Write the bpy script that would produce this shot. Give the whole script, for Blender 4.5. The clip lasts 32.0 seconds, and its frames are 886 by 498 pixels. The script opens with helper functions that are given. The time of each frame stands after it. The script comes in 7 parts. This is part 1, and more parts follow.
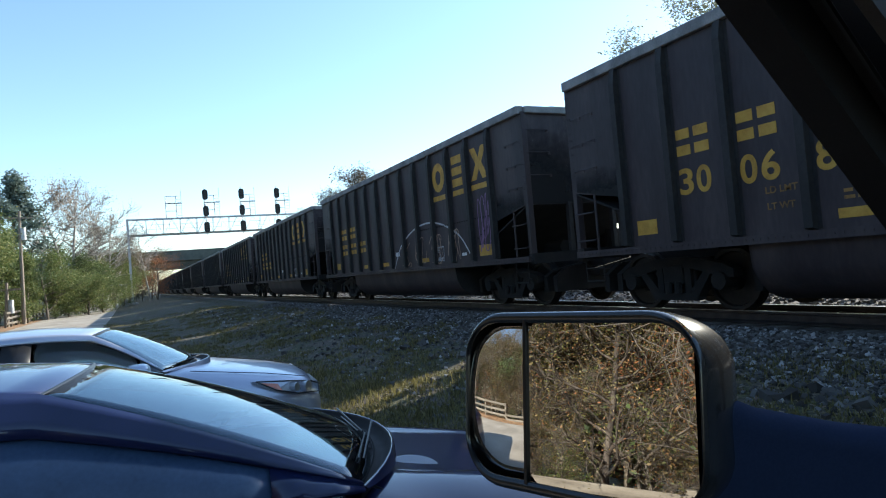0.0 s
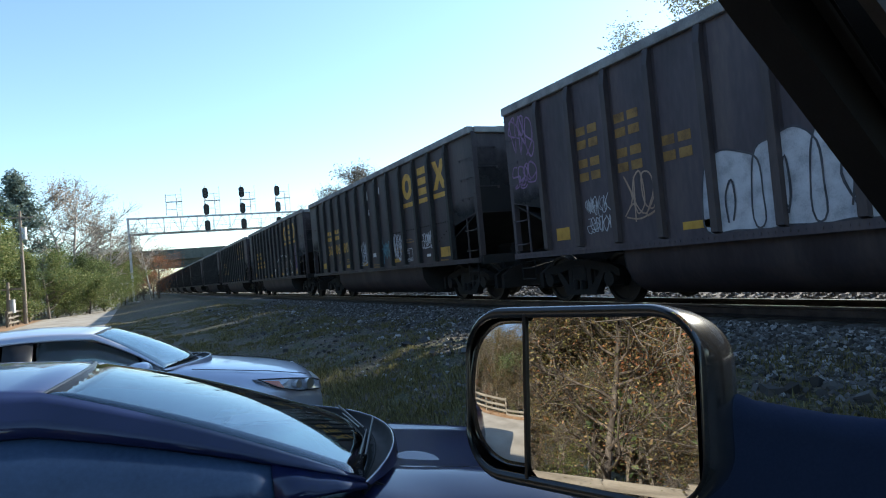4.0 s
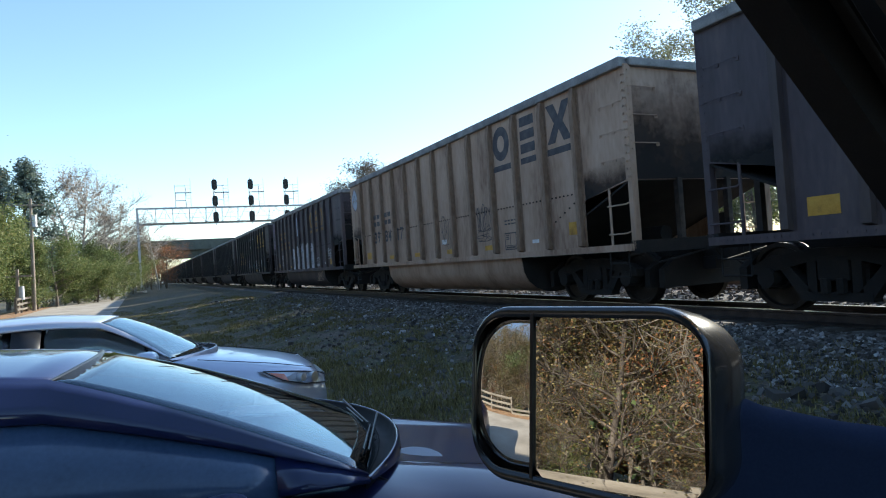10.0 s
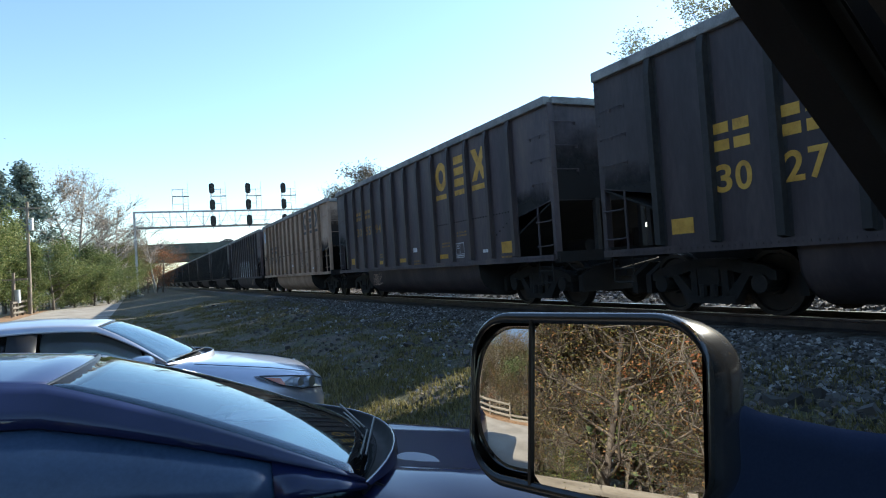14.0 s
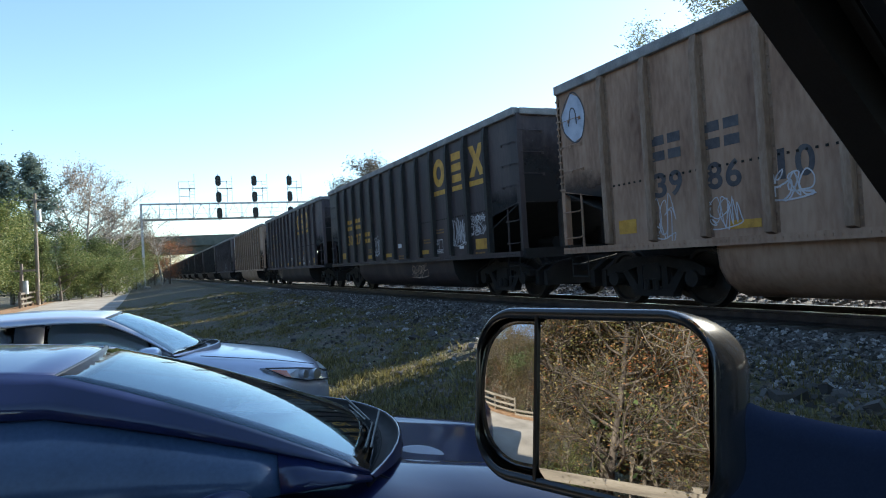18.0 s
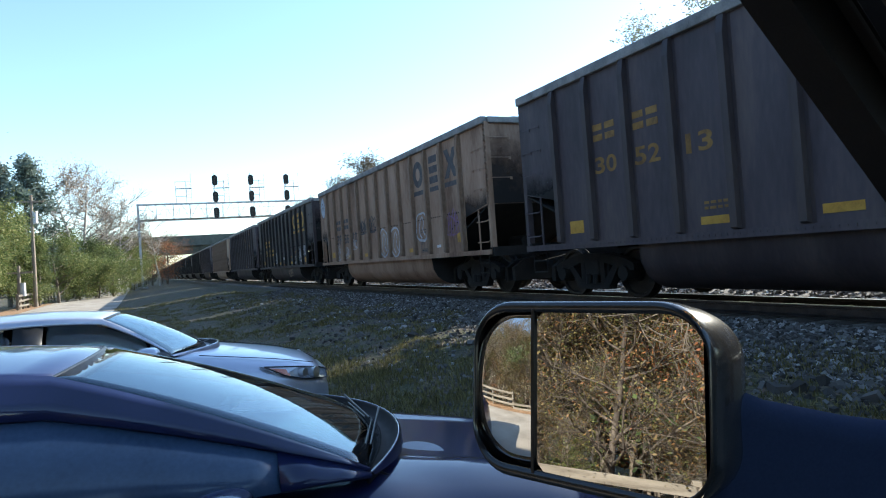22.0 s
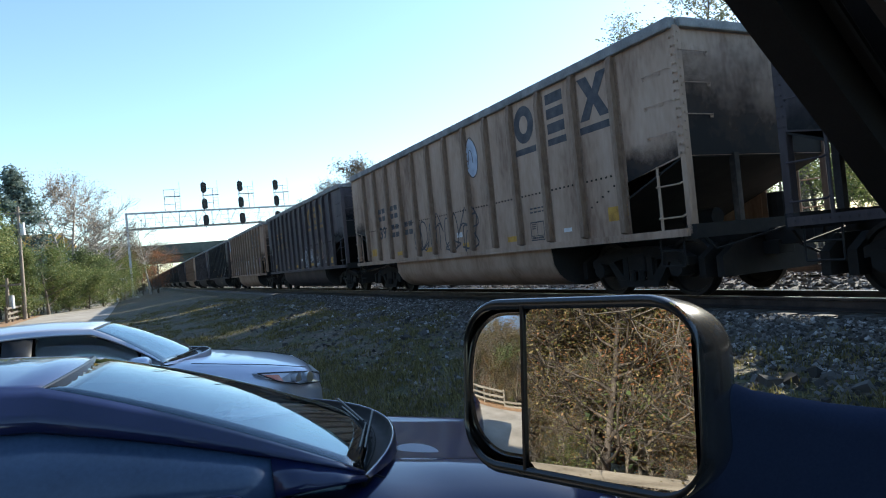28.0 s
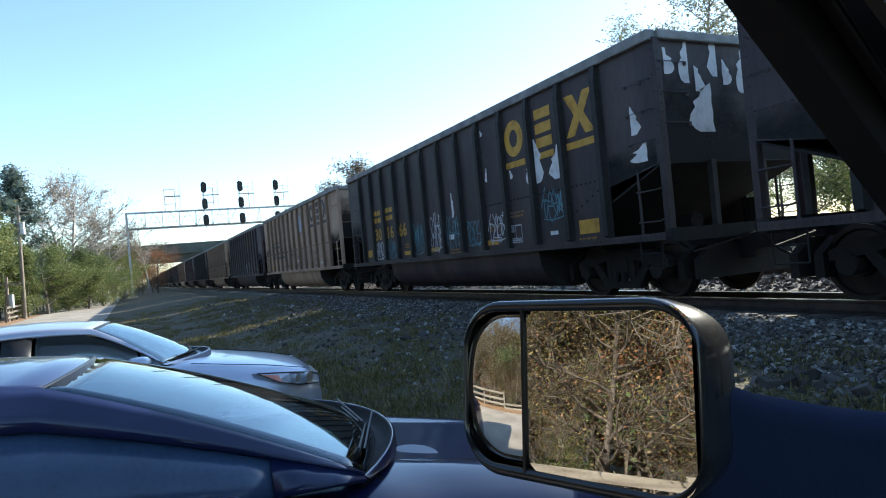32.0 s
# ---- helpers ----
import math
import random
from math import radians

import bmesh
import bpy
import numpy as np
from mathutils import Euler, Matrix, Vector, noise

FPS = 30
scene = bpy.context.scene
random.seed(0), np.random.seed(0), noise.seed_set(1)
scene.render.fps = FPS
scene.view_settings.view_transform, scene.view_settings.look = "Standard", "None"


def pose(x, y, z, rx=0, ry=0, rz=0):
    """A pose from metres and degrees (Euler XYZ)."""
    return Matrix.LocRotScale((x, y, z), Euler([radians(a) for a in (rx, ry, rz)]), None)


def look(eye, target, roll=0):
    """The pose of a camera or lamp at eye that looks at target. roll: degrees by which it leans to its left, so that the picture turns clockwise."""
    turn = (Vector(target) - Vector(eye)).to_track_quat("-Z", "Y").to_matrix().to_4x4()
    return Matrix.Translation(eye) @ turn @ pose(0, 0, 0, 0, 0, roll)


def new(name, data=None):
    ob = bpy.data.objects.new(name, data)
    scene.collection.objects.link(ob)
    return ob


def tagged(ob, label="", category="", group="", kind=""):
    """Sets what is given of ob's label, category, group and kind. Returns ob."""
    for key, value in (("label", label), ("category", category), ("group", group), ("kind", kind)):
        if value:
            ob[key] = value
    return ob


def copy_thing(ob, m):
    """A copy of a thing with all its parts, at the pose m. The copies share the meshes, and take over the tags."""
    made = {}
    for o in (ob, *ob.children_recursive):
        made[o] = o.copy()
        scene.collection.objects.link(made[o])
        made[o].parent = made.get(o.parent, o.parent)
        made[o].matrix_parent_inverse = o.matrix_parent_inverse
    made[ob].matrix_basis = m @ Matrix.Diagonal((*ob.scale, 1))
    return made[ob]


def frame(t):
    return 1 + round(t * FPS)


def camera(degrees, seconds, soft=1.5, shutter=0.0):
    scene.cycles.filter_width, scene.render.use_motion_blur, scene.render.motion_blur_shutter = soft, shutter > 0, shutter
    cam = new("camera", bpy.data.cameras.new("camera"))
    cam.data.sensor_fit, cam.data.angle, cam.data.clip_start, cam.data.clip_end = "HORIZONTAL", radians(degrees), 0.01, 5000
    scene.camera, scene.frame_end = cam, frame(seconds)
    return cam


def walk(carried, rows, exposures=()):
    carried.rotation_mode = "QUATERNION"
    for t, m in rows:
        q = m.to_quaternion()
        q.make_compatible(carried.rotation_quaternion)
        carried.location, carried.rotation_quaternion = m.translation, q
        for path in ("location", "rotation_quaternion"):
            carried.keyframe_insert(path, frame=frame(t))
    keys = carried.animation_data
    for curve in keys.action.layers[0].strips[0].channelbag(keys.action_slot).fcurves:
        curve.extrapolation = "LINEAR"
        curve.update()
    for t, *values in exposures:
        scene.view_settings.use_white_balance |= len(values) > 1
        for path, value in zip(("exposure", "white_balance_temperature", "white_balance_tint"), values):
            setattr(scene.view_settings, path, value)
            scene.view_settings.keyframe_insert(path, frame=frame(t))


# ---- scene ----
cam = camera(68.6, 32.0, soft=1.1)
PATH = [
    (0.0, pose(0.0018, -0.0025, 1.7500, 91.649, 4.721, -25.554)),
    (0.5, pose(0.0013, -0.0034, 1.7500, 91.562, 4.697, -25.522)),
    (1.0, pose(0.0026, -0.0027, 1.7487, 91.599, 4.907, -25.505)),
    (1.5, pose(0.0026, -0.0036, 1.7480, 91.666, 5.081, -25.546)),
    (2.0, pose(0.0005, -0.0067, 1.7490, 91.751, 5.070, -25.596)),
    (2.5, pose(0.0015, -0.0041, 1.7504, 91.643, 4.981, -25.584)),
    (3.0, pose(0.0028, -0.0033, 1.7496, 91.532, 4.961, -25.548)),
    (3.5, pose(0.0034, -0.0032, 1.7481, 91.437, 5.163, -25.480)),
    (5.5, pose(0.0021, -0.0035, 1.7480, 91.198, 4.848, -25.498)),
    (6.0, pose(0.0032, -0.0036, 1.7491, 91.180, 5.158, -25.546)),
    (6.5, pose(0.0043, -0.0014, 1.7502, 91.256, 5.076, -25.535)),
    (7.0, pose(0.0022, 0.0006, 1.7506, 91.194, 4.613, -25.304)),
    (7.5, pose(0.0008, -0.0002, 1.7499, 90.999, 4.195, -25.124)),
    (8.0, pose(0.0007, 0.0002, 1.7479, 91.014, 4.169, -24.990)),
    (8.5, pose(0.0027, 0.0007, 1.7492, 90.994, 4.214, -24.950)),
    (9.0, pose(0.0000, 0.0000, 1.7500, 91.127, 3.895, -24.940)),
    (9.5, pose(0.0005, 0.0010, 1.7492, 91.072, 3.664, -24.875)),
    (10.0, pose(0.0014, -0.0004, 1.7494, 91.110, 3.826, -24.895)),
    (10.5, pose(-0.0004, -0.0020, 1.7490, 91.301, 4.038, -24.994)),
    (11.0, pose(0.0015, 0.0013, 1.7511, 91.458, 3.991, -25.000)),
    (11.5, pose(-0.0013, 0.0003, 1.7519, 91.479, 3.670, -24.993)),
    (12.0, pose(-0.0004, -0.0004, 1.7524, 91.316, 3.552, -24.927)),
    (12.5, pose(-0.0007, -0.0018, 1.7502, 91.323, 3.726, -24.904)),
    (13.0, pose(0.0003, -0.0015, 1.7484, 91.391, 3.968, -24.981)),
    (13.5, pose(0.0008, 0.0002, 1.7496, 91.430, 4.073, -25.067)),
    (14.0, pose(0.0001, 0.0013, 1.7510, 91.495, 3.656, -25.129)),
    (14.5, pose(0.0001, 0.0017, 1.7512, 91.470, 3.502, -25.053)),
    (16.5, pose(0.0010, 0.0021, 1.7516, 91.407, 3.474, -25.011)),
    (17.0, pose(0.0017, 0.0033, 1.7519, 91.263, 3.465, -24.921)),
    (17.5, pose(0.0006, 0.0015, 1.7528, 91.095, 3.515, -24.784)),
    (18.0, pose(0.0001, 0.0022, 1.7535, 90.928, 3.377, -24.643)),
    (18.5, pose(-0.0014, 0.0022, 1.7542, 90.742, 3.278, -24.508)),
    (19.0, pose(-0.0044, 0.0005, 1.7558, 90.554, 2.773, -24.444)),
    (19.5, pose(-0.0040, -0.0008, 1.7595, 90.161, 2.795, -24.346)),
    (20.0, pose(-0.0093, -0.0092, 1.7607, 89.905, 2.871, -24.428)),
    (20.5, pose(-0.0058, -0.0034, 1.7585, 89.627, 3.181, -24.453)),
    (21.0, pose(-0.0015, -0.0021, 1.7561, 89.557, 3.616, -24.491)),
    (21.5, pose(-0.0005, -0.0026, 1.7531, 89.849, 4.085, -24.619)),
    (22.0, pose(0.0014, -0.0005, 1.7504, 90.654, 4.060, -24.825)),
    (22.5, pose(0.0049, -0.0044, 1.7474, 91.219, 4.420, -24.962)),
    (23.0, pose(0.0062, -0.0013, 1.7478, 91.591, 4.773, -25.128)),
    (23.5, pose(0.0044, -0.0075, 1.7474, 91.819, 4.887, -25.249)),
    (24.0, pose(0.0074, -0.0029, 1.7468, 91.792, 5.325, -25.279)),
    (24.5, pose(0.0077, -0.0021, 1.7468, 91.681, 5.083, -25.358)),
    (25.0, pose(0.0077, -0.0020, 1.7462, 91.532, 5.066, -25.444)),
    (25.5, pose(0.0088, -0.0019, 1.7455, 91.361, 5.245, -25.472)),
    (27.5, pose(0.0080, -0.0001, 1.7468, 90.821, 5.463, -25.563)),
    (28.0, pose(0.0071, -0.0015, 1.7459, 90.759, 5.441, -25.566)),
    (28.5, pose(0.0102, -0.0006, 1.7451, 90.597, 5.667, -25.555)),
    (29.0, pose(0.0096, -0.0016, 1.7462, 90.498, 6.017, -25.591)),
    (29.5, pose(0.0087, 0.0000, 1.7466, 90.499, 5.666, -25.604)),
    (30.0, pose(0.0069, -0.0017, 1.7468, 90.522, 5.464, -25.566)),
    (30.5, pose(0.0076, -0.0013, 1.7457, 90.529, 5.645, -25.545)),
    (31.0, pose(0.0083, -0.0023, 1.7461, 90.580, 5.770, -25.542)),
    (31.5, pose(0.0086, -0.0016, 1.7455, 90.689, 5.609, -25.625)),
    (32.0, pose(0.0063, -0.0009, 1.7477, 90.817, 5.247, -25.580)),
]
# the camera opens up a little as the pale cars pass
EXPOSURE = [(0, 1.05), (7, 1.05), (9, 1.10), (11, 1.07), (16, 1.07), (18, 1.12), (20, 1.17), (21, 1.30), (22, 1.32), (23, 1.18), (24.5, 1.05), (27, 1.08), (29, 1.13), (30.5, 1.20), (32, 1.22)]
walk(cam, PATH, EXPOSURE)

# ---- sky, sun, exposure ----
SUN_EL, SUN_AZ = radians(25.8), radians(74.5)      # azimuth from +y towards +x
scene.view_settings.exposure = 0.93
scene.view_settings.use_white_balance = True
scene.view_settings.white_balance_temperature = 6480
scene.view_settings.white_balance_tint = 4.5
world = bpy.data.worlds.new("sky")
scene.world = world
world.use_nodes = True
wn = world.node_tree
sky = wn.nodes.new("ShaderNodeTexSky")
sky.sky_type, sky.sun_disc = "NISHITA", False
sky.sun_elevation, sky.sun_rotation = SUN_EL, SUN_AZ
sky.air_density, sky.dust_density, sky.ozone_density = 1.0, 0.3, 3.0
wn.links.new(sky.outputs[0], wn.nodes["Background"].inputs[0])
wn.nodes["Background"].inputs[1].default_value = 0.15
sun_data = bpy.data.lights.new("sun", "SUN")
sun_data.energy, sun_data.angle, sun_data.color = 5.0, radians(0.5), (1.0, 0.93, 0.82)
sun = new("sun", sun_data)
sun.matrix_world = look((0, 0, 0), (-math.sin(SUN_AZ) * math.cos(SUN_EL), -math.cos(SUN_AZ) * math.cos(SUN_EL), -math.sin(SUN_EL)))


# ---- materials ----
def nodes_of(m):
    m.use_nodes = True
    return m.node_tree.nodes, m.node_tree.links, m.node_tree.nodes["Principled BSDF"]


def ramp(n, l, src, stops):
    r = n.new("ShaderNodeValToRGB")
    while len(r.color_ramp.elements) < len(stops):
        r.color_ramp.elements.new(0.5)
    for e, (p, c) in zip(r.color_ramp.elements, stops):
        e.position, e.color = p, (*c, 1)
    l.new(src, r.inputs[0])
    return r.outputs[0]


def mat(name, dark, mid, light=None, rough=0.7, metal=0.0, scale=6.0, fine=60.0, bump=0.2, stretch=(1, 1, 1), coat=0.0, dist=0.01, random_tint=0.0):
    """A surface with stains at one scale and grain at another."""
    m = bpy.data.materials.new(name)
    n, l, b = nodes_of(m)
    co = n.new("ShaderNodeTexCoord")
    mp = n.new("ShaderNodeMapping")
    mp.inputs["Scale"].default_value = stretch
    l.new(co.outputs["Object"], mp.inputs[0])
    big, small = n.new("ShaderNodeTexNoise"), n.new("ShaderNodeTexNoise")
    big.inputs["Scale"].default_value, small.inputs["Scale"].default_value = scale, fine
    big.inputs["Detail"].default_value, small.inputs["Detail"].default_value = 6, 3
    for t in (big, small):
        l.new(mp.outputs[0], t.inputs["Vector"])
    add = n.new("ShaderNodeMath")
    add.operation = "MULTIPLY_ADD"
    l.new(small.outputs["Fac"], add.inputs[0])
    add.inputs[1].default_value = 0.35
    l.new(big.outputs["Fac"], add.inputs[2])
    light = light or mid
    col = ramp(n, l, add.outputs[0], [(0.42, dark), (0.66, mid), (0.9, light)])
    if random_tint:
        info, hsv = n.new("ShaderNodeObjectInfo"), n.new("ShaderNodeHueSaturation")
        mr = n.new("ShaderNodeMapRange")
        mr.inputs[3].default_value, mr.inputs[4].default_value = 1 - random_tint, 1 + random_tint
        l.new(info.outputs["Random"], mr.inputs[0])
        l.new(mr.outputs[0], hsv.inputs["Value"])
        l.new(col, hsv.inputs["Color"])
        col = hsv.outputs[0]
    l.new(col, b.inputs["Base Color"])
    b.inputs["Roughness"].default_value, b.inputs["Metallic"].default_value = rough, metal
    b.inputs["Coat Weight"].default_value, b.inputs["Coat Roughness"].default_value = coat, 0.06
    if bump:
        bp = n.new("ShaderNodeBump")
        bp.inputs["Strength"].default_value, bp.inputs["Distance"].default_value = bump, dist
        l.new(add.outputs[0], bp.inputs["Height"])
        l.new(bp.outputs[0], b.inputs["Normal"])
    return m


def plain(name, col, rough=0.5, metal=0.0, coat=0.0):
    m = bpy.data.materials.new(name)
    n, l, b = nodes_of(m)
    b.inputs["Base Color"].default_value = (*col, 1)
    b.inputs["Roughness"].default_value, b.inputs["Metallic"].default_value = rough, metal
    b.inputs["Coat Weight"].default_value, b.inputs["Coat Roughness"].default_value = coat, 0.03
    return m


def glass(name, tint, rough=0.0, ior=2.2):
    """Tinted car glass: see-through with a mirror-like face."""
    m = bpy.data.materials.new(name)
    n, l, b = nodes_of(m)
    b.inputs["Base Color"].default_value = (*tint, 1)
    b.inputs["Roughness"].default_value = rough
    b.inputs["Transmission Weight"].default_value = 1.0
    b.inputs["IOR"].default_value = ior
    return m


def leaf_mat(name, cols, rough=0.6):
    m = bpy.data.materials.new(name)
    n, l, b = nodes_of(m)
    g = n.new("ShaderNodeNewGeometry")
    stops = [(i / max(1, len(cols) - 1), c) for i, c in enumerate(cols)]
    col = ramp(n, l, g.outputs["Random Per Island"], stops)
    l.new(col, b.inputs["Base Color"])
    b.inputs["Roughness"].default_value = rough
    b.inputs["Specular IOR Level"].default_value = 0.355
    tr, mix = n.new("ShaderNodeBsdfTranslucent"), n.new("ShaderNodeMixShader")
    l.new(col, tr.inputs[0])
    mix.inputs[0].default_value = 0.4
    l.new(b.outputs[0], mix.inputs[1])
    l.new(tr.outputs[0], mix.inputs[2])
    l.new(mix.outputs[0], n["Material Output"].inputs[0])
    return m


M = {}
M["car_black"] = mat("coal_car_black_paint", (0.019, 0.014, 0.016), (0.039, 0.029, 0.033), (0.073, 0.056, 0.054), 0.6, scale=1.6, fine=18, bump=0.12, stretch=(1, 1, 0.25))
M["car_grey"] = mat("coal_car_faded_paint", (0.041, 0.032, 0.038), (0.073, 0.058, 0.066), (0.120, 0.093, 0.088), 0.65, scale=1.4, fine=16, bump=0.12, stretch=(1, 1, 0.25))
M["car_tan"] = mat("coal_car_tan_paint", (0.185, 0.108, 0.07), (0.4, 0.274, 0.195), (0.5, 0.365, 0.275), 0.7, scale=1.5, fine=15, bump=0.12, stretch=(1, 1, 0.3))
M["car_brown"] = mat("coal_car_weathered_paint", (0.15, 0.08, 0.048), (0.325, 0.205, 0.138), (0.44, 0.305, 0.22), 0.75, scale=1.4, fine=15, bump=0.15, stretch=(1, 1, 0.3))
M["rib_rust"] = mat("rusty_rib_paint", (0.11, 0.062, 0.038), (0.24, 0.158, 0.108), (0.36, 0.265, 0.195), 0.8, scale=3, fine=30, bump=0.2, stretch=(1, 1, 0.3))
# soot of the end posts; also carries the shade painted into black ribs
M["soot_shade_dark"] = mat("sooty_shaded_steel", (0.008, 0.008, 0.008), (0.016, 0.015, 0.015), (0.04, 0.037, 0.036), 0.7, scale=1.2, fine=14, bump=0.12)
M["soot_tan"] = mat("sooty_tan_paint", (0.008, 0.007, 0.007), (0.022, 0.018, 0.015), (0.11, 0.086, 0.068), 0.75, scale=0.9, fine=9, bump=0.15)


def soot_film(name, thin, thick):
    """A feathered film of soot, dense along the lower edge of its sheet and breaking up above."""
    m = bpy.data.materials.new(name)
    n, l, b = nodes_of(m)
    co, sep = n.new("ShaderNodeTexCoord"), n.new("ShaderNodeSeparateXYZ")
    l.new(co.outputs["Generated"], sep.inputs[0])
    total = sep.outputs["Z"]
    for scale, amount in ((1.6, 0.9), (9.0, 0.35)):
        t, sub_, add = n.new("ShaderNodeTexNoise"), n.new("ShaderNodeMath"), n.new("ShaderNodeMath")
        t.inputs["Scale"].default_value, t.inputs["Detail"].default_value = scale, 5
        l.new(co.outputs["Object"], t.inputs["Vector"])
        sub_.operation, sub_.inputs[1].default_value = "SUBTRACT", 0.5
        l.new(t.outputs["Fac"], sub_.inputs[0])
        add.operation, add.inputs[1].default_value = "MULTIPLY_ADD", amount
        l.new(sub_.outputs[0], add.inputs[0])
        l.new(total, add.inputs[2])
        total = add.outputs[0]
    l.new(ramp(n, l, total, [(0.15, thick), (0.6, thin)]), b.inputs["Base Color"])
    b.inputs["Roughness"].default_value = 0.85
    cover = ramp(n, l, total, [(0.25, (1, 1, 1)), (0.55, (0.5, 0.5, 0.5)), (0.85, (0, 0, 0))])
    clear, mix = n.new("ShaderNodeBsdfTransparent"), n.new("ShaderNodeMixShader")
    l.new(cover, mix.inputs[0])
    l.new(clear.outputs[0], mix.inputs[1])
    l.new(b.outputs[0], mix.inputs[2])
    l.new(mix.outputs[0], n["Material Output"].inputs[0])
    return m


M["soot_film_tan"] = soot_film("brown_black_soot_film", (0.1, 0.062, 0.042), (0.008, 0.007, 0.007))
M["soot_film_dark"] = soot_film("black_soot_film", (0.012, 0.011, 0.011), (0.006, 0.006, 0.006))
# heavy shade beneath the cars is put into these two near-black colours
M["under"] = mat("grimy_shaded_underframe_steel", (0.004, 0.0038, 0.0036), (0.008, 0.0072, 0.0066), (0.018, 0.015, 0.013), 0.85, scale=3, fine=40, bump=0.2)
M["wheel"] = mat("worn_shaded_wheel_steel", (0.006, 0.0055, 0.005), (0.012, 0.011, 0.01), (0.028, 0.024, 0.021), 0.5, 0.3, scale=5, fine=60, bump=0.1)
M["rim"] = mat("dusty_rim_steel", (0.10, 0.10, 0.10), (0.2, 0.2, 0.2), (0.3, 0.3, 0.29), 0.7, scale=3, fine=40, bump=0.2)
M["coal"] = mat("coal", (0.008, 0.008, 0.009), (0.02, 0.02, 0.021), (0.06, 0.06, 0.062), 0.55, scale=8, fine=60, bump=1.0, dist=0.05)
M["yellow"] = mat("faded_yellow_paint", (0.3, 0.155, 0.025), (0.52, 0.28, 0.04), (0.6, 0.35, 0.06), 0.6, scale=6, fine=60, bump=0.05)
M["yellow_dull"] = mat("worn_yellow_paint", (0.12, 0.065, 0.025), (0.25, 0.135, 0.035), (0.33, 0.19, 0.05), 0.65, scale=5, fine=40, bump=0.05)
M["lorry_yellow"] = mat("yellow_lorry_paint", (0.5, 0.26, 0.05), (0.68, 0.38, 0.08), (0.75, 0.44, 0.11), 0.5, scale=1.5, fine=20, bump=0.03)
M["navy"] = mat("dark_marking_paint", (0.03, 0.03, 0.035), (0.06, 0.06, 0.07), (0.1, 0.095, 0.095), 0.65, scale=6, fine=60, bump=0.05)
M["white_spray"] = mat("white_spray_paint", (0.3, 0.3, 0.32), (0.5, 0.5, 0.52), (0.6, 0.6, 0.62), 0.7, scale=5, fine=60, bump=0.05)
M["teal_spray"] = mat("teal_spray_paint", (0.04, 0.11, 0.13), (0.085, 0.2, 0.24), (0.15, 0.29, 0.33), 0.7, scale=5, fine=60, bump=0.05)
M["pink_spray"] = mat("violet_spray_paint", (0.12, 0.07, 0.13), (0.24, 0.13, 0.25), (0.3, 0.2, 0.33), 0.7, scale=5, fine=60, bump=0.05)
M["peel"] = mat("bare_peeled_patch", (0.5, 0.5, 0.5), (0.68, 0.68, 0.68), (0.75, 0.75, 0.75), 0.6, scale=7, fine=60, bump=0.1)
M["spray_blue"] = mat("pale_blue_spray_paint", (0.3, 0.34, 0.42), (0.42, 0.47, 0.56), (0.5, 0.55, 0.63), 0.7, scale=5, fine=50, bump=0.05)
M["rail"] = mat("rail_steel", (0.03, 0.026, 0.026), (0.055, 0.047, 0.045), (0.09, 0.075, 0.07), 0.5, 0.6, scale=4, fine=50, bump=0.1)
M["rail_head"] = plain("polished_rail_head", (0.55, 0.56, 0.58), 0.28, 1.0)
M["tie"] = mat("weathered_tie_wood", (0.03, 0.024, 0.02), (0.07, 0.055, 0.045), (0.12, 0.1, 0.085), 0.85, scale=6, fine=50, bump=0.4, stretch=(0.3, 2, 2), random_tint=0.3)
M["galv"] = mat("galvanised_steel", (0.32, 0.33, 0.35), (0.45, 0.46, 0.48), (0.55, 0.56, 0.58), 0.5, 0.5, scale=3, fine=40, bump=0.05)
M["signal_black"] = plain("matt_black_housing", (0.012, 0.012, 0.013), 0.6)
M["lens_dark"] = plain("unlit_signal_lens", (0.03, 0.03, 0.035), 0.15)
M["bridge_green"] = mat("bridge_girder_green_paint", (0.036, 0.046, 0.041), (0.066, 0.08, 0.072), (0.09, 0.105, 0.095), 0.7, scale=0.6, fine=5, bump=0.05)
M["concrete"] = mat("weathered_concrete", (0.25, 0.24, 0.22), (0.38, 0.37, 0.34), (0.46, 0.45, 0.42), 0.85, scale=0.8, fine=12, bump=0.2)
M["wood_grey"] = mat("silvered_timber", (0.07, 0.058, 0.045), (0.13, 0.112, 0.09), (0.19, 0.168, 0.14), 0.8, scale=4, fine=50, bump=0.3, stretch=(0.3, 0.3, 3), random_tint=0.2)
M["pole_wood"] = mat("creosoted_pole_wood", (0.12, 0.09, 0.07), (0.22, 0.18, 0.145), (0.3, 0.26, 0.21), 0.85, scale=5, fine=50, bump=0.3, stretch=(3, 3, 0.3))
M["bark"] = mat("grey_brown_bark", (0.05, 0.038, 0.03), (0.11, 0.09, 0.072), (0.18, 0.155, 0.13), 0.9, scale=6, fine=40, bump=0.6, stretch=(2, 2, 0.4), dist=0.02)
M["bark_pale"] = mat("pale_bark", (0.16, 0.14, 0.12), (0.32, 0.29, 0.26), (0.45, 0.42, 0.39), 0.85, scale=4, fine=30, bump=0.4, stretch=(2, 2, 0.4))
M["bark_dark"] = mat("dark_brown_bark", (0.026, 0.02, 0.016), (0.05, 0.038, 0.031), (0.12, 0.098, 0.08), 0.88, scale=5, fine=40, bump=0.3, stretch=(2, 2, 0.4))
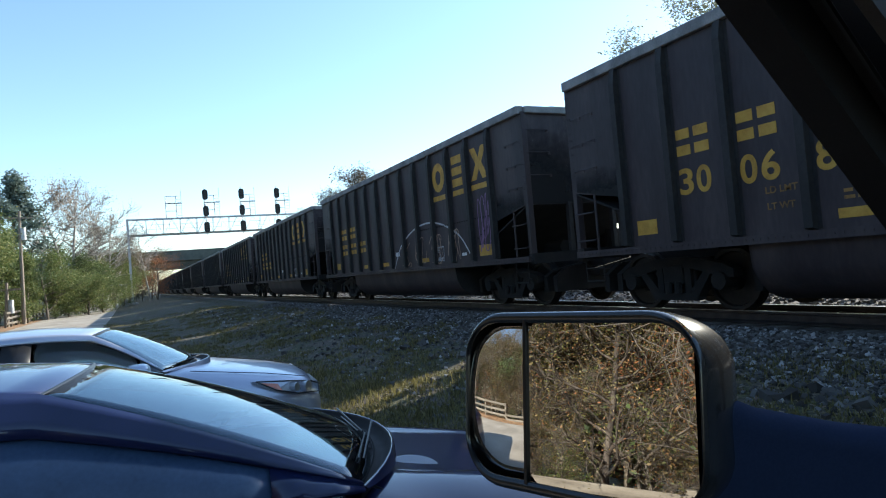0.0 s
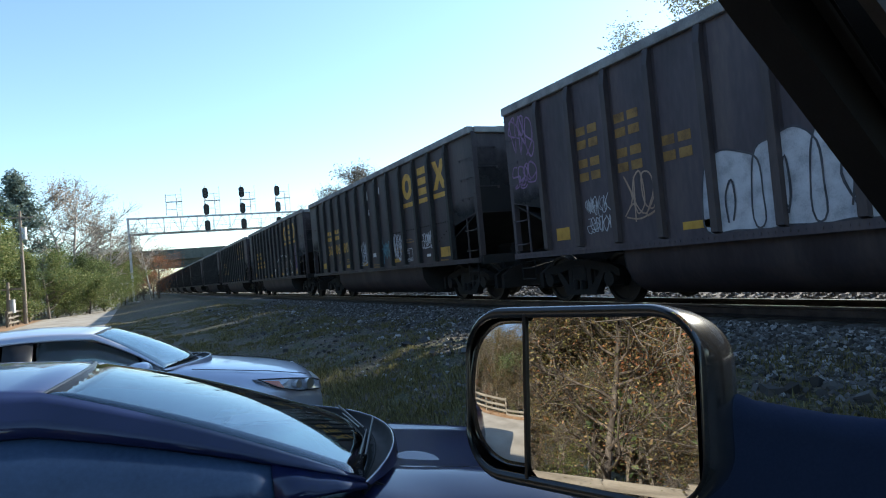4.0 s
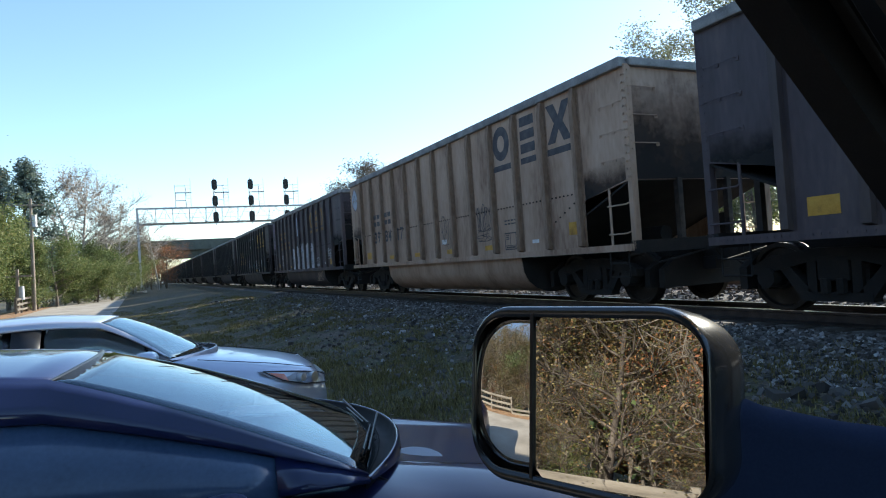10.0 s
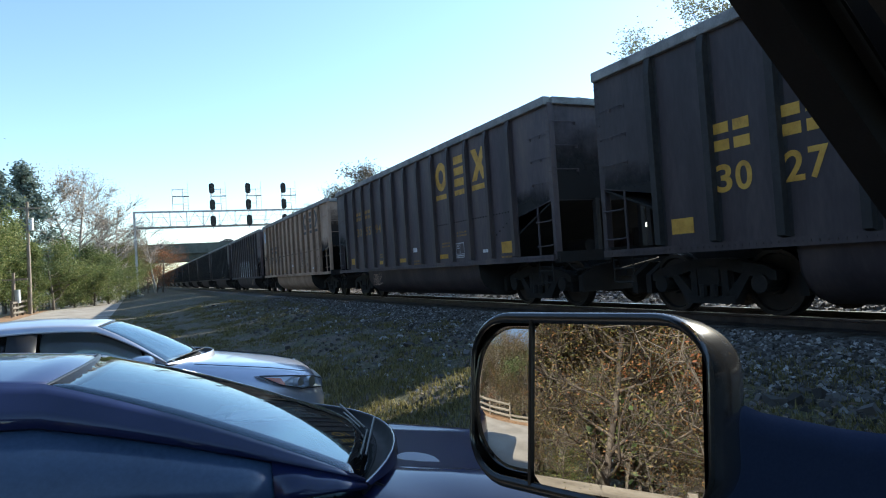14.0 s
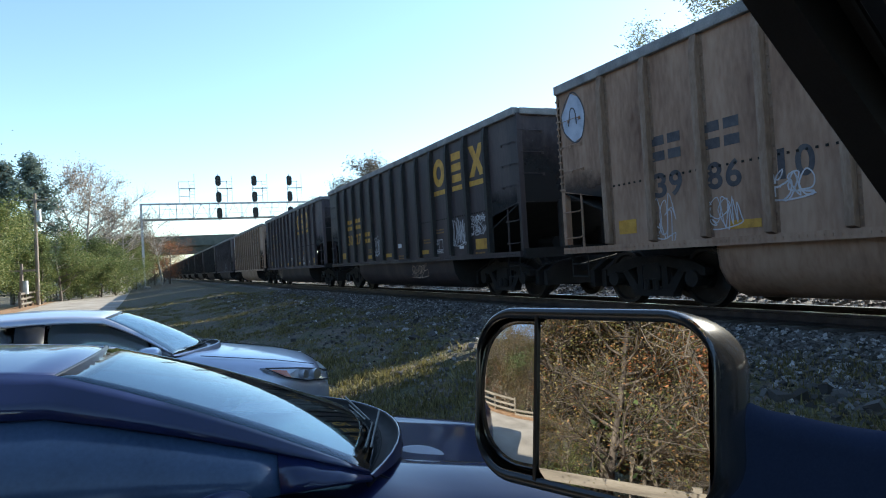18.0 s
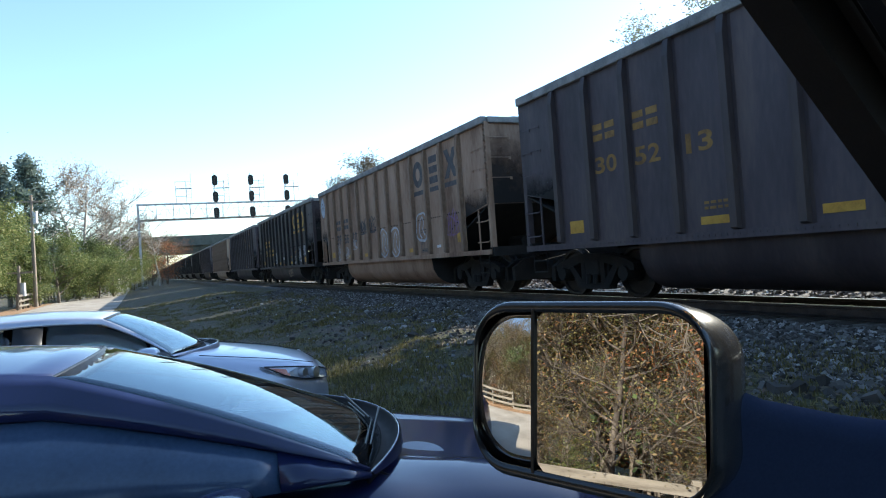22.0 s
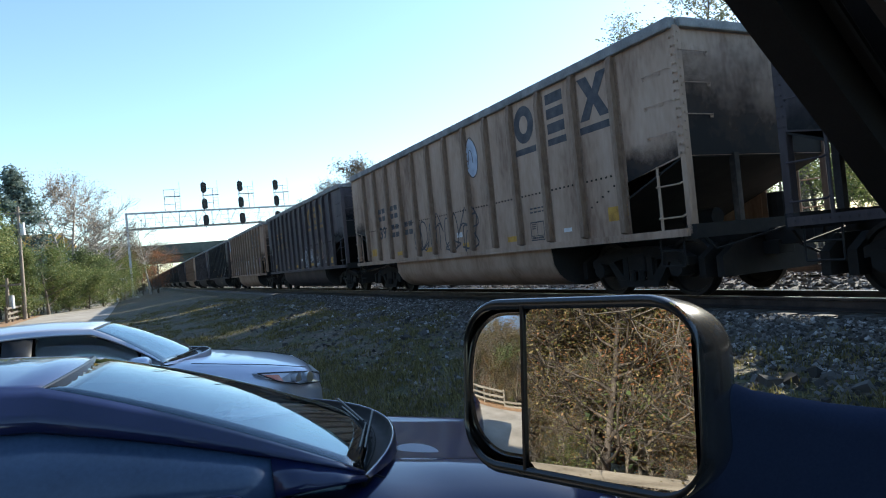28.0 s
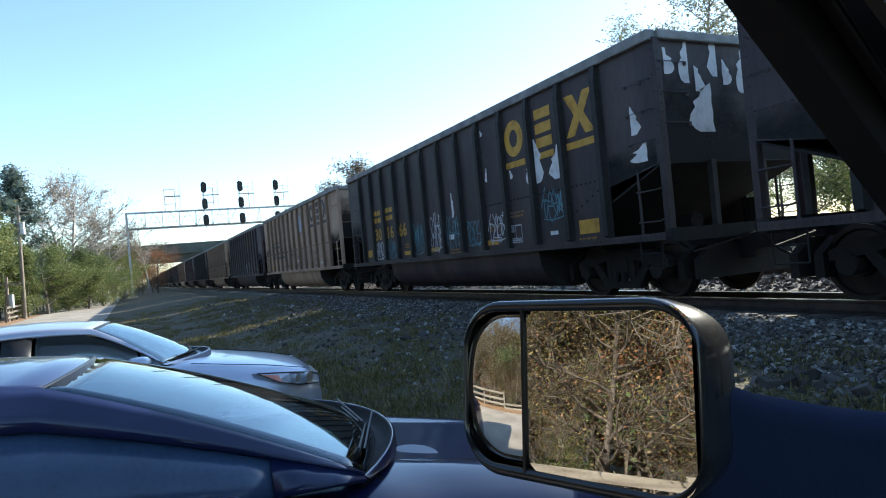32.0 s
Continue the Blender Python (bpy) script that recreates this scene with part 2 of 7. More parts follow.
M["bark_brush"] = mat("brown_brushwood_bark", (0.04, 0.031, 0.025), (0.08, 0.065, 0.053), (0.17, 0.145, 0.12), 0.85, scale=5, fine=40, bump=0.3, stretch=(2, 2, 0.4))
# bluish lift puts the distance haze into the needle colour
M["leaf_pine"] = leaf_mat("pine_needles", [(0.075, 0.11, 0.098), (0.125, 0.17, 0.15), (0.18, 0.23, 0.2)])
M["leaf_green"] = leaf_mat("green_foliage", [(0.05, 0.08, 0.026), (0.105, 0.145, 0.045), (0.18, 0.21, 0.07), (0.28, 0.275, 0.11)])
M["leaf_pale"] = leaf_mat("thin_pale_foliage", [(0.085, 0.1, 0.062), (0.145, 0.16, 0.1), (0.21, 0.22, 0.15), (0.26, 0.25, 0.18)])
M["leaf_dark"] = leaf_mat("dark_foliage", [(0.035, 0.062, 0.026), (0.078, 0.112, 0.04), (0.14, 0.165, 0.06)])
M["leaf_autumn"] = leaf_mat("autumn_foliage", [(0.04, 0.045, 0.016), (0.075, 0.075, 0.026), (0.12, 0.08, 0.036), (0.19, 0.1, 0.045), (0.085, 0.1, 0.03)])
M["leaf_brown"] = leaf_mat("dull_brown_foliage", [(0.045, 0.038, 0.028), (0.085, 0.07, 0.05), (0.13, 0.108, 0.08)])
M["leaf_rust"] = leaf_mat("rust_red_foliage", [(0.2, 0.07, 0.03), (0.3, 0.11, 0.05), (0.36, 0.17, 0.07)])
M["leaf_dry"] = leaf_mat("dry_leaves", [(0.13, 0.085, 0.06), (0.22, 0.15, 0.11), (0.3, 0.22, 0.16), (0.36, 0.29, 0.22)])
M["grass"] = leaf_mat("verge_grass", [(0.085, 0.074, 0.032), (0.148, 0.13, 0.048), (0.22, 0.19, 0.068), (0.33, 0.28, 0.13)])
M["stone"] = leaf_mat("ballast_stone_mix", [(0.05, 0.045, 0.04), (0.09, 0.082, 0.075), (0.12, 0.112, 0.104), (0.155, 0.146, 0.137), (0.19, 0.178, 0.166), (0.23, 0.22, 0.21), (0.3, 0.29, 0.28), (0.62, 0.61, 0.6)], 0.85)
M["silver"] = mat("silver_car_paint", (0.46, 0.49, 0.58), (0.51, 0.545, 0.64), (0.53, 0.565, 0.66), 0.32, 0.55, scale=2, fine=300, bump=0.0, coat=0.8)
M["blue_black"] = mat("midnight_blue_car_paint", (0.009, 0.014, 0.052), (0.012, 0.018, 0.065), (0.014, 0.021, 0.074), 0.3, 0.0, scale=2, fine=300, bump=0.0, coat=1.0)
M["blue_black"].node_tree.nodes["Principled BSDF"].inputs["Specular IOR Level"].default_value = 0.2
M["truck_paint"] = mat("dark_blue_truck_paint", (0.005, 0.006, 0.011), (0.007, 0.008, 0.015), (0.009, 0.01, 0.018), 0.5, 0.0, scale=2, fine=300, bump=0.0, coat=0.12)
M["truck_paint"].node_tree.nodes["Principled BSDF"].inputs["Specular IOR Level"].default_value = 0.35
M["trim"] = mat("black_textured_plastic", (0.010, 0.010, 0.011), (0.016, 0.016, 0.017), (0.022, 0.022, 0.023), 0.36, scale=10, fine=400, bump=0.15, dist=0.002)
M["interior"] = mat("dark_cabin_trim", (0.012, 0.011, 0.011), (0.02, 0.018, 0.017), (0.028, 0.026, 0.025), 0.8, scale=8, fine=300, bump=0.1, dist=0.002)
M["rubber"] = mat("tyre_rubber", (0.01, 0.01, 0.01), (0.018, 0.018, 0.018), (0.03, 0.03, 0.03), 0.85, scale=10, fine=90, bump=0.2)
M["alloy"] = plain("brushed_alloy", (0.6, 0.6, 0.62), 0.35, 1.0)
M["mirror"] = plain("mirror_glass", (0.95, 0.93, 0.89), 0.0, 1.0)
# bluer than the truck paint: the arm's sky sheen is put into the base
M["arm_paint"] = mat("sky_sheen_mirror_arm_paint", (0.02, 0.03, 0.065), (0.027, 0.04, 0.084), (0.034, 0.048, 0.1), 0.85, 0.0, scale=2, fine=300, bump=0.0)
M["arm_paint"].node_tree.nodes["Principled BSDF"].inputs["Specular IOR Level"].default_value = 0.06
M["glass_car"] = glass("tinted_windscreen", (0.5, 0.62, 0.58))
# blue specular tint puts a deeper sky into the windscreen's reflection
M["glass_car"].node_tree.nodes["Principled BSDF"].inputs["Specular Tint"].default_value = (0.7, 0.86, 1.0, 1)
M["glass_dark"] = glass("dark_tinted_glass", (0.12, 0.14, 0.15))
M["glass_side"] = glass("lightly_tinted_side_glass", (0.55, 0.62, 0.6), 0.0, 1.5)
M["glass_clean"] = glass("clean_blue_tinted_windscreen", (0.55, 0.68, 0.66), 0.0, 2.9)
M["glass_clean"].node_tree.nodes["Principled BSDF"].inputs["Metallic"].default_value = 0.4
# lifted blue base colour stands in for the pale haze over this window
M["glass_haze_tint"] = mat("haze_tinted_dark_side_glass", (0.04, 0.066, 0.11), (0.055, 0.088, 0.145), (0.075, 0.115, 0.18), 0.22, scale=3, fine=60, bump=0.0, coat=0.3)
M["mirror_plastic"] = mat("weathered_black_plastic", (0.018, 0.018, 0.019), (0.028, 0.028, 0.029), (0.042, 0.042, 0.041), 0.2, scale=10, fine=400, bump=0.12, dist=0.002, coat=0.4)
M["leaf_olive"] = leaf_mat("olive_foliage", [(0.065, 0.07, 0.025), (0.125, 0.125, 0.04), (0.18, 0.155, 0.058), (0.25, 0.19, 0.085), (0.26, 0.105, 0.05), (0.15, 0.17, 0.05)])
M["lamp_clear"] = plain("clear_headlamp_lens", (0.5, 0.52, 0.55), 0.08, 0.3, 1.0)
M["lamp_amber"] = plain("amber_indicator_lens", (0.5, 0.12, 0.05), 0.12, 0.0, 1.0)


# ---- mesh helpers ----
def part(name, bm, material, parent, label="", smooth=False):
    me = bpy.data.meshes.new(name)
    bmesh.ops.recalc_face_normals(bm, faces=bm.faces)
    bm.to_mesh(me)
    bm.free()
    me.materials.append(material)
    if smooth:
        for p in me.polygons:
            p.use_smooth = True
    ob = new(name, me)
    ob.parent = parent
    if label:
        tagged(ob, label)
    return ob


def raw(name, verts, faces, material, parent=None, smooth=False):
    me = bpy.data.meshes.new(name)
    me.from_pydata(verts, [], faces)
    me.materials.append(material)
    if smooth:
        for p in me.polygons:
            p.use_smooth = True
    ob = new(name, me)
    ob.parent = parent
    return ob


def share(name, ob, parent, m=None):
    """Another piece on the same mesh."""
    o = new(name, ob.data)
    o.parent = parent
    if m is not None:
        o.matrix_basis = m
    return o


def box(bm, x0, x1, y0, y1, z0, z1, bevel=0.0):
    vs = [bm.verts.new((x, y, z)) for x in (x0, x1) for y in (y0, y1) for z in (z0, z1)]
    fs = [bm.faces.new([vs[i] for i in q]) for q in ((0, 1, 3, 2), (4, 6, 7, 5), (0, 4, 5, 1), (2, 3, 7, 6), (0, 2, 6, 4), (1, 5, 7, 3))]
    if bevel:
        es = list({e for f in fs for e in f.edges})
        bmesh.ops.bevel(bm, geom=es, offset=bevel, segments=2, profile=0.6, affect="EDGES", clamp_overlap=True)


def rod(bm, a, b, r0, r1=None, seg=8, caps=True):
    a, b = Vector(a), Vector(b)
    r1 = r0 if r1 is None else r1
    q = (b - a).to_track_quat("Z", "Y")
    rings = []
    for p, r in ((a, r0), (b, r1)):
        rings.append([bm.verts.new(p + q @ Vector((r * math.cos(2 * math.pi * i / seg), r * math.sin(2 * math.pi * i / seg), 0))) for i in range(seg)])
    for i in range(seg):
        bm.faces.new((rings[0][i], rings[0][(i + 1) % seg], rings[1][(i + 1) % seg], rings[1][i]))
    if caps:
        bm.faces.new(rings[0][::-1])
        bm.faces.new(rings[1])


def tube(bm, pts, r, seg=6):
    for a, b in zip(pts[:-1], pts[1:]):
        rod(bm, a, b, r, r, seg)


def prism(bm, poly, axis, a, b):
    """A flat outline swept along an axis from a to b; poly holds the two other coordinates in order."""
    def p(u, v, w):
        return {"x": (w, u, v), "y": (u, w, v), "z": (u, v, w)}[axis]
    lo = [bm.verts.new(p(u, v, a)) for u, v in poly]
    hi = [bm.verts.new(p(u, v, b)) for u, v in poly]
    n = len(poly)
    for i in range(n):
        bm.faces.new((lo[i], lo[(i + 1) % n], hi[(i + 1) % n], hi[i]))
    bm.faces.new(lo[::-1])
    bm.faces.new(hi)


def rounded(w, h, r, seg=5, cx=0.0, cy=0.0):
    """The outline of a rounded rectangle."""
    out = []
    for sx, sy, a0 in ((1, 1, 0), (-1, 1, 90), (-1, -1, 180), (1, -1, 270)):
        for i in range(seg + 1):
            a = radians(a0 + 90 * i / seg)
            out.append((cx + sx * (w / 2 - r) + r * math.cos(a), cy + sy * (h / 2 - r) + r * math.sin(a)))
    return out


def empty(name, m=None):
    ob = new(name)
    if m is not None:
        ob.matrix_basis = m
    return ob


# ---- ground ----
TRACK_X, RAIL_Z = 8.57, 0.79


def smooth(a, b, x):
    t = max(0.0, min(1.0, (x - a) / (b - a)))
    return t * t * (3 - 2 * t)


def ground_z(x, y):
    """Height of the land: flat road side, a bank up to the railway, the far bank beyond it."""
    far = smooth(10, 90, y)
    left = 1.7 - 5.0 * far
    z = 0.38 * smooth(left, 5.8, x) + 0.30 * far * smooth(left - 1, left + 2.5, x) * (1 - smooth(4.5, 6.0, x))
    z += 0.2 * smooth(5.6, 7.0, x)
    z += 0.9 * smooth(22, 30, x)
    z += 0.06 * noise.noise((x * 0.7, y * 0.5, 0)) * smooth(1.8, 2.8, x) * (1 - smooth(5.5, 6.5, x))
    z += 0.35 * smooth(-8.5, -14, x) * noise.noise((x * 0.2, y * 0.2, 3)) - 0.5 * smooth(-9.5, -16, x)
    return z


def axis_steps(spans):
    out = []
    for a, b, s in spans:
        n = max(1, round((b - a) / s))
        out += [a + (b - a) * i / n for i in range(n)]
    return out + [spans[-1][1]]


def ground_material():
    m = bpy.data.materials.new("verge_soil_and_grass")
    n, l, b = nodes_of(m)
    co = n.new("ShaderNodeTexCoord")
    big, mid, fine = (n.new("ShaderNodeTexNoise") for _ in range(3))
    for t, s, d in ((big, 0.35, 5), (mid, 2.2, 6), (fine, 22.0, 4)):
        t.inputs["Scale"].default_value, t.inputs["Detail"].default_value = s, d
        l.new(co.outputs["Object"], t.inputs["Vector"])
    grass = ramp(n, l, fine.outputs["Fac"], [(0.3, (0.032, 0.031, 0.014)), (0.5, (0.07, 0.068, 0.028)), (0.7, (0.145, 0.125, 0.055))])
    soil = ramp(n, l, fine.outputs["Fac"], [(0.3, (0.052, 0.041, 0.031)), (0.5, (0.112, 0.086, 0.064)), (0.72, (0.24, 0.195, 0.155))])
    mixf = ramp(n, l, mid.outputs["Fac"], [(0.42, (0, 0, 0)), (0.6, (1, 1, 1))])
    mix = n.new("ShaderNodeMix")
    mix.data_type = "RGBA"
    l.new(mixf, mix.inputs[0])
    l.new(grass, mix.inputs[6])
    l.new(soil, mix.inputs[7])
    l.new(mix.outputs[2], b.inputs["Base Color"])
    b.inputs["Roughness"].default_value = 0.95
    bp = n.new("ShaderNodeBump")
    bp.inputs["Strength"].default_value, bp.inputs["Distance"].default_value = 0.8, 0.04
    l.new(fine.outputs["Fac"], bp.inputs["Height"])
    l.new(bp.outputs[0], b.inputs["Normal"])
    return m


def build_ground():
    xs = axis_steps([(-900, -60, 120), (-60, -20, 8), (-20, 1, 1.0), (1, 8, 0.25), (8, 24, 2), (24, 60, 4), (60, 900, 140)])
    ys = axis_steps([(-400, -40, 60), (-40, 0, 4), (0, 14, 0.4), (14, 40, 1.0), (40, 120, 4), (120, 300, 20), (300, 2500, 275)])
    verts = [(x, y, ground_z(x, y)) for y in ys for x in xs]
    w = len(xs)
    faces = [(j * w + i, j * w + i + 1, (j + 1) * w + i + 1, (j + 1) * w + i) for j in range(len(ys) - 1) for i in range(w - 1)]
    g = raw("ground", verts, faces, ground_material(), smooth=True)
    tagged(g, "rough grassy verge with bare soil and leaf litter", "ground", kind="structure")
    # road along the fence, with a gravel lay-by where the cars stand
    rm = mat("worn_pale_asphalt", (0.2, 0.175, 0.145), (0.31, 0.275, 0.235), (0.4, 0.36, 0.31), 0.9, scale=0.7, fine=40, bump=0.3)
    ry = axis_steps([(-60, 60, 4), (60, 300, 12)])
    rx = (-7.4, -6.0, -4.5, -3.0, -1.6)
    rv = [(x + (0.0 if y < 10 else -0.0), y, ground_z(x, y) + (0.012 if x in (-7.4, -1.6) else 0.03)) for y in ry for x in rx]
    k = len(rx)
    rf = [(j * k + i, j * k + i + 1, (j + 1) * k + i + 1, (j + 1) * k + i) for j in range(len(ry) - 1) for i in range(k - 1)]
    tagged(raw("road", rv, rf, rm, smooth=True), "narrow pale worn asphalt road beside the railway", "road", kind="structure")
    lm = mat("lay_by_gravel", (0.12, 0.105, 0.09), (0.2, 0.18, 0.155), (0.28, 0.26, 0.235), 0.95, scale=1.2, fine=60, bump=0.5)
    ly = axis_steps([(-14, 16, 1.5)])
    lx = (-1.55, -0.5, 0.5, 1.4)
    lv = [(x, y, ground_z(x, y) + 0.008) for y in ly for x in lx]
    lf = [(j * 4 + i, j * 4 + i + 1, (j + 1) * 4 + i + 1, (j + 1) * 4 + i) for j in range(len(ly) - 1) for i in range(3)]
    tagged(raw("pavement", lv, lf, lm, smooth=True), "grey gravel lay-by between road and verge", "pavement", kind="structure")
    # shoulder of orange-brown leaf litter at the far road edge
    sm = mat("leaf_litter", (0.13, 0.07, 0.035), (0.27, 0.15, 0.075), (0.36, 0.23, 0.13), 0.95, scale=2.0, fine=50, bump=0.6)
    sy = axis_steps([(-40, 70, 3)])
    sx = (-9.4, -8.4, -7.42)
    sv = [(x, y, ground_z(x, y) + 0.01) for y in sy for x in sx]
    sf = [(j * 3 + i, j * 3 + i + 1, (j + 1) * 3 + i + 1, (j + 1) * 3 + i) for j in range(len(sy) - 1) for i in range(2)]
    tagged(raw("trim", sv, sf, sm, smooth=True), "road shoulder covered in orange-brown fallen leaves", "road shoulder", kind="structure")


build_ground()


# ---- railway track ----
def build_track(xc, label, y0, y1, near):
    prof = [(-3.0, -0.62), (-1.75, -0.22), (-1.4, -0.17), (0.2, -0.2), (1.05, -0.24), (1.6, -0.13), (2.7, -0.02)] if near else [(-1.8, -0.12), (-1.4, -0.15), (1.4, -0.17), (1.75, -0.2), (3.0, -0.62)]
    drop = 0.07 if near else 0.0
    rise = 0.0 if near else 0.13
    ys = axis_steps([(y0, y1, 6 if near else 20)])
    vs = [(xc + u, y, RAIL_Z + rise + v) for y in ys for u, v in prof]
    k = len(prof)
    fs = [(j * k + i, j * k + i + 1, (j + 1) * k + i + 1, (j + 1) * k + i) for j in range(len(ys) - 1) for i in range(k - 1)]
    tagged(raw("ballast_bed", vs, fs, M["ballast"]), "grey crushed stone ballast bed under " + label, "ballast", kind="structure")
    track = tagged(empty("railway_track", pose(xc, 0, RAIL_Z + rise)), label, "railway track", kind="structure")
    prof_r = [(-0.075, -0.17), (0.075, -0.17), (0.075, -0.155), (0.012, -0.13), (0.012, -0.045), (0.036, -0.035), (0.036, -0.006), (-0.036, -0.006), (-0.036, -0.035), (-0.012, -0.045), (-0.012, -0.13), (-0.075, -0.155)]
    for sx in (-0.72, 0.72):
        bm = bmesh.new()
        dz = -drop if sx > 0 else 0.0
        prism(bm, [(sx + u, v + dz) for u, v in prof_r], "y", y0, y1)
        r = part("rail", bm, M["rail"], track)
        bm = bmesh.new()
        box(bm, sx - 0.034, sx + 0.034, y0, y1, dz - 0.006, dz)
        part("rail_head", bm, M["rail_head"], r, "polished running surface")
    first = None
    for i in range(100 if near else 40):
        y = -12 + 0.55 * i if near else 0.55 * 2 * i
        if first is None:
            bm = bmesh.new()
            prism(bm, [(-1.3, -0.3), (1.3, -0.37), (1.3, -0.155 - 1.4 * drop), (-1.3, -0.155)], "y", -0.115, 0.115)
            first = part("tie", bm, M["tie"], track)
            first.location = (0, y, 0)
        else:
            share("tie", first, track, pose(0, y, 0, 0, 0, random.uniform(-1, 1)))


M["ballast"] = mat("crushed_ballast", (0.048, 0.042, 0.037), (0.12, 0.106, 0.096), (0.26, 0.242, 0.228), 0.9, scale=7, fine=28, bump=1.0, dist=0.05)
build_track(TRACK_X, "railway track carrying the coal train", -150, 700, True)
build_track(TRACK_X + 4.35, "second railway track", -150, 700, False)
build_track(TRACK_X + 8.7, "third railway track", -150, 700, False)

# ---- coal train ----
# two builds of car: a long one, and a shorter one with closer ribs
LONG, SHORT = 14.69, 14.11
GAP_LONG, GAP_SHORT = 16.212, 15.55            # from one leading corner to the next
SHORT_CARS = (1, 3, 6)
MARK_L = 14.45                                 # markings are laid out on this length and fitted to the car's own
TRAIN = (80.85831, 69.99317, -0.98137, 0.93793, -0.58144, -0.77636)


def front(i):
    """How far the leading corner of car i trails behind that of car 0."""
    shorter = sum(1 for k in SHORT_CARS if k < i)
    return GAP_LONG * (i - shorter) + GAP_SHORT * shorter



def train_y(t):
    """Where the leading corner of the reference coal car is at t seconds."""
    u = t / 16 - 1
    return sum(c * u**k for k, c in enumerate(TRAIN))


ZS, ZT = 0.99, 4.0
RIBS_WIDE = [-LONG / 2 + 1.26 + 1.013 * k for k in range(13)]
RIBS_CLOSE = [-SHORT / 2 + 1.33 + 0.967 * k for k in range(13)]
HALVES = {}


def bogie(parent, y):
    bm = bmesh.new()
    box(bm, -1.1, 1.1, -0.2, 0.2, 0.42, 0.72, 0.03)
    for sx in (-1.0, 1.0):
        for dy in (-0.1, 0.1):
            for dx in (-0.09, 0.09):
                rod(bm, (sx + dx, dy, 0.27), (sx + dx, dy, 0.45), 0.06, seg=8)
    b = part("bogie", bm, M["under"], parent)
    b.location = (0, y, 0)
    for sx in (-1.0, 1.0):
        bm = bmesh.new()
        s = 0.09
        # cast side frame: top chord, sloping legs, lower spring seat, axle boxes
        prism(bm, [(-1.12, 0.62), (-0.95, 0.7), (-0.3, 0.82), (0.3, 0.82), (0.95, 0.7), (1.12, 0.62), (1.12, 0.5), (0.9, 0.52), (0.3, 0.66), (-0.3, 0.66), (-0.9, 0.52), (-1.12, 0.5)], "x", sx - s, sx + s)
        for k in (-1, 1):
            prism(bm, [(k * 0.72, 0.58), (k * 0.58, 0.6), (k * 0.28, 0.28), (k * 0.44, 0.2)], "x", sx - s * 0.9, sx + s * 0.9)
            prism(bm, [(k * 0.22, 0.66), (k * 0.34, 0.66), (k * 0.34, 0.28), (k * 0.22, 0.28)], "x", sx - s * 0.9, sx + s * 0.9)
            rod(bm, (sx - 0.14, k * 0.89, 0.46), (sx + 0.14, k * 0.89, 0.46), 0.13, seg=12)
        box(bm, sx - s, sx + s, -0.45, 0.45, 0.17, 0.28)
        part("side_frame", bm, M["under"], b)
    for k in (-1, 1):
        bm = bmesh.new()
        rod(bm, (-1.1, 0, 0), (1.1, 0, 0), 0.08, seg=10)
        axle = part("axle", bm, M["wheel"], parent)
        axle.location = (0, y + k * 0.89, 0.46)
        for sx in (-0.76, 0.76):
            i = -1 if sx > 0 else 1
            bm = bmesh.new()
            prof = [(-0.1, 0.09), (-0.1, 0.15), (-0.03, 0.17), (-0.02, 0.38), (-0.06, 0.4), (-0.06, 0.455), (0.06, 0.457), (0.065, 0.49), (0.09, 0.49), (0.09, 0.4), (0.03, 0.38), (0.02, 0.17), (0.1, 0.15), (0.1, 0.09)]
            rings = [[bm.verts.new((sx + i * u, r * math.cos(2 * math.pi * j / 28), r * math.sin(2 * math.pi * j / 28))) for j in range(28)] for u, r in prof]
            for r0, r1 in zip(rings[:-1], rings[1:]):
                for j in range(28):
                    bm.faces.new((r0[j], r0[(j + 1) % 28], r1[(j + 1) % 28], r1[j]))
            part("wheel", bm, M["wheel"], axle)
    return b




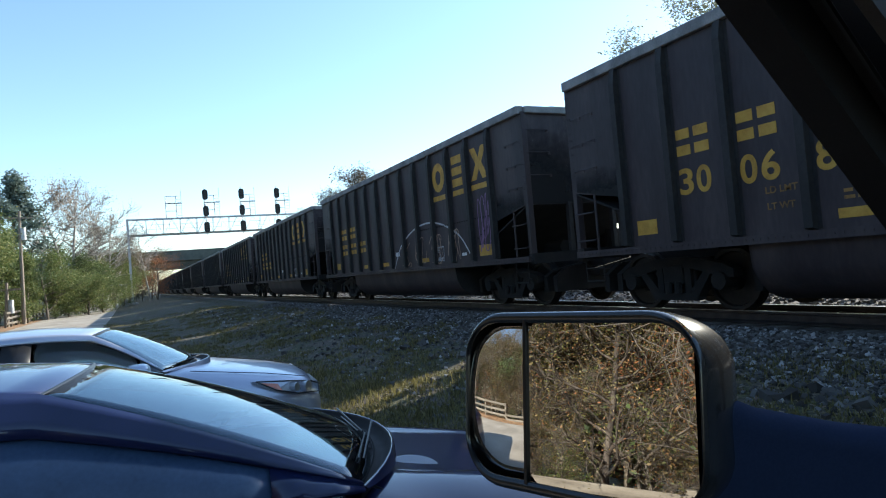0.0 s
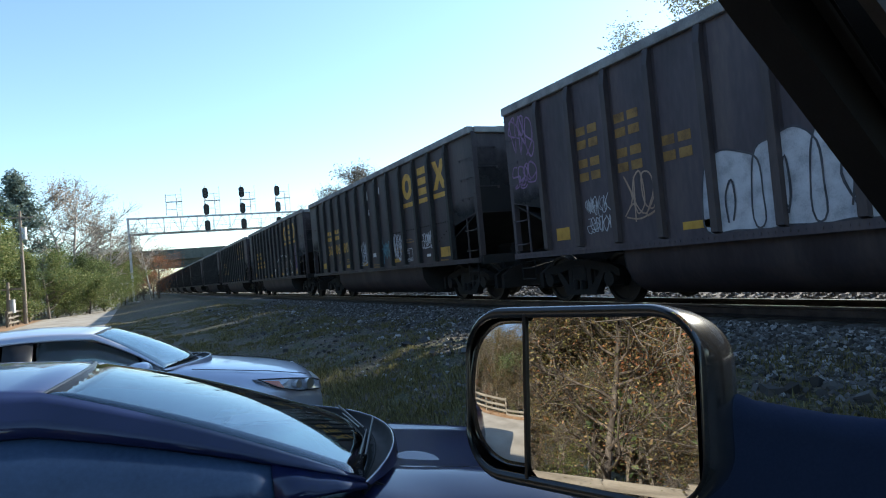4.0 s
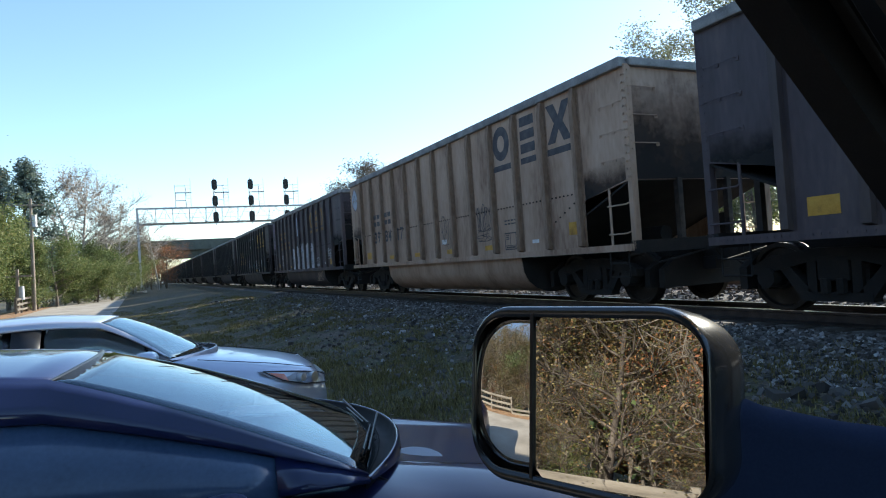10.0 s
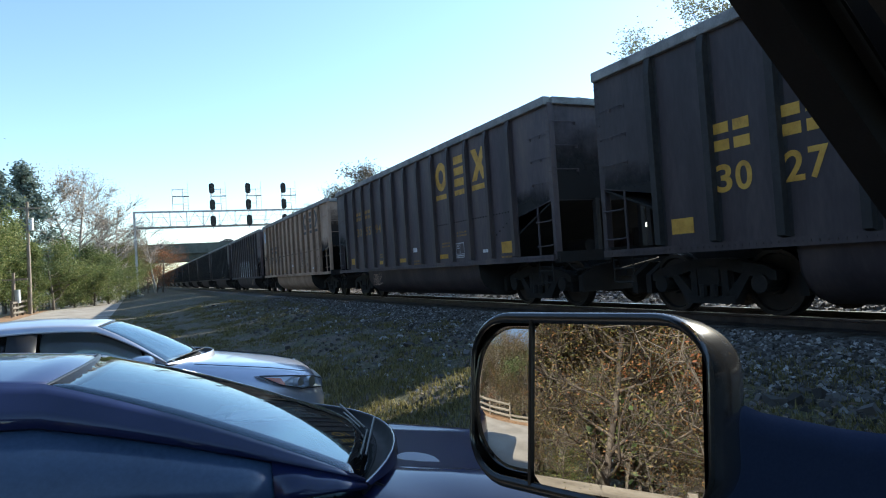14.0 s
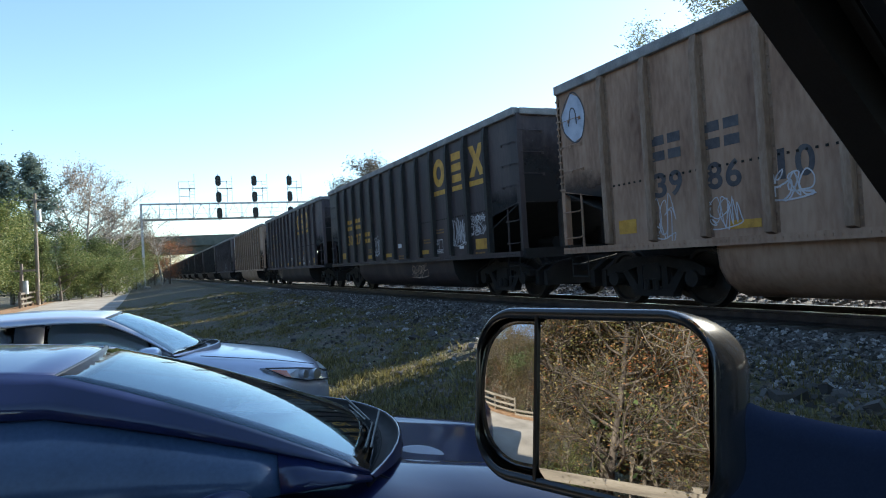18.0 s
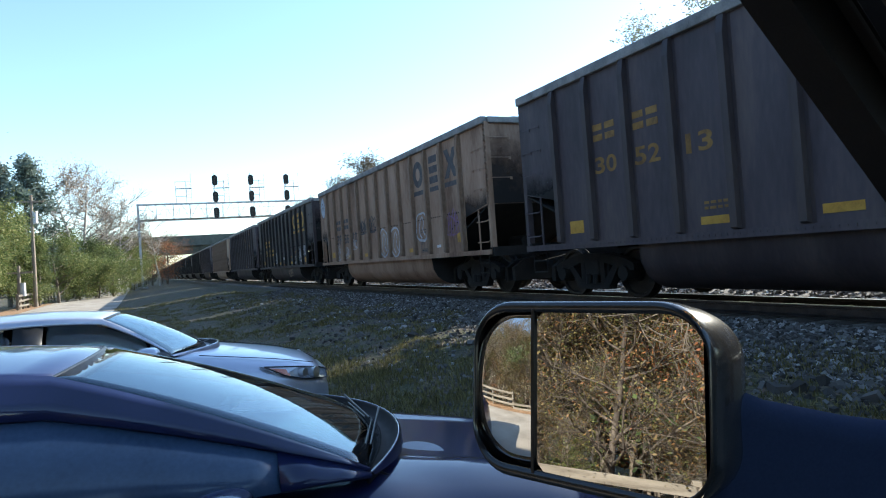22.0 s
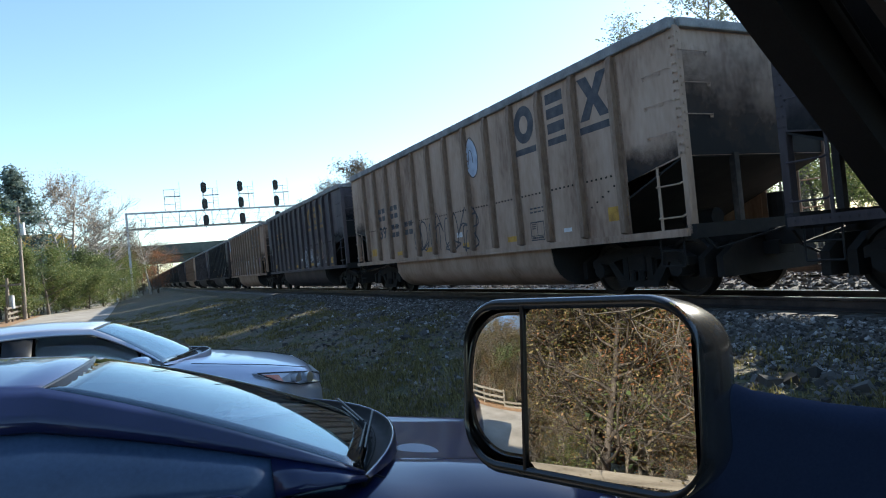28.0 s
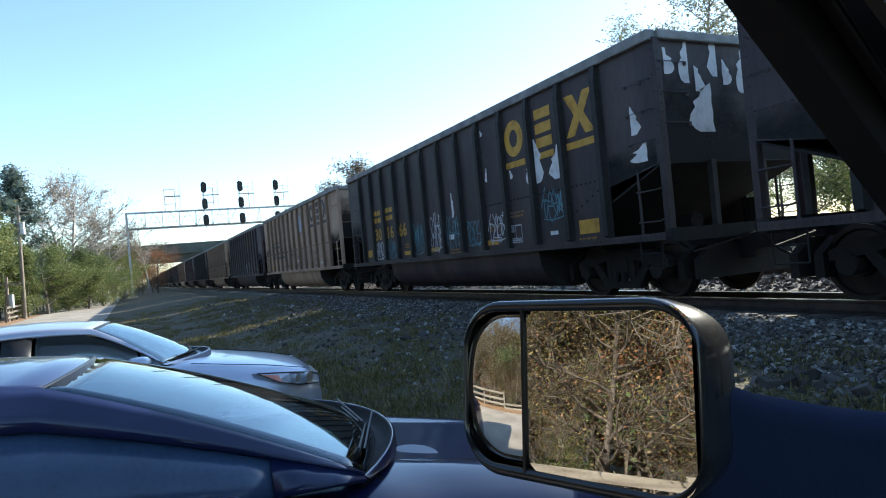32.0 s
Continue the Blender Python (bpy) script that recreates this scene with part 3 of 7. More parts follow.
def coal_car(paint, rib_paint, tub_paint, soot, label, RIBS, CAR_L):
    """One bathtub coal gondola, its centre over the rails at the origin; +y is the leading end."""
    car = tagged(empty("coal_car"), label, "railway car", "cars of the coal train")
    xo, HALF = 1.55, CAR_L / 2
    bolted = soot is M["soot_tan"]
    for s in (-1, 1):
        bm = bmesh.new()
        poly = [(-HALF, ZT - 0.1), (-HALF, 2.05), (RIBS[0], 1.83), (RIBS[0], ZS), (RIBS[-1], ZS), (RIBS[-1], 1.83), (HALF, 2.05), (HALF, ZT - 0.1)]
        prism(bm, poly, "x", s * xo, s * (xo - 0.012))
        side = part("side_sheet", bm, paint, car)
        bm = bmesh.new()
        box(bm, s * xo - 0.06, s * xo + 0.06, -HALF, HALF, ZS - 0.06, ZS + 0.05)
        for i in range(140):
            y = -HALF + 0.1 + i * (CAR_L - 0.2) / 139
            box(bm, s * (xo + 0.06), s * (xo + 0.07), y - 0.012, y + 0.012, ZS - 0.015, ZS + 0.012)
        part("side_sill", bm, paint, car)
        bm = bmesh.new()
        prism(bm, [(s * xo, ZS + 0.05), (s * (xo + 0.095), ZS + 0.08), (s * (xo + 0.105), ZT - 0.4), (s * (xo + 0.06), ZT - 0.15), (s * xo, ZT - 0.15)], "y", -0.055, 0.055)
        box(bm, s * (xo + 0.0005), s * (xo + 0.005), -0.105, 0.105, ZS + 0.06, ZT - 0.12)
        for j in range(17 if bolted else 0):
            z = ZS + 0.16 + 0.16 * j
            for dy in (-0.08, 0.08):
                box(bm, s * (xo + 0.005), s * (xo + 0.024), dy - 0.015, dy + 0.015, z - 0.015, z + 0.015)
        rib = part("rib", bm, rib_paint, side)
        rib.location = (0, RIBS[0], 0)
        for y in RIBS[1:]:
            share("rib", rib, side, pose(0, y, 0))
        bm = bmesh.new()
        box(bm, s * xo - 0.075, s * xo + 0.085, -HALF - 0.02, HALF + 0.02, ZT - 0.165, ZT, 0.025)
        part("top_rim", bm, M["rim"], car, "dusty grey top rim")
        # rivet rows low on the side
        bm = bmesh.new()
        for k, y in enumerate(RIBS[:-1]):
            for j in range(7 if bolted or k < 4 else 0):
                yy = y + 0.13 + j * 0.122
                box(bm, s * (xo + 0.0005), s * (xo + 0.014), yy - 0.015, yy + 0.015, 1.98, 2.01)
        for j in range(5):
            yy, z = RIBS[0] + 0.2 + 0.15 * j, 1.82 - 0.07 * j
            box(bm, s * (xo + 0.0005), s * (xo + 0.014), yy - 0.014, yy + 0.014, z, z + 0.028)
        tagged(part("rivet_row", bm, M["under"], side), kind="stuff")
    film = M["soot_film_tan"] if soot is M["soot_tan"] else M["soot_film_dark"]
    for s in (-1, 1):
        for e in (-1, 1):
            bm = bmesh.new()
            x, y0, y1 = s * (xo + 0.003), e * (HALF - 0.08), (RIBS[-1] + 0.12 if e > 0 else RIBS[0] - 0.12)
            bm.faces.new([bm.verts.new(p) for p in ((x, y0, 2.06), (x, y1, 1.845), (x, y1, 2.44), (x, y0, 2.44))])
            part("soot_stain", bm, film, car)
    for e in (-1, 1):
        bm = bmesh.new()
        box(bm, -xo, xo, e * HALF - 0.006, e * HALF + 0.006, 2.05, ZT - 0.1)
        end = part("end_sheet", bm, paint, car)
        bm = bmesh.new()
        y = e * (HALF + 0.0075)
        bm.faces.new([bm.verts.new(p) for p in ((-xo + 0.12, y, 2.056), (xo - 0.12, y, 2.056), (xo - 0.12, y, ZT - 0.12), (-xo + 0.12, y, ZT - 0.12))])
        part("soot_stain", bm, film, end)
        # slope sheet near-black: the shade of the end recess is in its colour
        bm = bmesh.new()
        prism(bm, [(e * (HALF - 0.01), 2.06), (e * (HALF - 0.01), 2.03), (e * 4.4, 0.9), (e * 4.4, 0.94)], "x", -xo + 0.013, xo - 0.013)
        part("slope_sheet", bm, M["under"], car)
        bm = bmesh.new()
        box(bm, -xo + 0.08, xo - 0.08, e * HALF - 0.09, e * HALF + 0.06, ZT - 0.15, ZT - 0.012, 0.025)
        part("end_rim", bm, M["rim"], car)
        for x in (-1.49, -0.55, 0.55, 1.49):
            bm = bmesh.new()
            w = 0.06 if abs(x) > 1 else 0.05
            box(bm, x - w, x + w, e * HALF - 0.05, e * HALF + 0.05, ZS - 0.04, 2.08 if abs(x) < 1 else ZT - 0.12, 0.008)
            if abs(x) > 1:
                for k in range(14):
                    z = 2.1 + 0.125 * k
                    for dy in (-0.032, 0.032):
                        rod(bm, (x, e * HALF + dy, z), (x + math.copysign(0.085 if bolted else 0.07, x), e * HALF + dy, z), 0.02 if bolted else 0.013, seg=6)
                    rod(bm, (x, e * HALF, z + 0.06), (x, e * (HALF + 0.065), z + 0.06), 0.02 if bolted else 0.013, seg=6)
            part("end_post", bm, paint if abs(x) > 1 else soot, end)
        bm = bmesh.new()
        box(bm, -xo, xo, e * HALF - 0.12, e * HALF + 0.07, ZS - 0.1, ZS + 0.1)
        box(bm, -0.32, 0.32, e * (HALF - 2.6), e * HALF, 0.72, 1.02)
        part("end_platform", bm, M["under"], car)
        # ladders: one on each side at both ends, grab irons on the sheet
        for s in (-1, 1):
            bm = bmesh.new()
            x = s * (xo - 0.01)
            tube(bm, [(x, e * (HALF - 0.52), ZS), (x, e * (HALF - 0.52), 1.98)], 0.022)
            for k in range(2):
                z = 1.24 + 0.46 * k
                tube(bm, [(x, e * (HALF - 0.52), z), (x + s * 0.07, e * (HALF - 0.5), z - 0.03), (x + s * 0.07, e * (HALF - 0.06), z - 0.03), (x, e * (HALF - 0.04), z)], 0.013, 5)
            part("ladder", bm, paint, car)
            bm = bmesh.new()
            tube(bm, [(x + s * 0.01, e * (HALF - 0.62), 0), (x + s * 0.055, e * (HALF - 0.6), 0.01), (x + s * 0.055, e * (HALF - 0.1), 0.01), (x + s * 0.01, e * (HALF - 0.08), 0)], 0.006, 5)
            for dy in (0.62, 0.3):
                box(bm, x + s * 0.002, x + s * 0.02, e * (HALF - dy) - 0.03, e * (HALF - dy) + 0.03, -0.03, 0.03)
            grab = part("grab_iron", bm, paint, car)
            grab.location = (0, 0, 2.4)
            for k in (1, 2):
                share("grab_iron", grab, car, pose(0, 0, 2.4 + 0.45 * k))
            bm = bmesh.new()
            xe = s * (xo - 0.1)
            tube(bm, [(xe, e * (HALF + 0.01), 0), (xe, e * (HALF + 0.06), 0.01), (xe - s * 0.5, e * (HALF + 0.06), 0.01), (xe - s * 0.52, e * (HALF + 0.01), 0)], 0.009, 5)
            box(bm, xe - s * 0.55, xe - s * 0.49, e * HALF, e * (HALF + 0.02), -0.03, 0.03)
            rung = part("end_grab_iron", bm, paint, end)
            rung.location = (0, 0, 2.62)
            for k in (1, 2):
                share("end_grab_iron", rung, end, pose(0, 0, 2.62 + 0.45 * k))
            bm = bmesh.new()
            for k in range(2):
                z = ZS - 0.25 - 0.22 * k
                tube(bm, [(x, e * (HALF - 0.6), z), (x, e * (HALF - 0.15), z)], 0.014, 5)
            for dy in (0.6, 0.15):
                tube(bm, [(x, e * (HALF - dy), ZS), (x, e * (HALF - dy), ZS - 0.47)], 0.014, 5)
            part("sill_step", bm, M["under"], car)
        bm = bmesh.new()
        box(bm, -0.12, 0.12, e * HALF, e * (HALF + 0.6), 0.68, 0.94, 0.02)
        prism(bm, [(-0.16, e * (HALF + 0.55)), (0.16, e * (HALF + 0.55)), (0.2, e * (HALF + 0.82)), (0.05, e * (HALF + 0.86)), (-0.12, e * (HALF + 0.7))], "z", 0.7, 0.98)
        part("coupler", bm, M["under"], car)
        bm = bmesh.new()
        pts = [(0.45, e * HALF, 0.8), (0.47, e * (HALF + 0.25), 0.62), (0.42, e * (HALF + 0.55), 0.5), (0.36, e * (HALF + 0.8), 0.55)]
        tube(bm, pts, 0.022)
        part("brake_hose", bm, M["rubber"], car)
        # brake gear on the trailing platform
        bm = bmesh.new()
        rod(bm, (0.9, e * (HALF - 0.45), 1.05), (0.9, e * (HALF - 0.45), 1.5), 0.16, seg=12)
        part("air_reservoir", bm, M["under"], car)
        bm = bmesh.new()
        rod(bm, (-0.2, e * (HALF - 0.7), 1.2), (-0.2, e * (HALF - 1.3), 1.2), 0.14, seg=12)
        part("brake_cylinder", bm, M["under"], car)
        for y in (HALF - 0.02, HALF - 0.35, 5.7 + 0.33, 5.7 - 0.33, 4.25):
            bm = bmesh.new()
            prism(bm, [(-1.02, 0.3), (1.02, 0.3), (1.02, 0.6), (0.7, 0.8), (-0.7, 0.8), (-1.02, 0.6)], "y", e * y - 0.06, e * y + 0.06)
            part("brake_beam", bm, M["under"], car)
        bm = bmesh.new()
        box(bm, -0.24, 0.24, e * (HALF - 0.1), e * (HALF - 1.0), 0.48, 0.74, 0.02)
        box(bm, -0.17, 0.17, e * (HALF + 0.3), e * (HALF - 0.1), 0.55, 0.76, 0.02)
        part("draft_gear", bm, M["under"], car)
        bm = bmesh.new()
        tube(bm, [(-1.5, e * (HALF + 0.08), 0.98), (-1.2, e * (HALF + 0.12), 0.72), (-0.3, e * (HALF + 0.16), 0.86), (0.0, e * (HALF + 0.5), 0.98)], 0.016, 5)
        part("uncoupling_lever", bm, M["under"], car)
        bogie(car, e * 5.7)
    # the two rounded tubs below the sill
    bm = bmesh.new()
    n = 10
    outline = []
    for i in range(n + 1):
        a = math.pi * i / n
        outline.append((-0.74 - 0.78 * math.cos(a) , 0.95 - 0.77 * math.sin(a) ** 0.75))
    TL = 3.95
    bm.free()
    for sx in (1, -1):
        rows = [[(sx * u, y, v) for u, v in outline] for y in (-TL, -2.0, 0.0, 2.0, TL)]
        vs = [p for r in rows for p in r]
        w = n + 1
        fs = [(j * w + i, j * w + i + 1, (j + 1) * w + i + 1, (j + 1) * w + i) for j in range(4) for i in range(n)]
        raw("tub", vs, fs, tub_paint, car, smooth=True)
        # end caps near-black, darker than the tub sides
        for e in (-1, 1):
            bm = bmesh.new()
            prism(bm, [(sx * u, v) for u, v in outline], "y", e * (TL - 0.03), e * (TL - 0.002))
            part("tub_end", bm, M["soot_shade_dark"], car)
    bm = bmesh.new()
    box(bm, -0.3, 0.3, -6.0, 6.0, 0.72, 1.0)
    box(bm, -xo + 0.02, xo - 0.02, -4.5, 4.5, 0.93, 0.97)
    part("centre_sill", bm, M["under"], car)
    # coal
    ys = axis_steps([(-HALF + 0.05, HALF - 0.05, 0.25)])
    xs = axis_steps([(-xo + 0.06, xo - 0.06, 0.25)])
    vs = [(x, y, ZT - 0.06 + 0.10 * (1 - (x / xo) ** 2) + 0.07 * noise.noise((x * 3, y * 3, 0))) for y in ys for x in xs]
    k = len(xs)
    fs = [(j * k + i, j * k + i + 1, (j + 1) * k + i + 1, (j + 1) * k + i) for j in range(len(ys) - 1) for i in range(k - 1)]
    raw("coal_load", vs, fs, M["coal"], car)
    HALVES[car.name] = HALF
    return car


# decals lie on the sheet that faces the road; u runs from the leading end, v is height over the rails
DX = -1.5555


def decal(car, name, polys, material, label=""):
    bm = bmesh.new()
    half, k = HALVES[car.name], 2 * HALVES[car.name] / MARK_L
    for i, poly in enumerate(polys):
        vs = [bm.verts.new((DX - 0.0004 * (i % 4), half - u * k, v)) for u, v in poly]
        lo = [bm.verts.new((DX + 0.004, half - u * k, v)) for u, v in poly]
        bm.faces.new(vs)
        for i in range(len(vs)):
            j = (i + 1) % len(vs)
            bm.faces.new((vs[i], lo[i], lo[j], vs[j]))
    return part(name, bm, material, car, label)


def rect(u0, u1, v0, v1):
    return [(u0, v0), (u1, v0), (u1, v1), (u0, v1)]


def eased(pts, n=5, closed=False):
    """A smooth line through the points."""
    q = [pts[-1], *pts, pts[0], pts[1]] if closed else [pts[0], *pts, pts[-1]]
    out = []
    for a, b, c, d in zip(q[:-3], q[1:-2], q[2:-1], q[3:]):
        for i in range(n):
            t = i / n
            out.append(tuple(0.5 * (2 * b[j] + (c[j] - a[j]) * t + (2 * a[j] - 5 * b[j] + 4 * c[j] - d[j]) * t * t + (3 * b[j] - a[j] - 3 * c[j] + d[j]) * t ** 3) for j in (0, 1)))
    return out + [tuple(q[-2])] if not closed else out + [tuple(pts[0])]


def sprayed(car, name, pts, w, material, label="", lift=0.0):
    """One sprayed line of width w that runs on through all the points, swelling and thinning a little."""
    half, k = HALVES[car.name], 2 * HALVES[car.name] / MARK_L
    verts, n = [], len(pts)
    for i, (a, b) in enumerate(pts):
        p, q = pts[max(0, i - 1)], pts[min(n - 1, i + 1)]
        l = math.hypot(q[0] - p[0], q[1] - p[1]) or 1e-6
        h = w / 2 * (0.85 + 0.3 * noise.noise((a * 3, b * 3, w)))
        nx, ny = -(q[1] - p[1]) / l * h, (q[0] - p[0]) / l * h
        x = DX - 0.0006 - lift - 0.00005 * i
        verts += [(x, half - (a + nx) * k, b + ny), (x, half - (a - nx) * k, b - ny)]
    faces = [(2 * i, 2 * i + 1, 2 * i + 3, 2 * i + 2) for i in range(n - 1)]
    ob = raw(name, verts, faces, material, car)
    if label:
        tagged(ob, label)
    return ob


def stroke(pts, w):
    """A painted line of width w as short quads."""
    out = []
    for (a, b), (c, d) in zip(pts[:-1], pts[1:]):
        l = math.hypot(c - a, d - b) or 1e-6
        nx, ny = -(d - b) / l * w / 2, (c - a) / l * w / 2
        ex, ey = (c - a) / l * w * 0.3, (d - b) / l * w * 0.3
        out.append([(a + nx - ex, b + ny - ey), (a - nx - ex, b - ny - ey), (c - nx + ex, d - ny + ey), (c + nx + ex, d + ny + ey)])
    return out


def big_marks(car, material, shift=0.0, lift=0.0):
    """Three tall plain emblem shapes, each over a bar, towards the trailing end."""
    e = MARK_L + shift
    v0, v1 = 2.84 + lift, 3.56 + lift
    c0, c1 = e - 5.14, e - 4.48
    t = 0.185
    cx, cz, ru, rv = (c0 + c1) / 2, (v0 + v1) / 2, (c1 - c0) / 2, (v1 - v0) / 2
    turn = [radians(15 * k) for k in range(25)]
    ring = [(cx + ru * math.cos(a), cz + rv * math.sin(a)) for a in turn] + [(cx + (ru - t) * math.cos(a), cz + (rv - t) * math.sin(a)) for a in turn[::-1]]
    decal(car, "painted_emblem", [ring], material, "painted oval ring")
    s0, s1 = e - 4.05, e - 3.55
    for k in range(3):
        z = v0 + k * (v1 - v0 - t) / 2
        decal(car, "painted_emblem", [rect(s0, s1, z, z + t)], material, "painted block")
    x0, x1 = e - 3.12, e - 2.37
    m, k = (v0 + v1) / 2, (x0 + x1) / 2
    decal(car, "painted_emblem", [[(x0, v1), (x0 + 0.24, v1), (k, m + 0.12), (x1 - 0.24, v1), (x1, v1), (k + 0.13, m), (x1, v0), (x1 - 0.24, v0), (k, m - 0.12), (x0 + 0.24, v0), (x0, v0), (k - 0.13, m)]], material, "painted cross")
    for a, b in ((c0 - 0.02, c1 + 0.02), (s0 - 0.02, s1 + 0.02), (x0 - 0.02, x1 + 0.02)):
        decal(car, "painted_bar", [rect(a, b, v0 - 0.21, v0 - 0.09)], material)


def lettering(car, name, text, u, v, w, h, material):
    """Painted figures set in a box of width w and height h."""
    cu = bpy.data.curves.new(name, "FONT")
    cu.body, cu.size, cu.offset = text, 1.0, 0.022
    tmp = bpy.data.objects.new(name, cu)
    me = bpy.data.meshes.new_from_object(tmp)
    bpy.data.objects.remove(tmp)
    xs, ys = [p.co.x for p in me.vertices], [p.co.y for p in me.vertices]
    x0, x1, y0, y1 = min(xs), max(xs), min(ys), max(ys)
    for p in me.vertices:
        p.co = (DX, HALVES[car.name] - u * HALVES[car.name] * 2 / MARK_L - (p.co.x - x0) / (x1 - x0) * w, v + (p.co.y - y0) / (y1 - y0) * h)
    me.materials.clear()
    me.materials.append(material)
    ob = new(name, me)
    ob.parent = car
    return ob


NUMBERS = {0: ("30", "06", "80"), 2: ("39", "84", "17"), 3: ("30", "55", "94"), 4: ("30", "27", ""), 5: ("39", "86", "10"), 7: ("39", "", ""), 6: ("30", "52", "13"), 8: ("30", "16", "66")}


def number_bars(car, material, u=2.3, v_top=2.24, digits=None, h=0.37):
    """The owner's mark as plain blocks, and below it the running number."""
    for v in (v_top, v_top - 0.55):
        for g in range(2 if v == v_top else 3):
            if v < v_top and digits and digits[g]:
                for k, figure in enumerate(digits[g]):
                    slim = figure == "1"
                    lettering(car, "running_number", figure, u + g * 0.996 + k * 0.3 + (0.07 if slim else 0.0), v, 0.1 if slim else 0.25, h, material)
                continue
            for k in range(2):
                a = u + g * 0.996 + k * 0.31
                b = a + 0.24
                t = 0.07
                decal(car, "number_bar", [rect(a, b, v + 0.62 * h, v + h), rect(a, b, v, v + 0.38 * h)], material)


def placards(car, tan=False):
    e = MARK_L
    y = M["yellow"]
    decal(car, "yellow_panel", [rect(1.46, 1.86, 1.2, 1.42)], y)
    if tan:
        decal(car, "yellow_panel", [rect(e - 1.64, e - 1.18, 1.28, 1.51)], y)
        small, u0, v0, w = (3.6, 5.6, 7.7, 9.68), e - 3.88, 1.12, M["navy"]
    else:
        decal(car, "yellow_panel", [rect(12.45, 12.97, 1.15, 1.39)], y)
        small, u0, v0, w = (4.54, 6.35, 9.24), 10.22, 1.14, M["white_spray"]
    for u in small:
        decal(car, "yellow_panel", [rect(u, u + 0.49, 1.14, 1.25)], y)
    sprayed(car, "data_box", [(u0, v0), (u0 + 0.43, v0), (u0 + 0.43, v0 + 0.34), (u0, v0 + 0.34), (u0, v0 - 0.012)], 0.03, w, "stencilled data box")
    sprayed(car, "stencil_line", [(u0 + 0.21, v0 + 0.09), (u0 + 0.21, v0 + 0.33)], 0.018, w)
    sprayed(car, "stencil_line", [(u0 + 0.01, v0 + 0.08), (u0 + 0.42, v0 + 0.08)], 0.018, w)
    bars = [rect(u0 + 0.05, u0 + 0.16, v0 + 0.29 - 0.04 * k, v0 + 0.31 - 0.04 * k) for k in range(3)] + [rect(u0 + 0.04 + 0.06 * k, u0 + 0.085 + 0.06 * k, v0 + 0.025, v0 + 0.06) for k in range(6)]
    tagged(decal(car, "stencil_bar", bars, w), kind="stuff")
    small_print = decal(car, "stencil_bar", [rect(u0 + 0.02 + 0.13 * k, u0 + 0.11 + 0.13 * k, v0 + 0.52 + 0.07 * j, v0 + 0.55 + 0.07 * j) for k in range(4) for j in range(2)], M["navy"] if tan else M["car_grey"])
    tagged(small_print, kind="stuff")
    decal(car, "small_plate", [rect(e - 2.85, e - 2.62, 1.2, 1.27)], M["peel"])
    if car is not TRAIN_CARS.get(5):
        decal(car, "small_plate", [rect(7.44, 7.72, 1.39, 1.51)], M["peel"])


def scribble(car, u, v, w, h, material, seed, thick=0.035, loops=6):
    """A sprayed tag that cannot be read: one long stroke of loops, hooks and zigzags."""
    rnd = random.Random(seed)
    moves = [[(0.9, 0.85), (0.5, 1.0), (0.15, 0.75), (0.5, 0.5), (0.85, 0.25), (0.45, 0.0), (0.05, 0.15)],
             [(0.1, 0.2), (0.5, 0.0), (0.9, 0.4), (0.6, 1.0), (0.15, 0.75), (0.2, 0.3), (0.95, 0.15)],
             [(0.1, 1.0), (0.15, 0.0), (0.2, 0.5), (0.9, 1.0), (0.3, 0.5), (0.95, 0.0)],
             [(0.05, 0.3), (0.95, 0.7), (0.3, 1.0), (0.55, 0.0), (0.75, 0.95), (0.1, 0.6)],
             [(0.0, 0.1), (0.2, 0.9), (0.35, 0.15), (0.5, 1.0), (0.7, 0.1), (0.8, 0.8), (1.0, 0.3)]]
    pts = []
    n = max(2, loops - 1)
    for i in range(n):
        turn, size, lift = rnd.uniform(-0.9, 0.9), rnd.uniform(1.2, 1.7), rnd.uniform(-0.05, 0.1)
        side = rnd.choice((-1, 1))
        for a, b in rnd.choice(moves):
            a, b = side * (a - 0.5), b - 0.5
            a, b = a * math.cos(turn) - b * math.sin(turn), a * math.sin(turn) + b * math.cos(turn)
            pts.append((u + w * (i + 0.5 + a * size) / n, v + h * (0.5 + b * rnd.uniform(0.9, 1.15) + lift)))
    if rnd.random() < 0.6:
        pts += [(u + w * 1.05, v + 0.1 * h), (u + w * 0.5, v - 0.05 * h), (u, v + 0.02 * h)]
    thick *= 0.8
    return sprayed(car, "graffiti_tag", eased(pts, 4), thick, material)


def blob(u, v, w, h, seed, n=16):
    rnd = random.Random(seed)
    return [(u + w / 2 + w / 2 * math.cos(2 * math.pi * i / n) * rnd.uniform(0.85, 1.08), v + h / 2 + h / 2 * math.copysign(abs(math.sin(2 * math.pi * i / n)) ** 0.7, math.sin(2 * math.pi * i / n)) * rnd.uniform(0.9, 1.05)) for i in range(n)]


def shard(u, v, w, h, seed):
    """A ragged upright flake outline: one straight side along a seam, the other torn."""
    rnd = random.Random(seed)
    straight = [(rnd.uniform(0.0, 0.07), 1 - k / 5) for k in range(6)]
    torn = [(a + rnd.uniform(-0.12, 0.12), b) for a, b in ((0.55, 0.0), (0.8, 0.06), (1.0, 0.2), (0.92, 0.36), (0.7, 0.5), (0.78, 0.6), (0.45, 0.72), (0.4, 0.86), (0.2, 0.97))]
    flip = seed % 2
    return [(u + w * (1 - a if flip else a), v + h * b) for a, b in straight + torn]


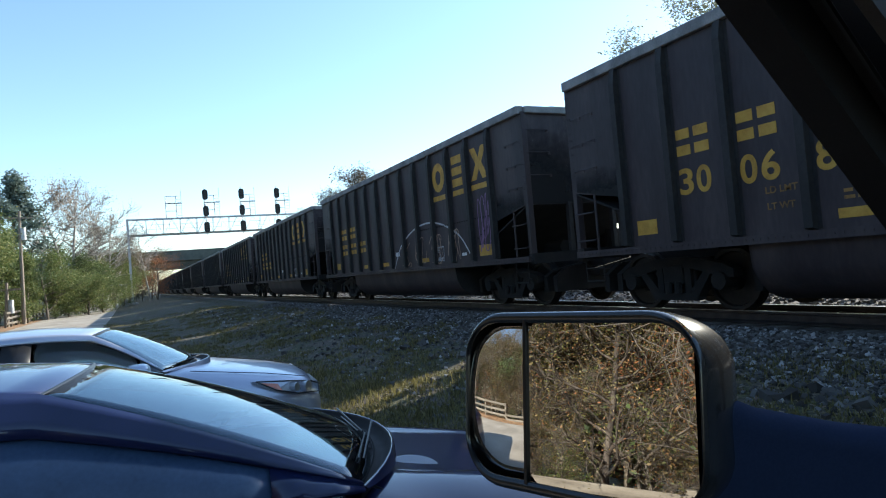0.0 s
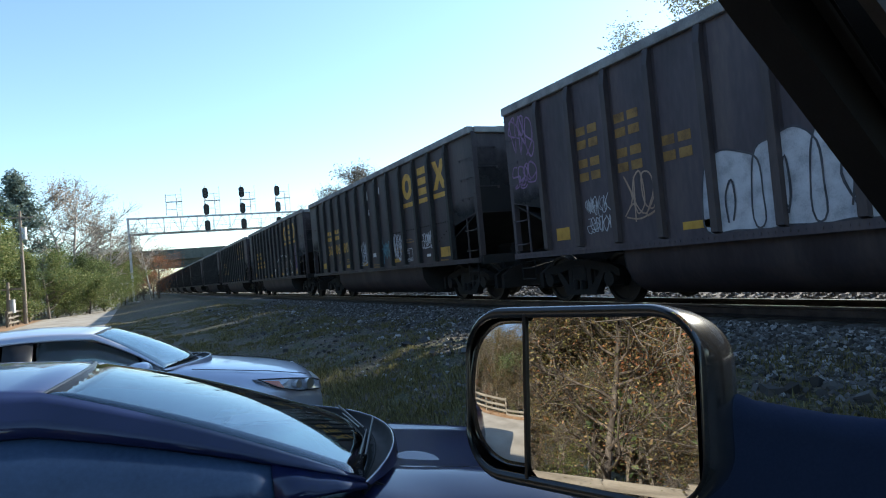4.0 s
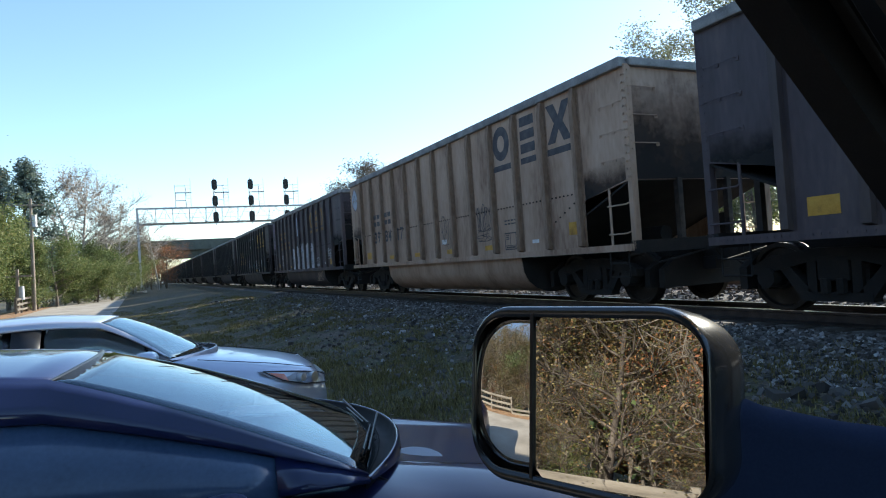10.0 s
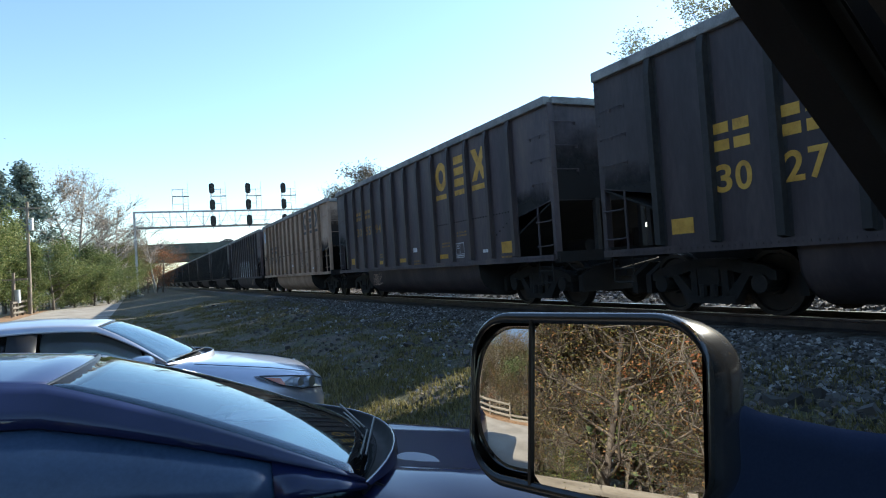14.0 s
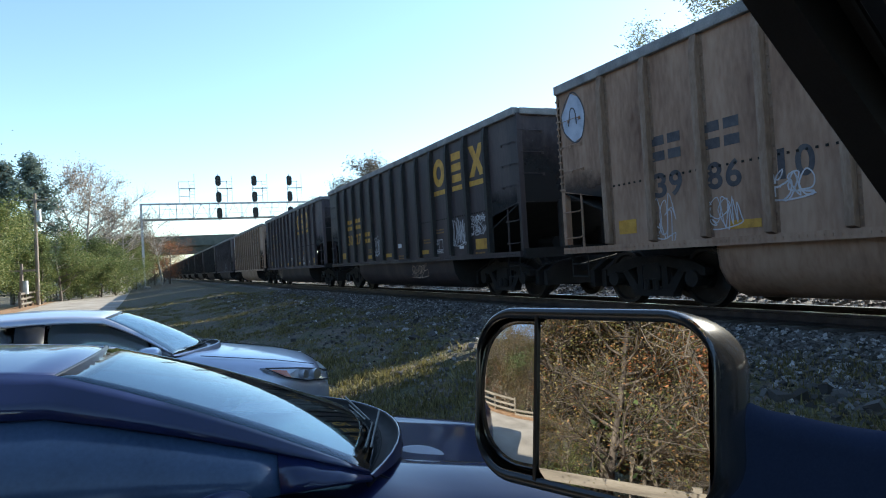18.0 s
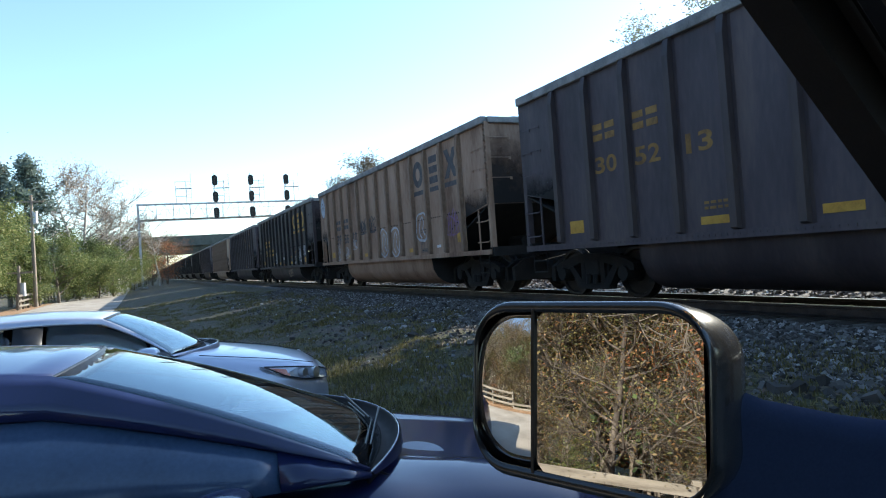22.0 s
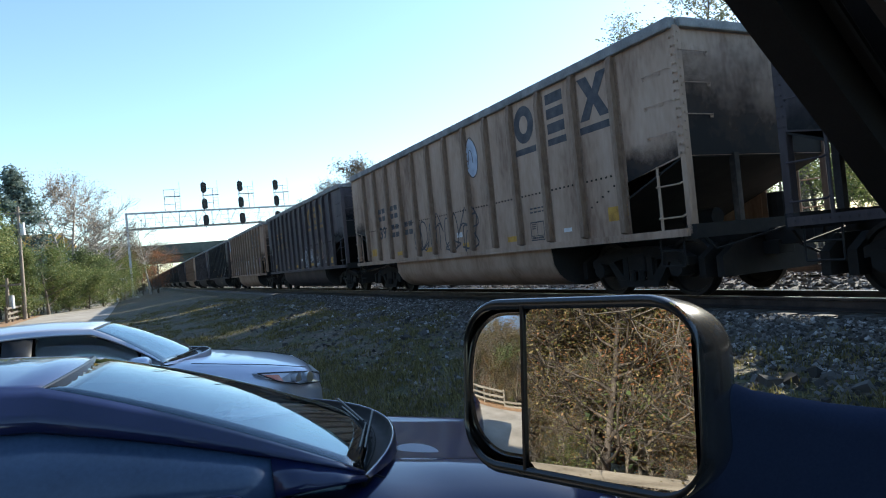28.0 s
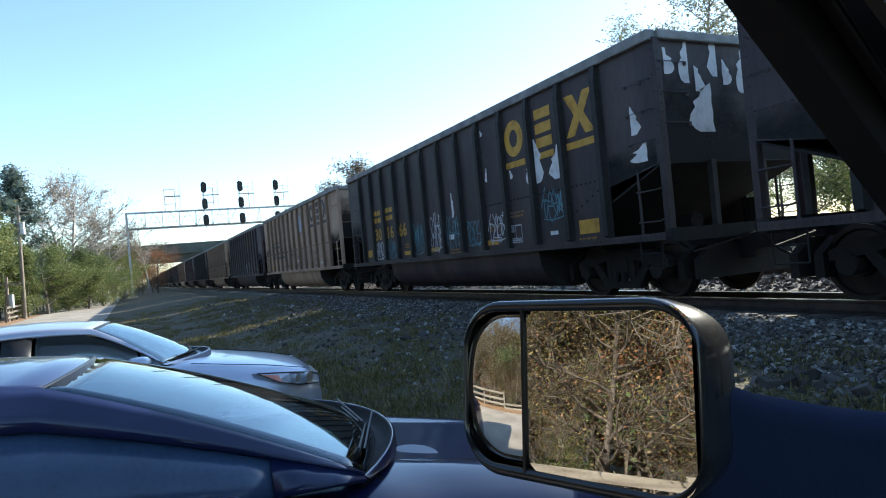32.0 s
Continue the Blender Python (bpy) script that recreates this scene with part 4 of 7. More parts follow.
BLACK, GREY, TAN, BROWN = 0, 1, 2, 3
# BLACK and GREY ribs darker than their sheets: side-face shade put into colour
KINDS = [(M["car_black"], M["soot_shade_dark"], M["car_black"], M["soot_shade_dark"], "grimy black steel coal gondola with yellow markings"),
         (M["car_grey"], M["car_black"], M["car_black"], M["soot_shade_dark"], "faded dark grey coal gondola with worn markings"),
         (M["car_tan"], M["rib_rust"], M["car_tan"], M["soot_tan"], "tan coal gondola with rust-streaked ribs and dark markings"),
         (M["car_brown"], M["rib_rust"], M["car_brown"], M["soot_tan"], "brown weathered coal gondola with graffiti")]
ORDER = {1: GREY, 2: TAN, 3: GREY, 5: BROWN, 6: GREY, 7: TAN}
TRAIN_CARS = {}
PROTO = {}
for i in range(-13, 11):
    kind = ORDER.get(i, BLACK)
    size = SHORT if i in SHORT_CARS else LONG
    where = pose(TRACK_X, train_y(0) - front(i) - size / 2, RAIL_Z)
    if kind not in PROTO:
        PROTO[kind] = coal_car(*KINDS[kind], *((RIBS_CLOSE, SHORT) if kind == GREY else (RIBS_WIDE, LONG)))
        PROTO[kind].matrix_basis = where
        TRAIN_CARS[i] = PROTO[kind]
    else:
        TRAIN_CARS[i] = copy_thing(PROTO[kind], where)
    HALVES[TRAIN_CARS[i].name] = size / 2
for i, car in TRAIN_CARS.items():
    kind = ORDER.get(i, BLACK)
    tan = kind in (TAN, BROWN)
    big_marks(car, M["navy"] if tan else (M["yellow_dull"] if i in (1, 6) else M["yellow"]), -0.05 if kind == GREY else 1.0, {TAN: 0.16, BROWN: 0.05}.get(kind, 0.0))
    if i > -4:
        number_bars(car, M["navy"] if tan else (M["yellow_dull"] if i in (1, 3, 6) else M["yellow"]), {0: 2.36}.get(i, 2.3), 2.7 if i in (1, 3, 6) else 2.24, NUMBERS.get(i), 0.28 if i in (3, 6) else 0.37)
        placards(car, tan)


def outline_blob(car, u, v, w, h, seed, fill):
    """A sprayed bubble shape: dark fill with a pale outline and an inner stroke."""
    poly = blob(u, v, w, h, seed, 12)
    if fill is not None:
        decal(car, "graffiti_fill", [eased(poly, 3, True)[:-1]], fill)
    sprayed(car, "graffiti_outline", eased(poly, 4, True), 0.065, M["white_spray"], lift=0.002)
    inner = [(0.5, 0.12), (0.3, 0.3), (0.36, 0.62), (0.56, 0.84), (0.7, 0.66), (0.6, 0.42), (0.78, 0.2)]
    sprayed(car, "graffiti_outline", eased([(u + w * a, v + h * b) for a, b in inner], 4), 0.05, M["white_spray"], lift=0.004)


def patch(car, u, v, w, h, seed, material, name="sprayed_patch"):
    poly = [(u + 0.45 * w, v + h), (u + 0.8 * w, v + 0.85 * h), (u + w, v + 0.5 * h), (u + 0.85 * w, v + 0.08 * h), (u + 0.5 * w, v), (u + 0.1 * w, v + 0.25 * h), (u, v + 0.6 * h)]
    decal(car, name, [poly], material)
    sprayed(car, "sprayed_outline", eased(poly, 4, True), 0.03, M["navy"], lift=0.003)
    sprayed(car, "sprayed_outline", eased([(u + 0.3 * w, v + 0.35 * h), (u + 0.42 * w, v + 0.68 * h), (u + 0.6 * w, v + 0.62 * h), (u + 0.65 * w, v + 0.35 * h)], 4), 0.03, M["navy"], lift=0.005)


T0, W0 = TRAIN_CARS, M["white_spray"]
for i in (0, 3, 4, 6, 8):
    rnd = random.Random(300 + i)
    for u, v, rows in ((4.62, 1.42, 2), (7.45, 1.12, 3), (9.42, 1.5, 2), (10.3, 1.72, 2), (12.42, 1.05, 1)):
        lines = []
        for j in range(rows):
            a = u
            while a < u + 0.42:
                b = a + rnd.uniform(0.05, 0.13)
                lines.append(rect(a, b, v - 0.075 * j, v - 0.075 * j + 0.038))
                a = b + 0.03
        tagged(decal(T0[i], "stencil_bar", lines, M["yellow_dull"], "rows of small worn yellow stencilling"), kind="stuff")
scribble(T0[0], 6.05, 1.2, 0.8, 0.65, W0, 1)
scribble(T0[0], 8.3, 1.28, 0.72, 0.5, M["teal_spray"], 2)
scribble(T0[0], 9.3, 1.25, 0.6, 0.7, W0, 3)
scribble(T0[0], 11.35, 1.45, 0.65, 0.35, W0, 4)
lettering(T0[0], "load_stencil", "LD LMT", 3.68, 1.53, 0.43, 0.085, M["yellow_dull"])
lettering(T0[0], "load_stencil", "LT WT", 3.69, 1.33, 0.37, 0.085, M["yellow_dull"])
scribble(T0[1], 0.16, 2.95, 0.8, 0.75, M["pink_spray"], 5, 0.05, 4)
scribble(T0[1], 0.16, 2.35, 0.8, 0.4, M["pink_spray"], 6, 0.045, 5)
scribble(T0[1], 2.4, 1.57, 0.6, 0.27, W0, 7, 0.022, 7)
scribble(T0[1], 2.4, 1.27, 0.6, 0.24, W0, 8, 0.022, 7)
scribble(T0[1], 3.4, 1.42, 0.62, 0.65, M["car_tan"], 9, 0.04, 4)
patch(T0[1], 6.35, 2.65, 0.42, 0.95, 3, M["spray_blue"])
# bubble shapes shoulder to shoulder, white with dark outlines
for k, (u, w, h) in enumerate(((4.95, 0.95, 1.06), (5.75, 0.95, 1.14), (6.55, 0.9, 1.2), (7.35, 0.95, 1.3), (8.15, 0.95, 1.16), (8.95, 0.75, 1.08))):
    poly = eased([(u + w * a, 1.06 + h * b) for a, b in ((0.02, 0.02), (0.0, 0.5), (0.1, 0.86), (0.36, 1.0 - 0.06 * (k % 2)), (0.68, 0.94 + 0.06 * (k % 3)), (0.96, 0.8), (1.0, 0.4), (0.97, 0.02), (0.5, 0.0))], 4, True)
    decal(T0[1], "graffiti_fill", [poly[:-1]], W0).location.x -= 0.0006 * k
    sprayed(T0[1], "graffiti_line", poly, 0.032, M["navy"], lift=0.006)
    hole = [(0.42 + 0.08 * (k % 3), 0.1 + 0.08 * (k % 2)), (0.4, 0.42), (0.52, 0.62 + 0.1 * (k % 2)), (0.56, 0.36), (0.5, 0.12)]
    sprayed(T0[1], "graffiti_line", eased([(u + w * a, 1.06 + h * b) for a, b in hole], 4), 0.035, M["navy"], lift=0.01)
scribble(T0[1], 9.9, 0.5, 1.1, 0.36, M["car_tan"], 27, 0.025, 6).location.x += 0.05
for i, u, w in ((3, 3.7, 0.8), (4, 8.3, 1.2)):
    scribble(T0[i], u, 0.5, w, 0.36, M["car_tan"], 28 + i, 0.022, 6).location.x += 0.05
scribble(T0[1], 12.1, 1.42, 0.6, 0.36, W0, 10, 0.028, 5)
patch(T0[2], 0.1, 2.97, 0.62, 0.75, 5, M["spray_blue"])
scribble(T0[2], 7.45, 1.4, 0.5, 0.65, M["navy"], 11, 0.02, 3)
scribble(T0[2], 9.4, 1.6, 0.65, 0.5, M["navy"], 12, 0.028, 6)
scribble(T0[2], 9.4, 1.36, 0.65, 0.25, M["navy"], 13, 0.02, 4)
scribble(T0[4], 5.0, 1.25, 0.75, 0.6, W0, 14, 0.035, 6)
scribble(T0[4], 11.2, 1.3, 0.75, 0.6, W0, 15, 0.03, 6)
scribble(T0[4], 12.25, 1.74, 0.72, 0.2, W0, 16, 0.025, 6)
scribble(T0[4], 12.25, 1.5, 0.75, 0.2, W0, 26, 0.028, 6)
patch(T0[5], 0.1, 2.9, 0.66, 0.88, 6, M["spray_blue"])
scribble(T0[5], 2.25, 1.1, 0.4, 0.55, W0, 17, 0.025, 4)
scribble(T0[5], 3.15, 1.17, 0.62, 0.4, W0, 18, 0.025, 5)
scribble(T0[5], 4.2, 1.45, 0.6, 0.32, W0, 19, 0.03, 5)
scribble(T0[5], 5.15, 1.95, 0.85, 0.45, M["navy"], 20, 0.06, 6)
scribble(T0[5], 6.15, 1.95, 0.8, 0.45, M["navy"], 21, 0.06, 6)
outline_blob(T0[5], 7.2, 1.06, 0.78, 0.9, 31, M["car_tan"])
outline_blob(T0[5], 8.22, 1.06, 0.78, 0.88, 32, M["car_tan"])
outline_blob(T0[5], 10.3, 1.4, 0.75, 0.8, 33, None)
scribble(T0[5], 12.2, 1.5, 0.7, 0.5, M["pink_spray"], 22, 0.035, 5)
scribble(T0[6], 7.94, 1.15, 0.8, 0.66, W0, 23, 0.03, 7)
scribble(T0[6], 8.9, 1.36, 0.82, 0.45, W0, 24, 0.035, 7)
scribble(T0[6], 10.65, 1.4, 0.8, 0.7, M["car_tan"], 25, 0.035, 7)
patch(T0[7], 8.15, 2.68, 0.62, 0.88, 7, M["spray_blue"])
for k in range(4):
    scribble(T0[7], 5.0 + 0.9 * k, 1.15, 0.75, 0.8, M["navy"], 40 + k, 0.06, 3)
for k, (u, v, w, h) in enumerate(((11.3, 2.2, 0.26, 0.85), (11.76, 2.2, 0.36, 0.62), (13.9, 2.55, 0.2, 0.45), (13.85, 2.12, 0.36, 0.28), (10.4, 2.42, 0.1, 0.18), (10.98, 2.2, 0.18, 0.55), (7.7, 1.9, 0.12, 0.62), (9.4, 2.5, 0.09, 0.3), (9.35, 3.5, 0.1, 0.14))):
    decal(T0[8], "peeled_patch", [shard(u, v, w, h, 50 + k)], M["peel"]).location.x -= 0.0045
for k, (u, w, v, h) in enumerate(((2.3, 0.6, 1.12, 0.5), (3.35, 0.6, 1.12, 0.5), (5.3, 0.6, 1.15, 0.8), (6.4, 0.62, 1.2, 0.8), (7.35, 0.65, 1.2, 0.7), (8.4, 0.6, 1.2, 0.5), (9.4, 0.65, 1.25, 0.5), (11.45, 0.62, 1.5, 0.45))):
    scribble(T0[8], u, v, w, h, M["teal_spray"] if k % 3 else W0, 60 + k, 0.035, 5)
# peeled paint on the end sheet of that car
for k in range(10):
    bm = bmesh.new()
    u = -1.35 + 0.3 * k
    pts = shard(u, 3.35 - 0.12 * (k % 3), 0.2, 0.4 + 0.35 * (k % 2), 80 + k)
    if k == 9:
        pts = shard(-1.0, 2.5, 0.6, 0.75, 95)
    bm.faces.new([bm.verts.new((a, -LONG / 2 - 0.011, b)) for a, b in pts])
    part("peeled_patch", bm, M["peel"], T0[8])
scribble(T0[-1], 12.5, 1.35, 0.5, 1.1, M["pink_spray"], 26, 0.04, 4)
sprayed(T0[-1], "graffiti_outline", eased([(7.3 + 0.54 * k, 1.05 + 1.1 * math.sin(math.pi * k / 9) ** 0.6) for k in range(10)], 4), 0.05, W0)
for u, v, h in ((7.25, 3.25, 0.28), (7.3, 2.75, 0.2), (8.35, 3.3, 0.22)):
    decal(T0[0], "peeled_patch", [shard(u, v, 0.1, h, 7)], M["peel"])
for k in range(4):
    scribble(T0[-1], 7.9 + 1.02 * k, 1.1, 0.6, 0.75, M["car_tan"], 70 + k, 0.03, 3)

# ---- signal bridge ----
def signal_bridge():
    g = tagged(empty("signal_bridge", pose(0, 86, 0)), "galvanised lattice railway signal bridge across the tracks", "signal bridge")
    for x in (-0.1, 27.0):
        bm = bmesh.new()
        z0 = 0.5
        for dy in (-0.45, 0.45):
            box(bm, x - 0.13, x + 0.13, dy - 0.1, dy + 0.1, z0, 10.5)
        for k in range(9):
            z = z0 + 0.6 + k * 1.05
            rod(bm, (x, -0.45, z), (x, 0.45, z + 1.0), 0.035, seg=5)
        part("tower", bm, M["galv"], g)
        bm = bmesh.new()
        box(bm, x - 0.6, x + 0.6, -1.0, 1.0, 0.2, 0.62, 0.03)
        part("footing", bm, M["concrete"], g)
    bm = bmesh.new()
    for z in (8.55, 10.5):
        for dy in (-0.45, 0.45):
            box(bm, -0.25, 27.2, dy - 0.06, dy + 0.06, z - 0.065, z + 0.065)
    part("chord", bm, M["galv"], g)
    bm = bmesh.new()
    n = 14
    for dy in (-0.45, 0.45):
        for k in range(n):
            a, b = 27.0 * k / n, 27.0 * (k + 1) / n
            m = (a + b) / 2
            rod(bm, (a, dy, 8.6), (m, dy, 10.45), 0.018, seg=5)
            rod(bm, (m, dy, 10.45), (b, dy, 8.6), 0.018, seg=5)
            rod(bm, (a, dy, 8.6), (a, dy, 10.45), 0.03, seg=5)
    part("lattice", bm, M["galv"], g)
    bm = bmesh.new()
    box(bm, 0, 27, -0.95, -0.5, 8.62, 8.66)
    for z in (9.2, 9.75):
        rod(bm, (0, -0.95, z), (27, -0.95, z), 0.02, seg=5)
    for k in range(19):
        rod(bm, (1.5 * k, -0.95, 8.64), (1.5 * k, -0.95, 9.75), 0.018, seg=5)
    part("walkway", bm, M["galv"], g)
    for x, heads in ((4.3, 0), (8.75, 1), (13.1, 1), (17.55, 1)):
        bm = bmesh.new()
        for dx in (-0.05, 1.15):
            rod(bm, (x + dx, -0.3, 10.5), (x + dx, -0.3, 13.3), 0.05, seg=6)
        for z in (11.4, 12.35, 13.2):
            rod(bm, (x - 0.05, -0.3, z), (x + 1.15, -0.3, z), 0.035, seg=5)
        box(bm, x - 0.1, x + 1.8, -0.7, -0.1, 12.3, 12.36)
        rod(bm, (x + 1.7, -0.65, 10.5), (x + 1.7, -0.65, 14.1), 0.022, seg=5)
        for k in range(7):
            rod(bm, (x + 1.15, -0.3, 10.8 + 0.4 * k), (x + 1.7, -0.65, 10.8 + 0.4 * k), 0.016, seg=5)
        part("signal_frame", bm, M["galv"], g)
        if not heads:
            continue
        for z in (13.2, 11.15, 9.15):
            bm = bmesh.new()
            prism(bm, rounded(0.66, 1.32, 0.31, 6, x + 0.0, z), "y", -1.25, -1.2)
            hd = part("signal_head", bm, M["signal_black"], g)
            bm = bmesh.new()
            prism(bm, rounded(0.36, 1.05, 0.16, 4, x, z), "y", -1.2, -0.75)
            for dz in (-0.35, 0.0, 0.35):
                for i in range(8):
                    a = math.pi * i / 8
                    b = math.pi * (i + 1) / 8
                    vs = [bm.verts.new((x + 0.13 * math.cos(q), yy, z + dz + 0.13 * math.sin(q))) for q, yy in ((a, -1.25), (b, -1.25), (b, -1.5), (a, -1.5))]
                    bm.faces.new(vs)
            part("hood", bm, M["signal_black"], hd)
            for dz in (-0.35, 0.0, 0.35):
                bm = bmesh.new()
                rod(bm, (x, -1.255, z + dz), (x, -1.265, z + dz), 0.1, seg=14)
                part("lens", bm, M["lens_dark"], hd)
            bm = bmesh.new()
            rod(bm, (x, -0.95, z - 1.0), (x, -0.95, z + 0.9), 0.05, seg=6)
            rod(bm, (x, -0.95, z), (x, -0.3, z), 0.04, seg=6)
            part("bracket", bm, M["galv"], hd)


signal_bridge()


def signal_cabinet():
    g = tagged(empty("signal_cabinet", pose(-0.95, 84.5, ground_z(-0.95, 84.5) - 0.05)), "narrow pale grey steel cabinet beside the signal bridge", "cabinet")
    bm = bmesh.new()
    box(bm, -0.35, 0.35, -0.3, 0.3, 0.3, 2.5, 0.03)
    part("body", bm, M["galv"], g)
    bm = bmesh.new()
    prism(bm, [(-0.36, 2.5), (0.36, 2.5), (0.36, 2.54), (0.0, 2.62), (-0.36, 2.54)], "x", -0.41, 0.41)
    part("roof", bm, M["galv"], g)
    bm = bmesh.new()
    box(bm, -0.4, 0.4, -0.35, 0.35, -0.2, 0.3)
    part("plinth", bm, M["concrete"], g)
    bm = bmesh.new()
    box(bm, -0.31, 0.31, -0.33, -0.302, 0.36, 2.44, 0.008)
    door = part("door", bm, M["galv"], g)
    bm = bmesh.new()
    box(bm, 0.2, 0.24, -0.36, -0.33, 1.3, 1.5)
    part("handle", bm, M["signal_black"], door)


signal_cabinet()


# ---- road overpass ----
def overpass():
    g = tagged(empty("road_overpass", pose(0, 170, 0)), "green steel girder road bridge over the railway", "bridge")
    bm = bmesh.new()
    for dy in (0.0, 3.0, 6.0, 9.0):
        box(bm, -14, 90, dy - 0.25, dy + 0.25, 6.9, 7.0)
        box(bm, -14, 90, dy - 0.04, dy + 0.04, 7.0, 8.6)
        box(bm, -14, 90, dy - 0.25, dy + 0.25, 8.6, 8.7)
    for k in range(31):
        box(bm, -14 + 3.4 * k - 0.05, -14 + 3.4 * k + 0.05, -0.2, 0.0, 7.0, 8.6)
    part("girder", bm, M["bridge_green"], g)
    bm = bmesh.new()
    box(bm, -60, 100, -1.3, 10.3, 8.7, 10.9)
    part("deck", bm, M["bridge_green"], g)
    bm = bmesh.new()
    for dy in (-1.25, 10.0):
        box(bm, -60, 100, dy, dy + 0.25, 10.9, 11.2)
    part("parapet", bm, M["bridge_green"], g)
    bm = bmesh.new()
    for k in range(20):
        rod(bm, (-14 + 6 * k, -1.1, 11.1), (-14 + 6 * k, -1.1, 11.9), 0.05, seg=5)
    rod(bm, (-14, -1.1, 11.6), (100, -1.1, 11.6), 0.04, seg=5)
    part("railing", bm, M["galv"], g)
    for x in (-6.0, 34.0, 62.0):
        bm = bmesh.new()
        for dy in (0.0, 4.5, 9.0):
            rod(bm, (x, dy, 0), (x, dy, 6.2), 0.55, seg=14)
        box(bm, x - 0.7, x + 0.7, -0.9, 9.9, 6.0, 6.9)
        part("pier", bm, M["concrete"], g)
    bm = bmesh.new()
    prism(bm, [(-60, 0.0), (-40, 8.7), (-14, 8.7), (-9.0, 5.0), (-7.0, 0.0)], "y", -1.3, 10.3)
    part("abutment", bm, M["concrete"], g)



overpass()


# ---- box lorry that crosses the overpass ----
def box_lorry():
    g = tagged(empty("box_lorry", pose(-45, 173.4, 10.9)), "yellow box lorry with a yellow cab on the road bridge", "lorry")
    bm = bmesh.new()
    box(bm, 0.0, 8.9, -1.25, 1.25, 1.05, 4.75, 0.05)
    cargo = part("cargo_box", bm, M["lorry_yellow"], g)
    for k in range(9):
        bm = bmesh.new()
        box(bm, 0.3 + 1.03 * k, 0.36 + 1.03 * k, -1.27, -1.245, 1.15, 4.65)
        part("side_post", bm, M["lorry_yellow"], cargo)
    bm = bmesh.new()
    box(bm, 0.1, 10.9, -0.5, 0.5, 0.75, 1.04)
    part("chassis", bm, M["under"], g)
    bm = bmesh.new()
    prism(bm, [(9.15, 0.6), (11.3, 0.6), (11.3, 1.6), (11.15, 2.1), (10.75, 3.3), (9.95, 3.5), (9.15, 4.3)], "y", -1.15, 1.15)
    cab = part("cab", bm, M["lorry_yellow"], g)
    bm = bmesh.new()
    box(bm, 9.75, 10.6, -1.165, -1.152, 2.2, 3.0)
    part("side_window", bm, M["glass_dark"], cab)
    bm = bmesh.new()
    box(bm, 11.25, 11.38, -1.15, 1.15, 0.5, 0.85, 0.03)
    part("bumper", bm, M["galv"], cab)
    for x in (1.8, 3.0, 10.2):
        for y in (-1.0, 1.0):
            bm = bmesh.new()
            rod(bm, (x, y - 0.14, 0.5), (x, y + 0.14, 0.5), 0.5, seg=18)
            w = part("wheel", bm, M["rubber"], g)
            bm = bmesh.new()
            rod(bm, (x, y - 0.15, 0.5), (x, y + 0.15, 0.5), 0.26, seg=12)
            part("rim", bm, M["alloy"], w)
    return g


LORRY = box_lorry()


def passing_car():
    g = tagged(empty("passing_car", pose(-30, 177.2, 10.9)), "small dark car driving over the road bridge", "car", group="cars crossing the bridge")
    bm = bmesh.new()
    prism(bm, [(-2.3, 0.3), (2.3, 0.3), (2.32, 0.65), (2.1, 0.85), (1.2, 0.95), (-1.7, 0.98), (-2.25, 0.9)], "y", -0.88, 0.88)
    part("body", bm, M["car_grey"], g)
    bm = bmesh.new()
    prism(bm, [(-1.75, 0.97), (1.15, 0.94), (0.45, 1.42), (-0.2, 1.5), (-0.95, 1.46)], "y", -0.74, 0.74)
    cabin = part("cabin", bm, M["car_grey"], g)
    bm = bmesh.new()
    prism(bm, [(-1.4, 1.02), (0.85, 1.0), (0.35, 1.36), (-0.9, 1.38)], "y", -0.752, -0.745)
    part("side_window", bm, M["glass_dark"], cabin)
    for x in (-1.45, 1.45):
        for y in (-0.8, 0.8):
            bm = bmesh.new()
            rod(bm, (x, y - 0.1, 0.32), (x, y + 0.1, 0.32), 0.32, seg=14)
            part("wheel", bm, M["rubber"], g)
    return g


CARS = [passing_car()]
CARS += [copy_thing(CARS[0], pose(-30 - 6 * k, 177.2, 10.9)) for k in (1, 2, 3)]


# ---- utility pole and fences ----
def utility_pole(x, y, h):
    g = tagged(empty("utility_pole", pose(x, y, ground_z(x, y) - 0.3)), "weathered wooden utility pole with a grey fitting", "utility pole")
    bm = bmesh.new()
    rod(bm, (0, 0, 0), (0.12, 0, h), 0.17, 0.11, 12)
    part("pole", bm, M["pole_wood"], g)
    bm = bmesh.new()
    rod(bm, (0.32, 0, h - 2.3), (0.32, 0, h - 1.3), 0.2, seg=12)
    box(bm, 0.1, 0.3, -0.05, 0.05, h - 1.95, h - 1.75)
    part("transformer", bm, M["galv"], g, "pale grey can-shaped fitting")
    bm = bmesh.new()
    box(bm, -0.9, 1.0, -0.06, 0.06, h - 0.6, h - 0.45)
    part("crossarm", bm, M["pole_wood"], g)


utility_pole(-7.9, 61, 9.3)
utility_pole(-8.6, 58, 3.6)


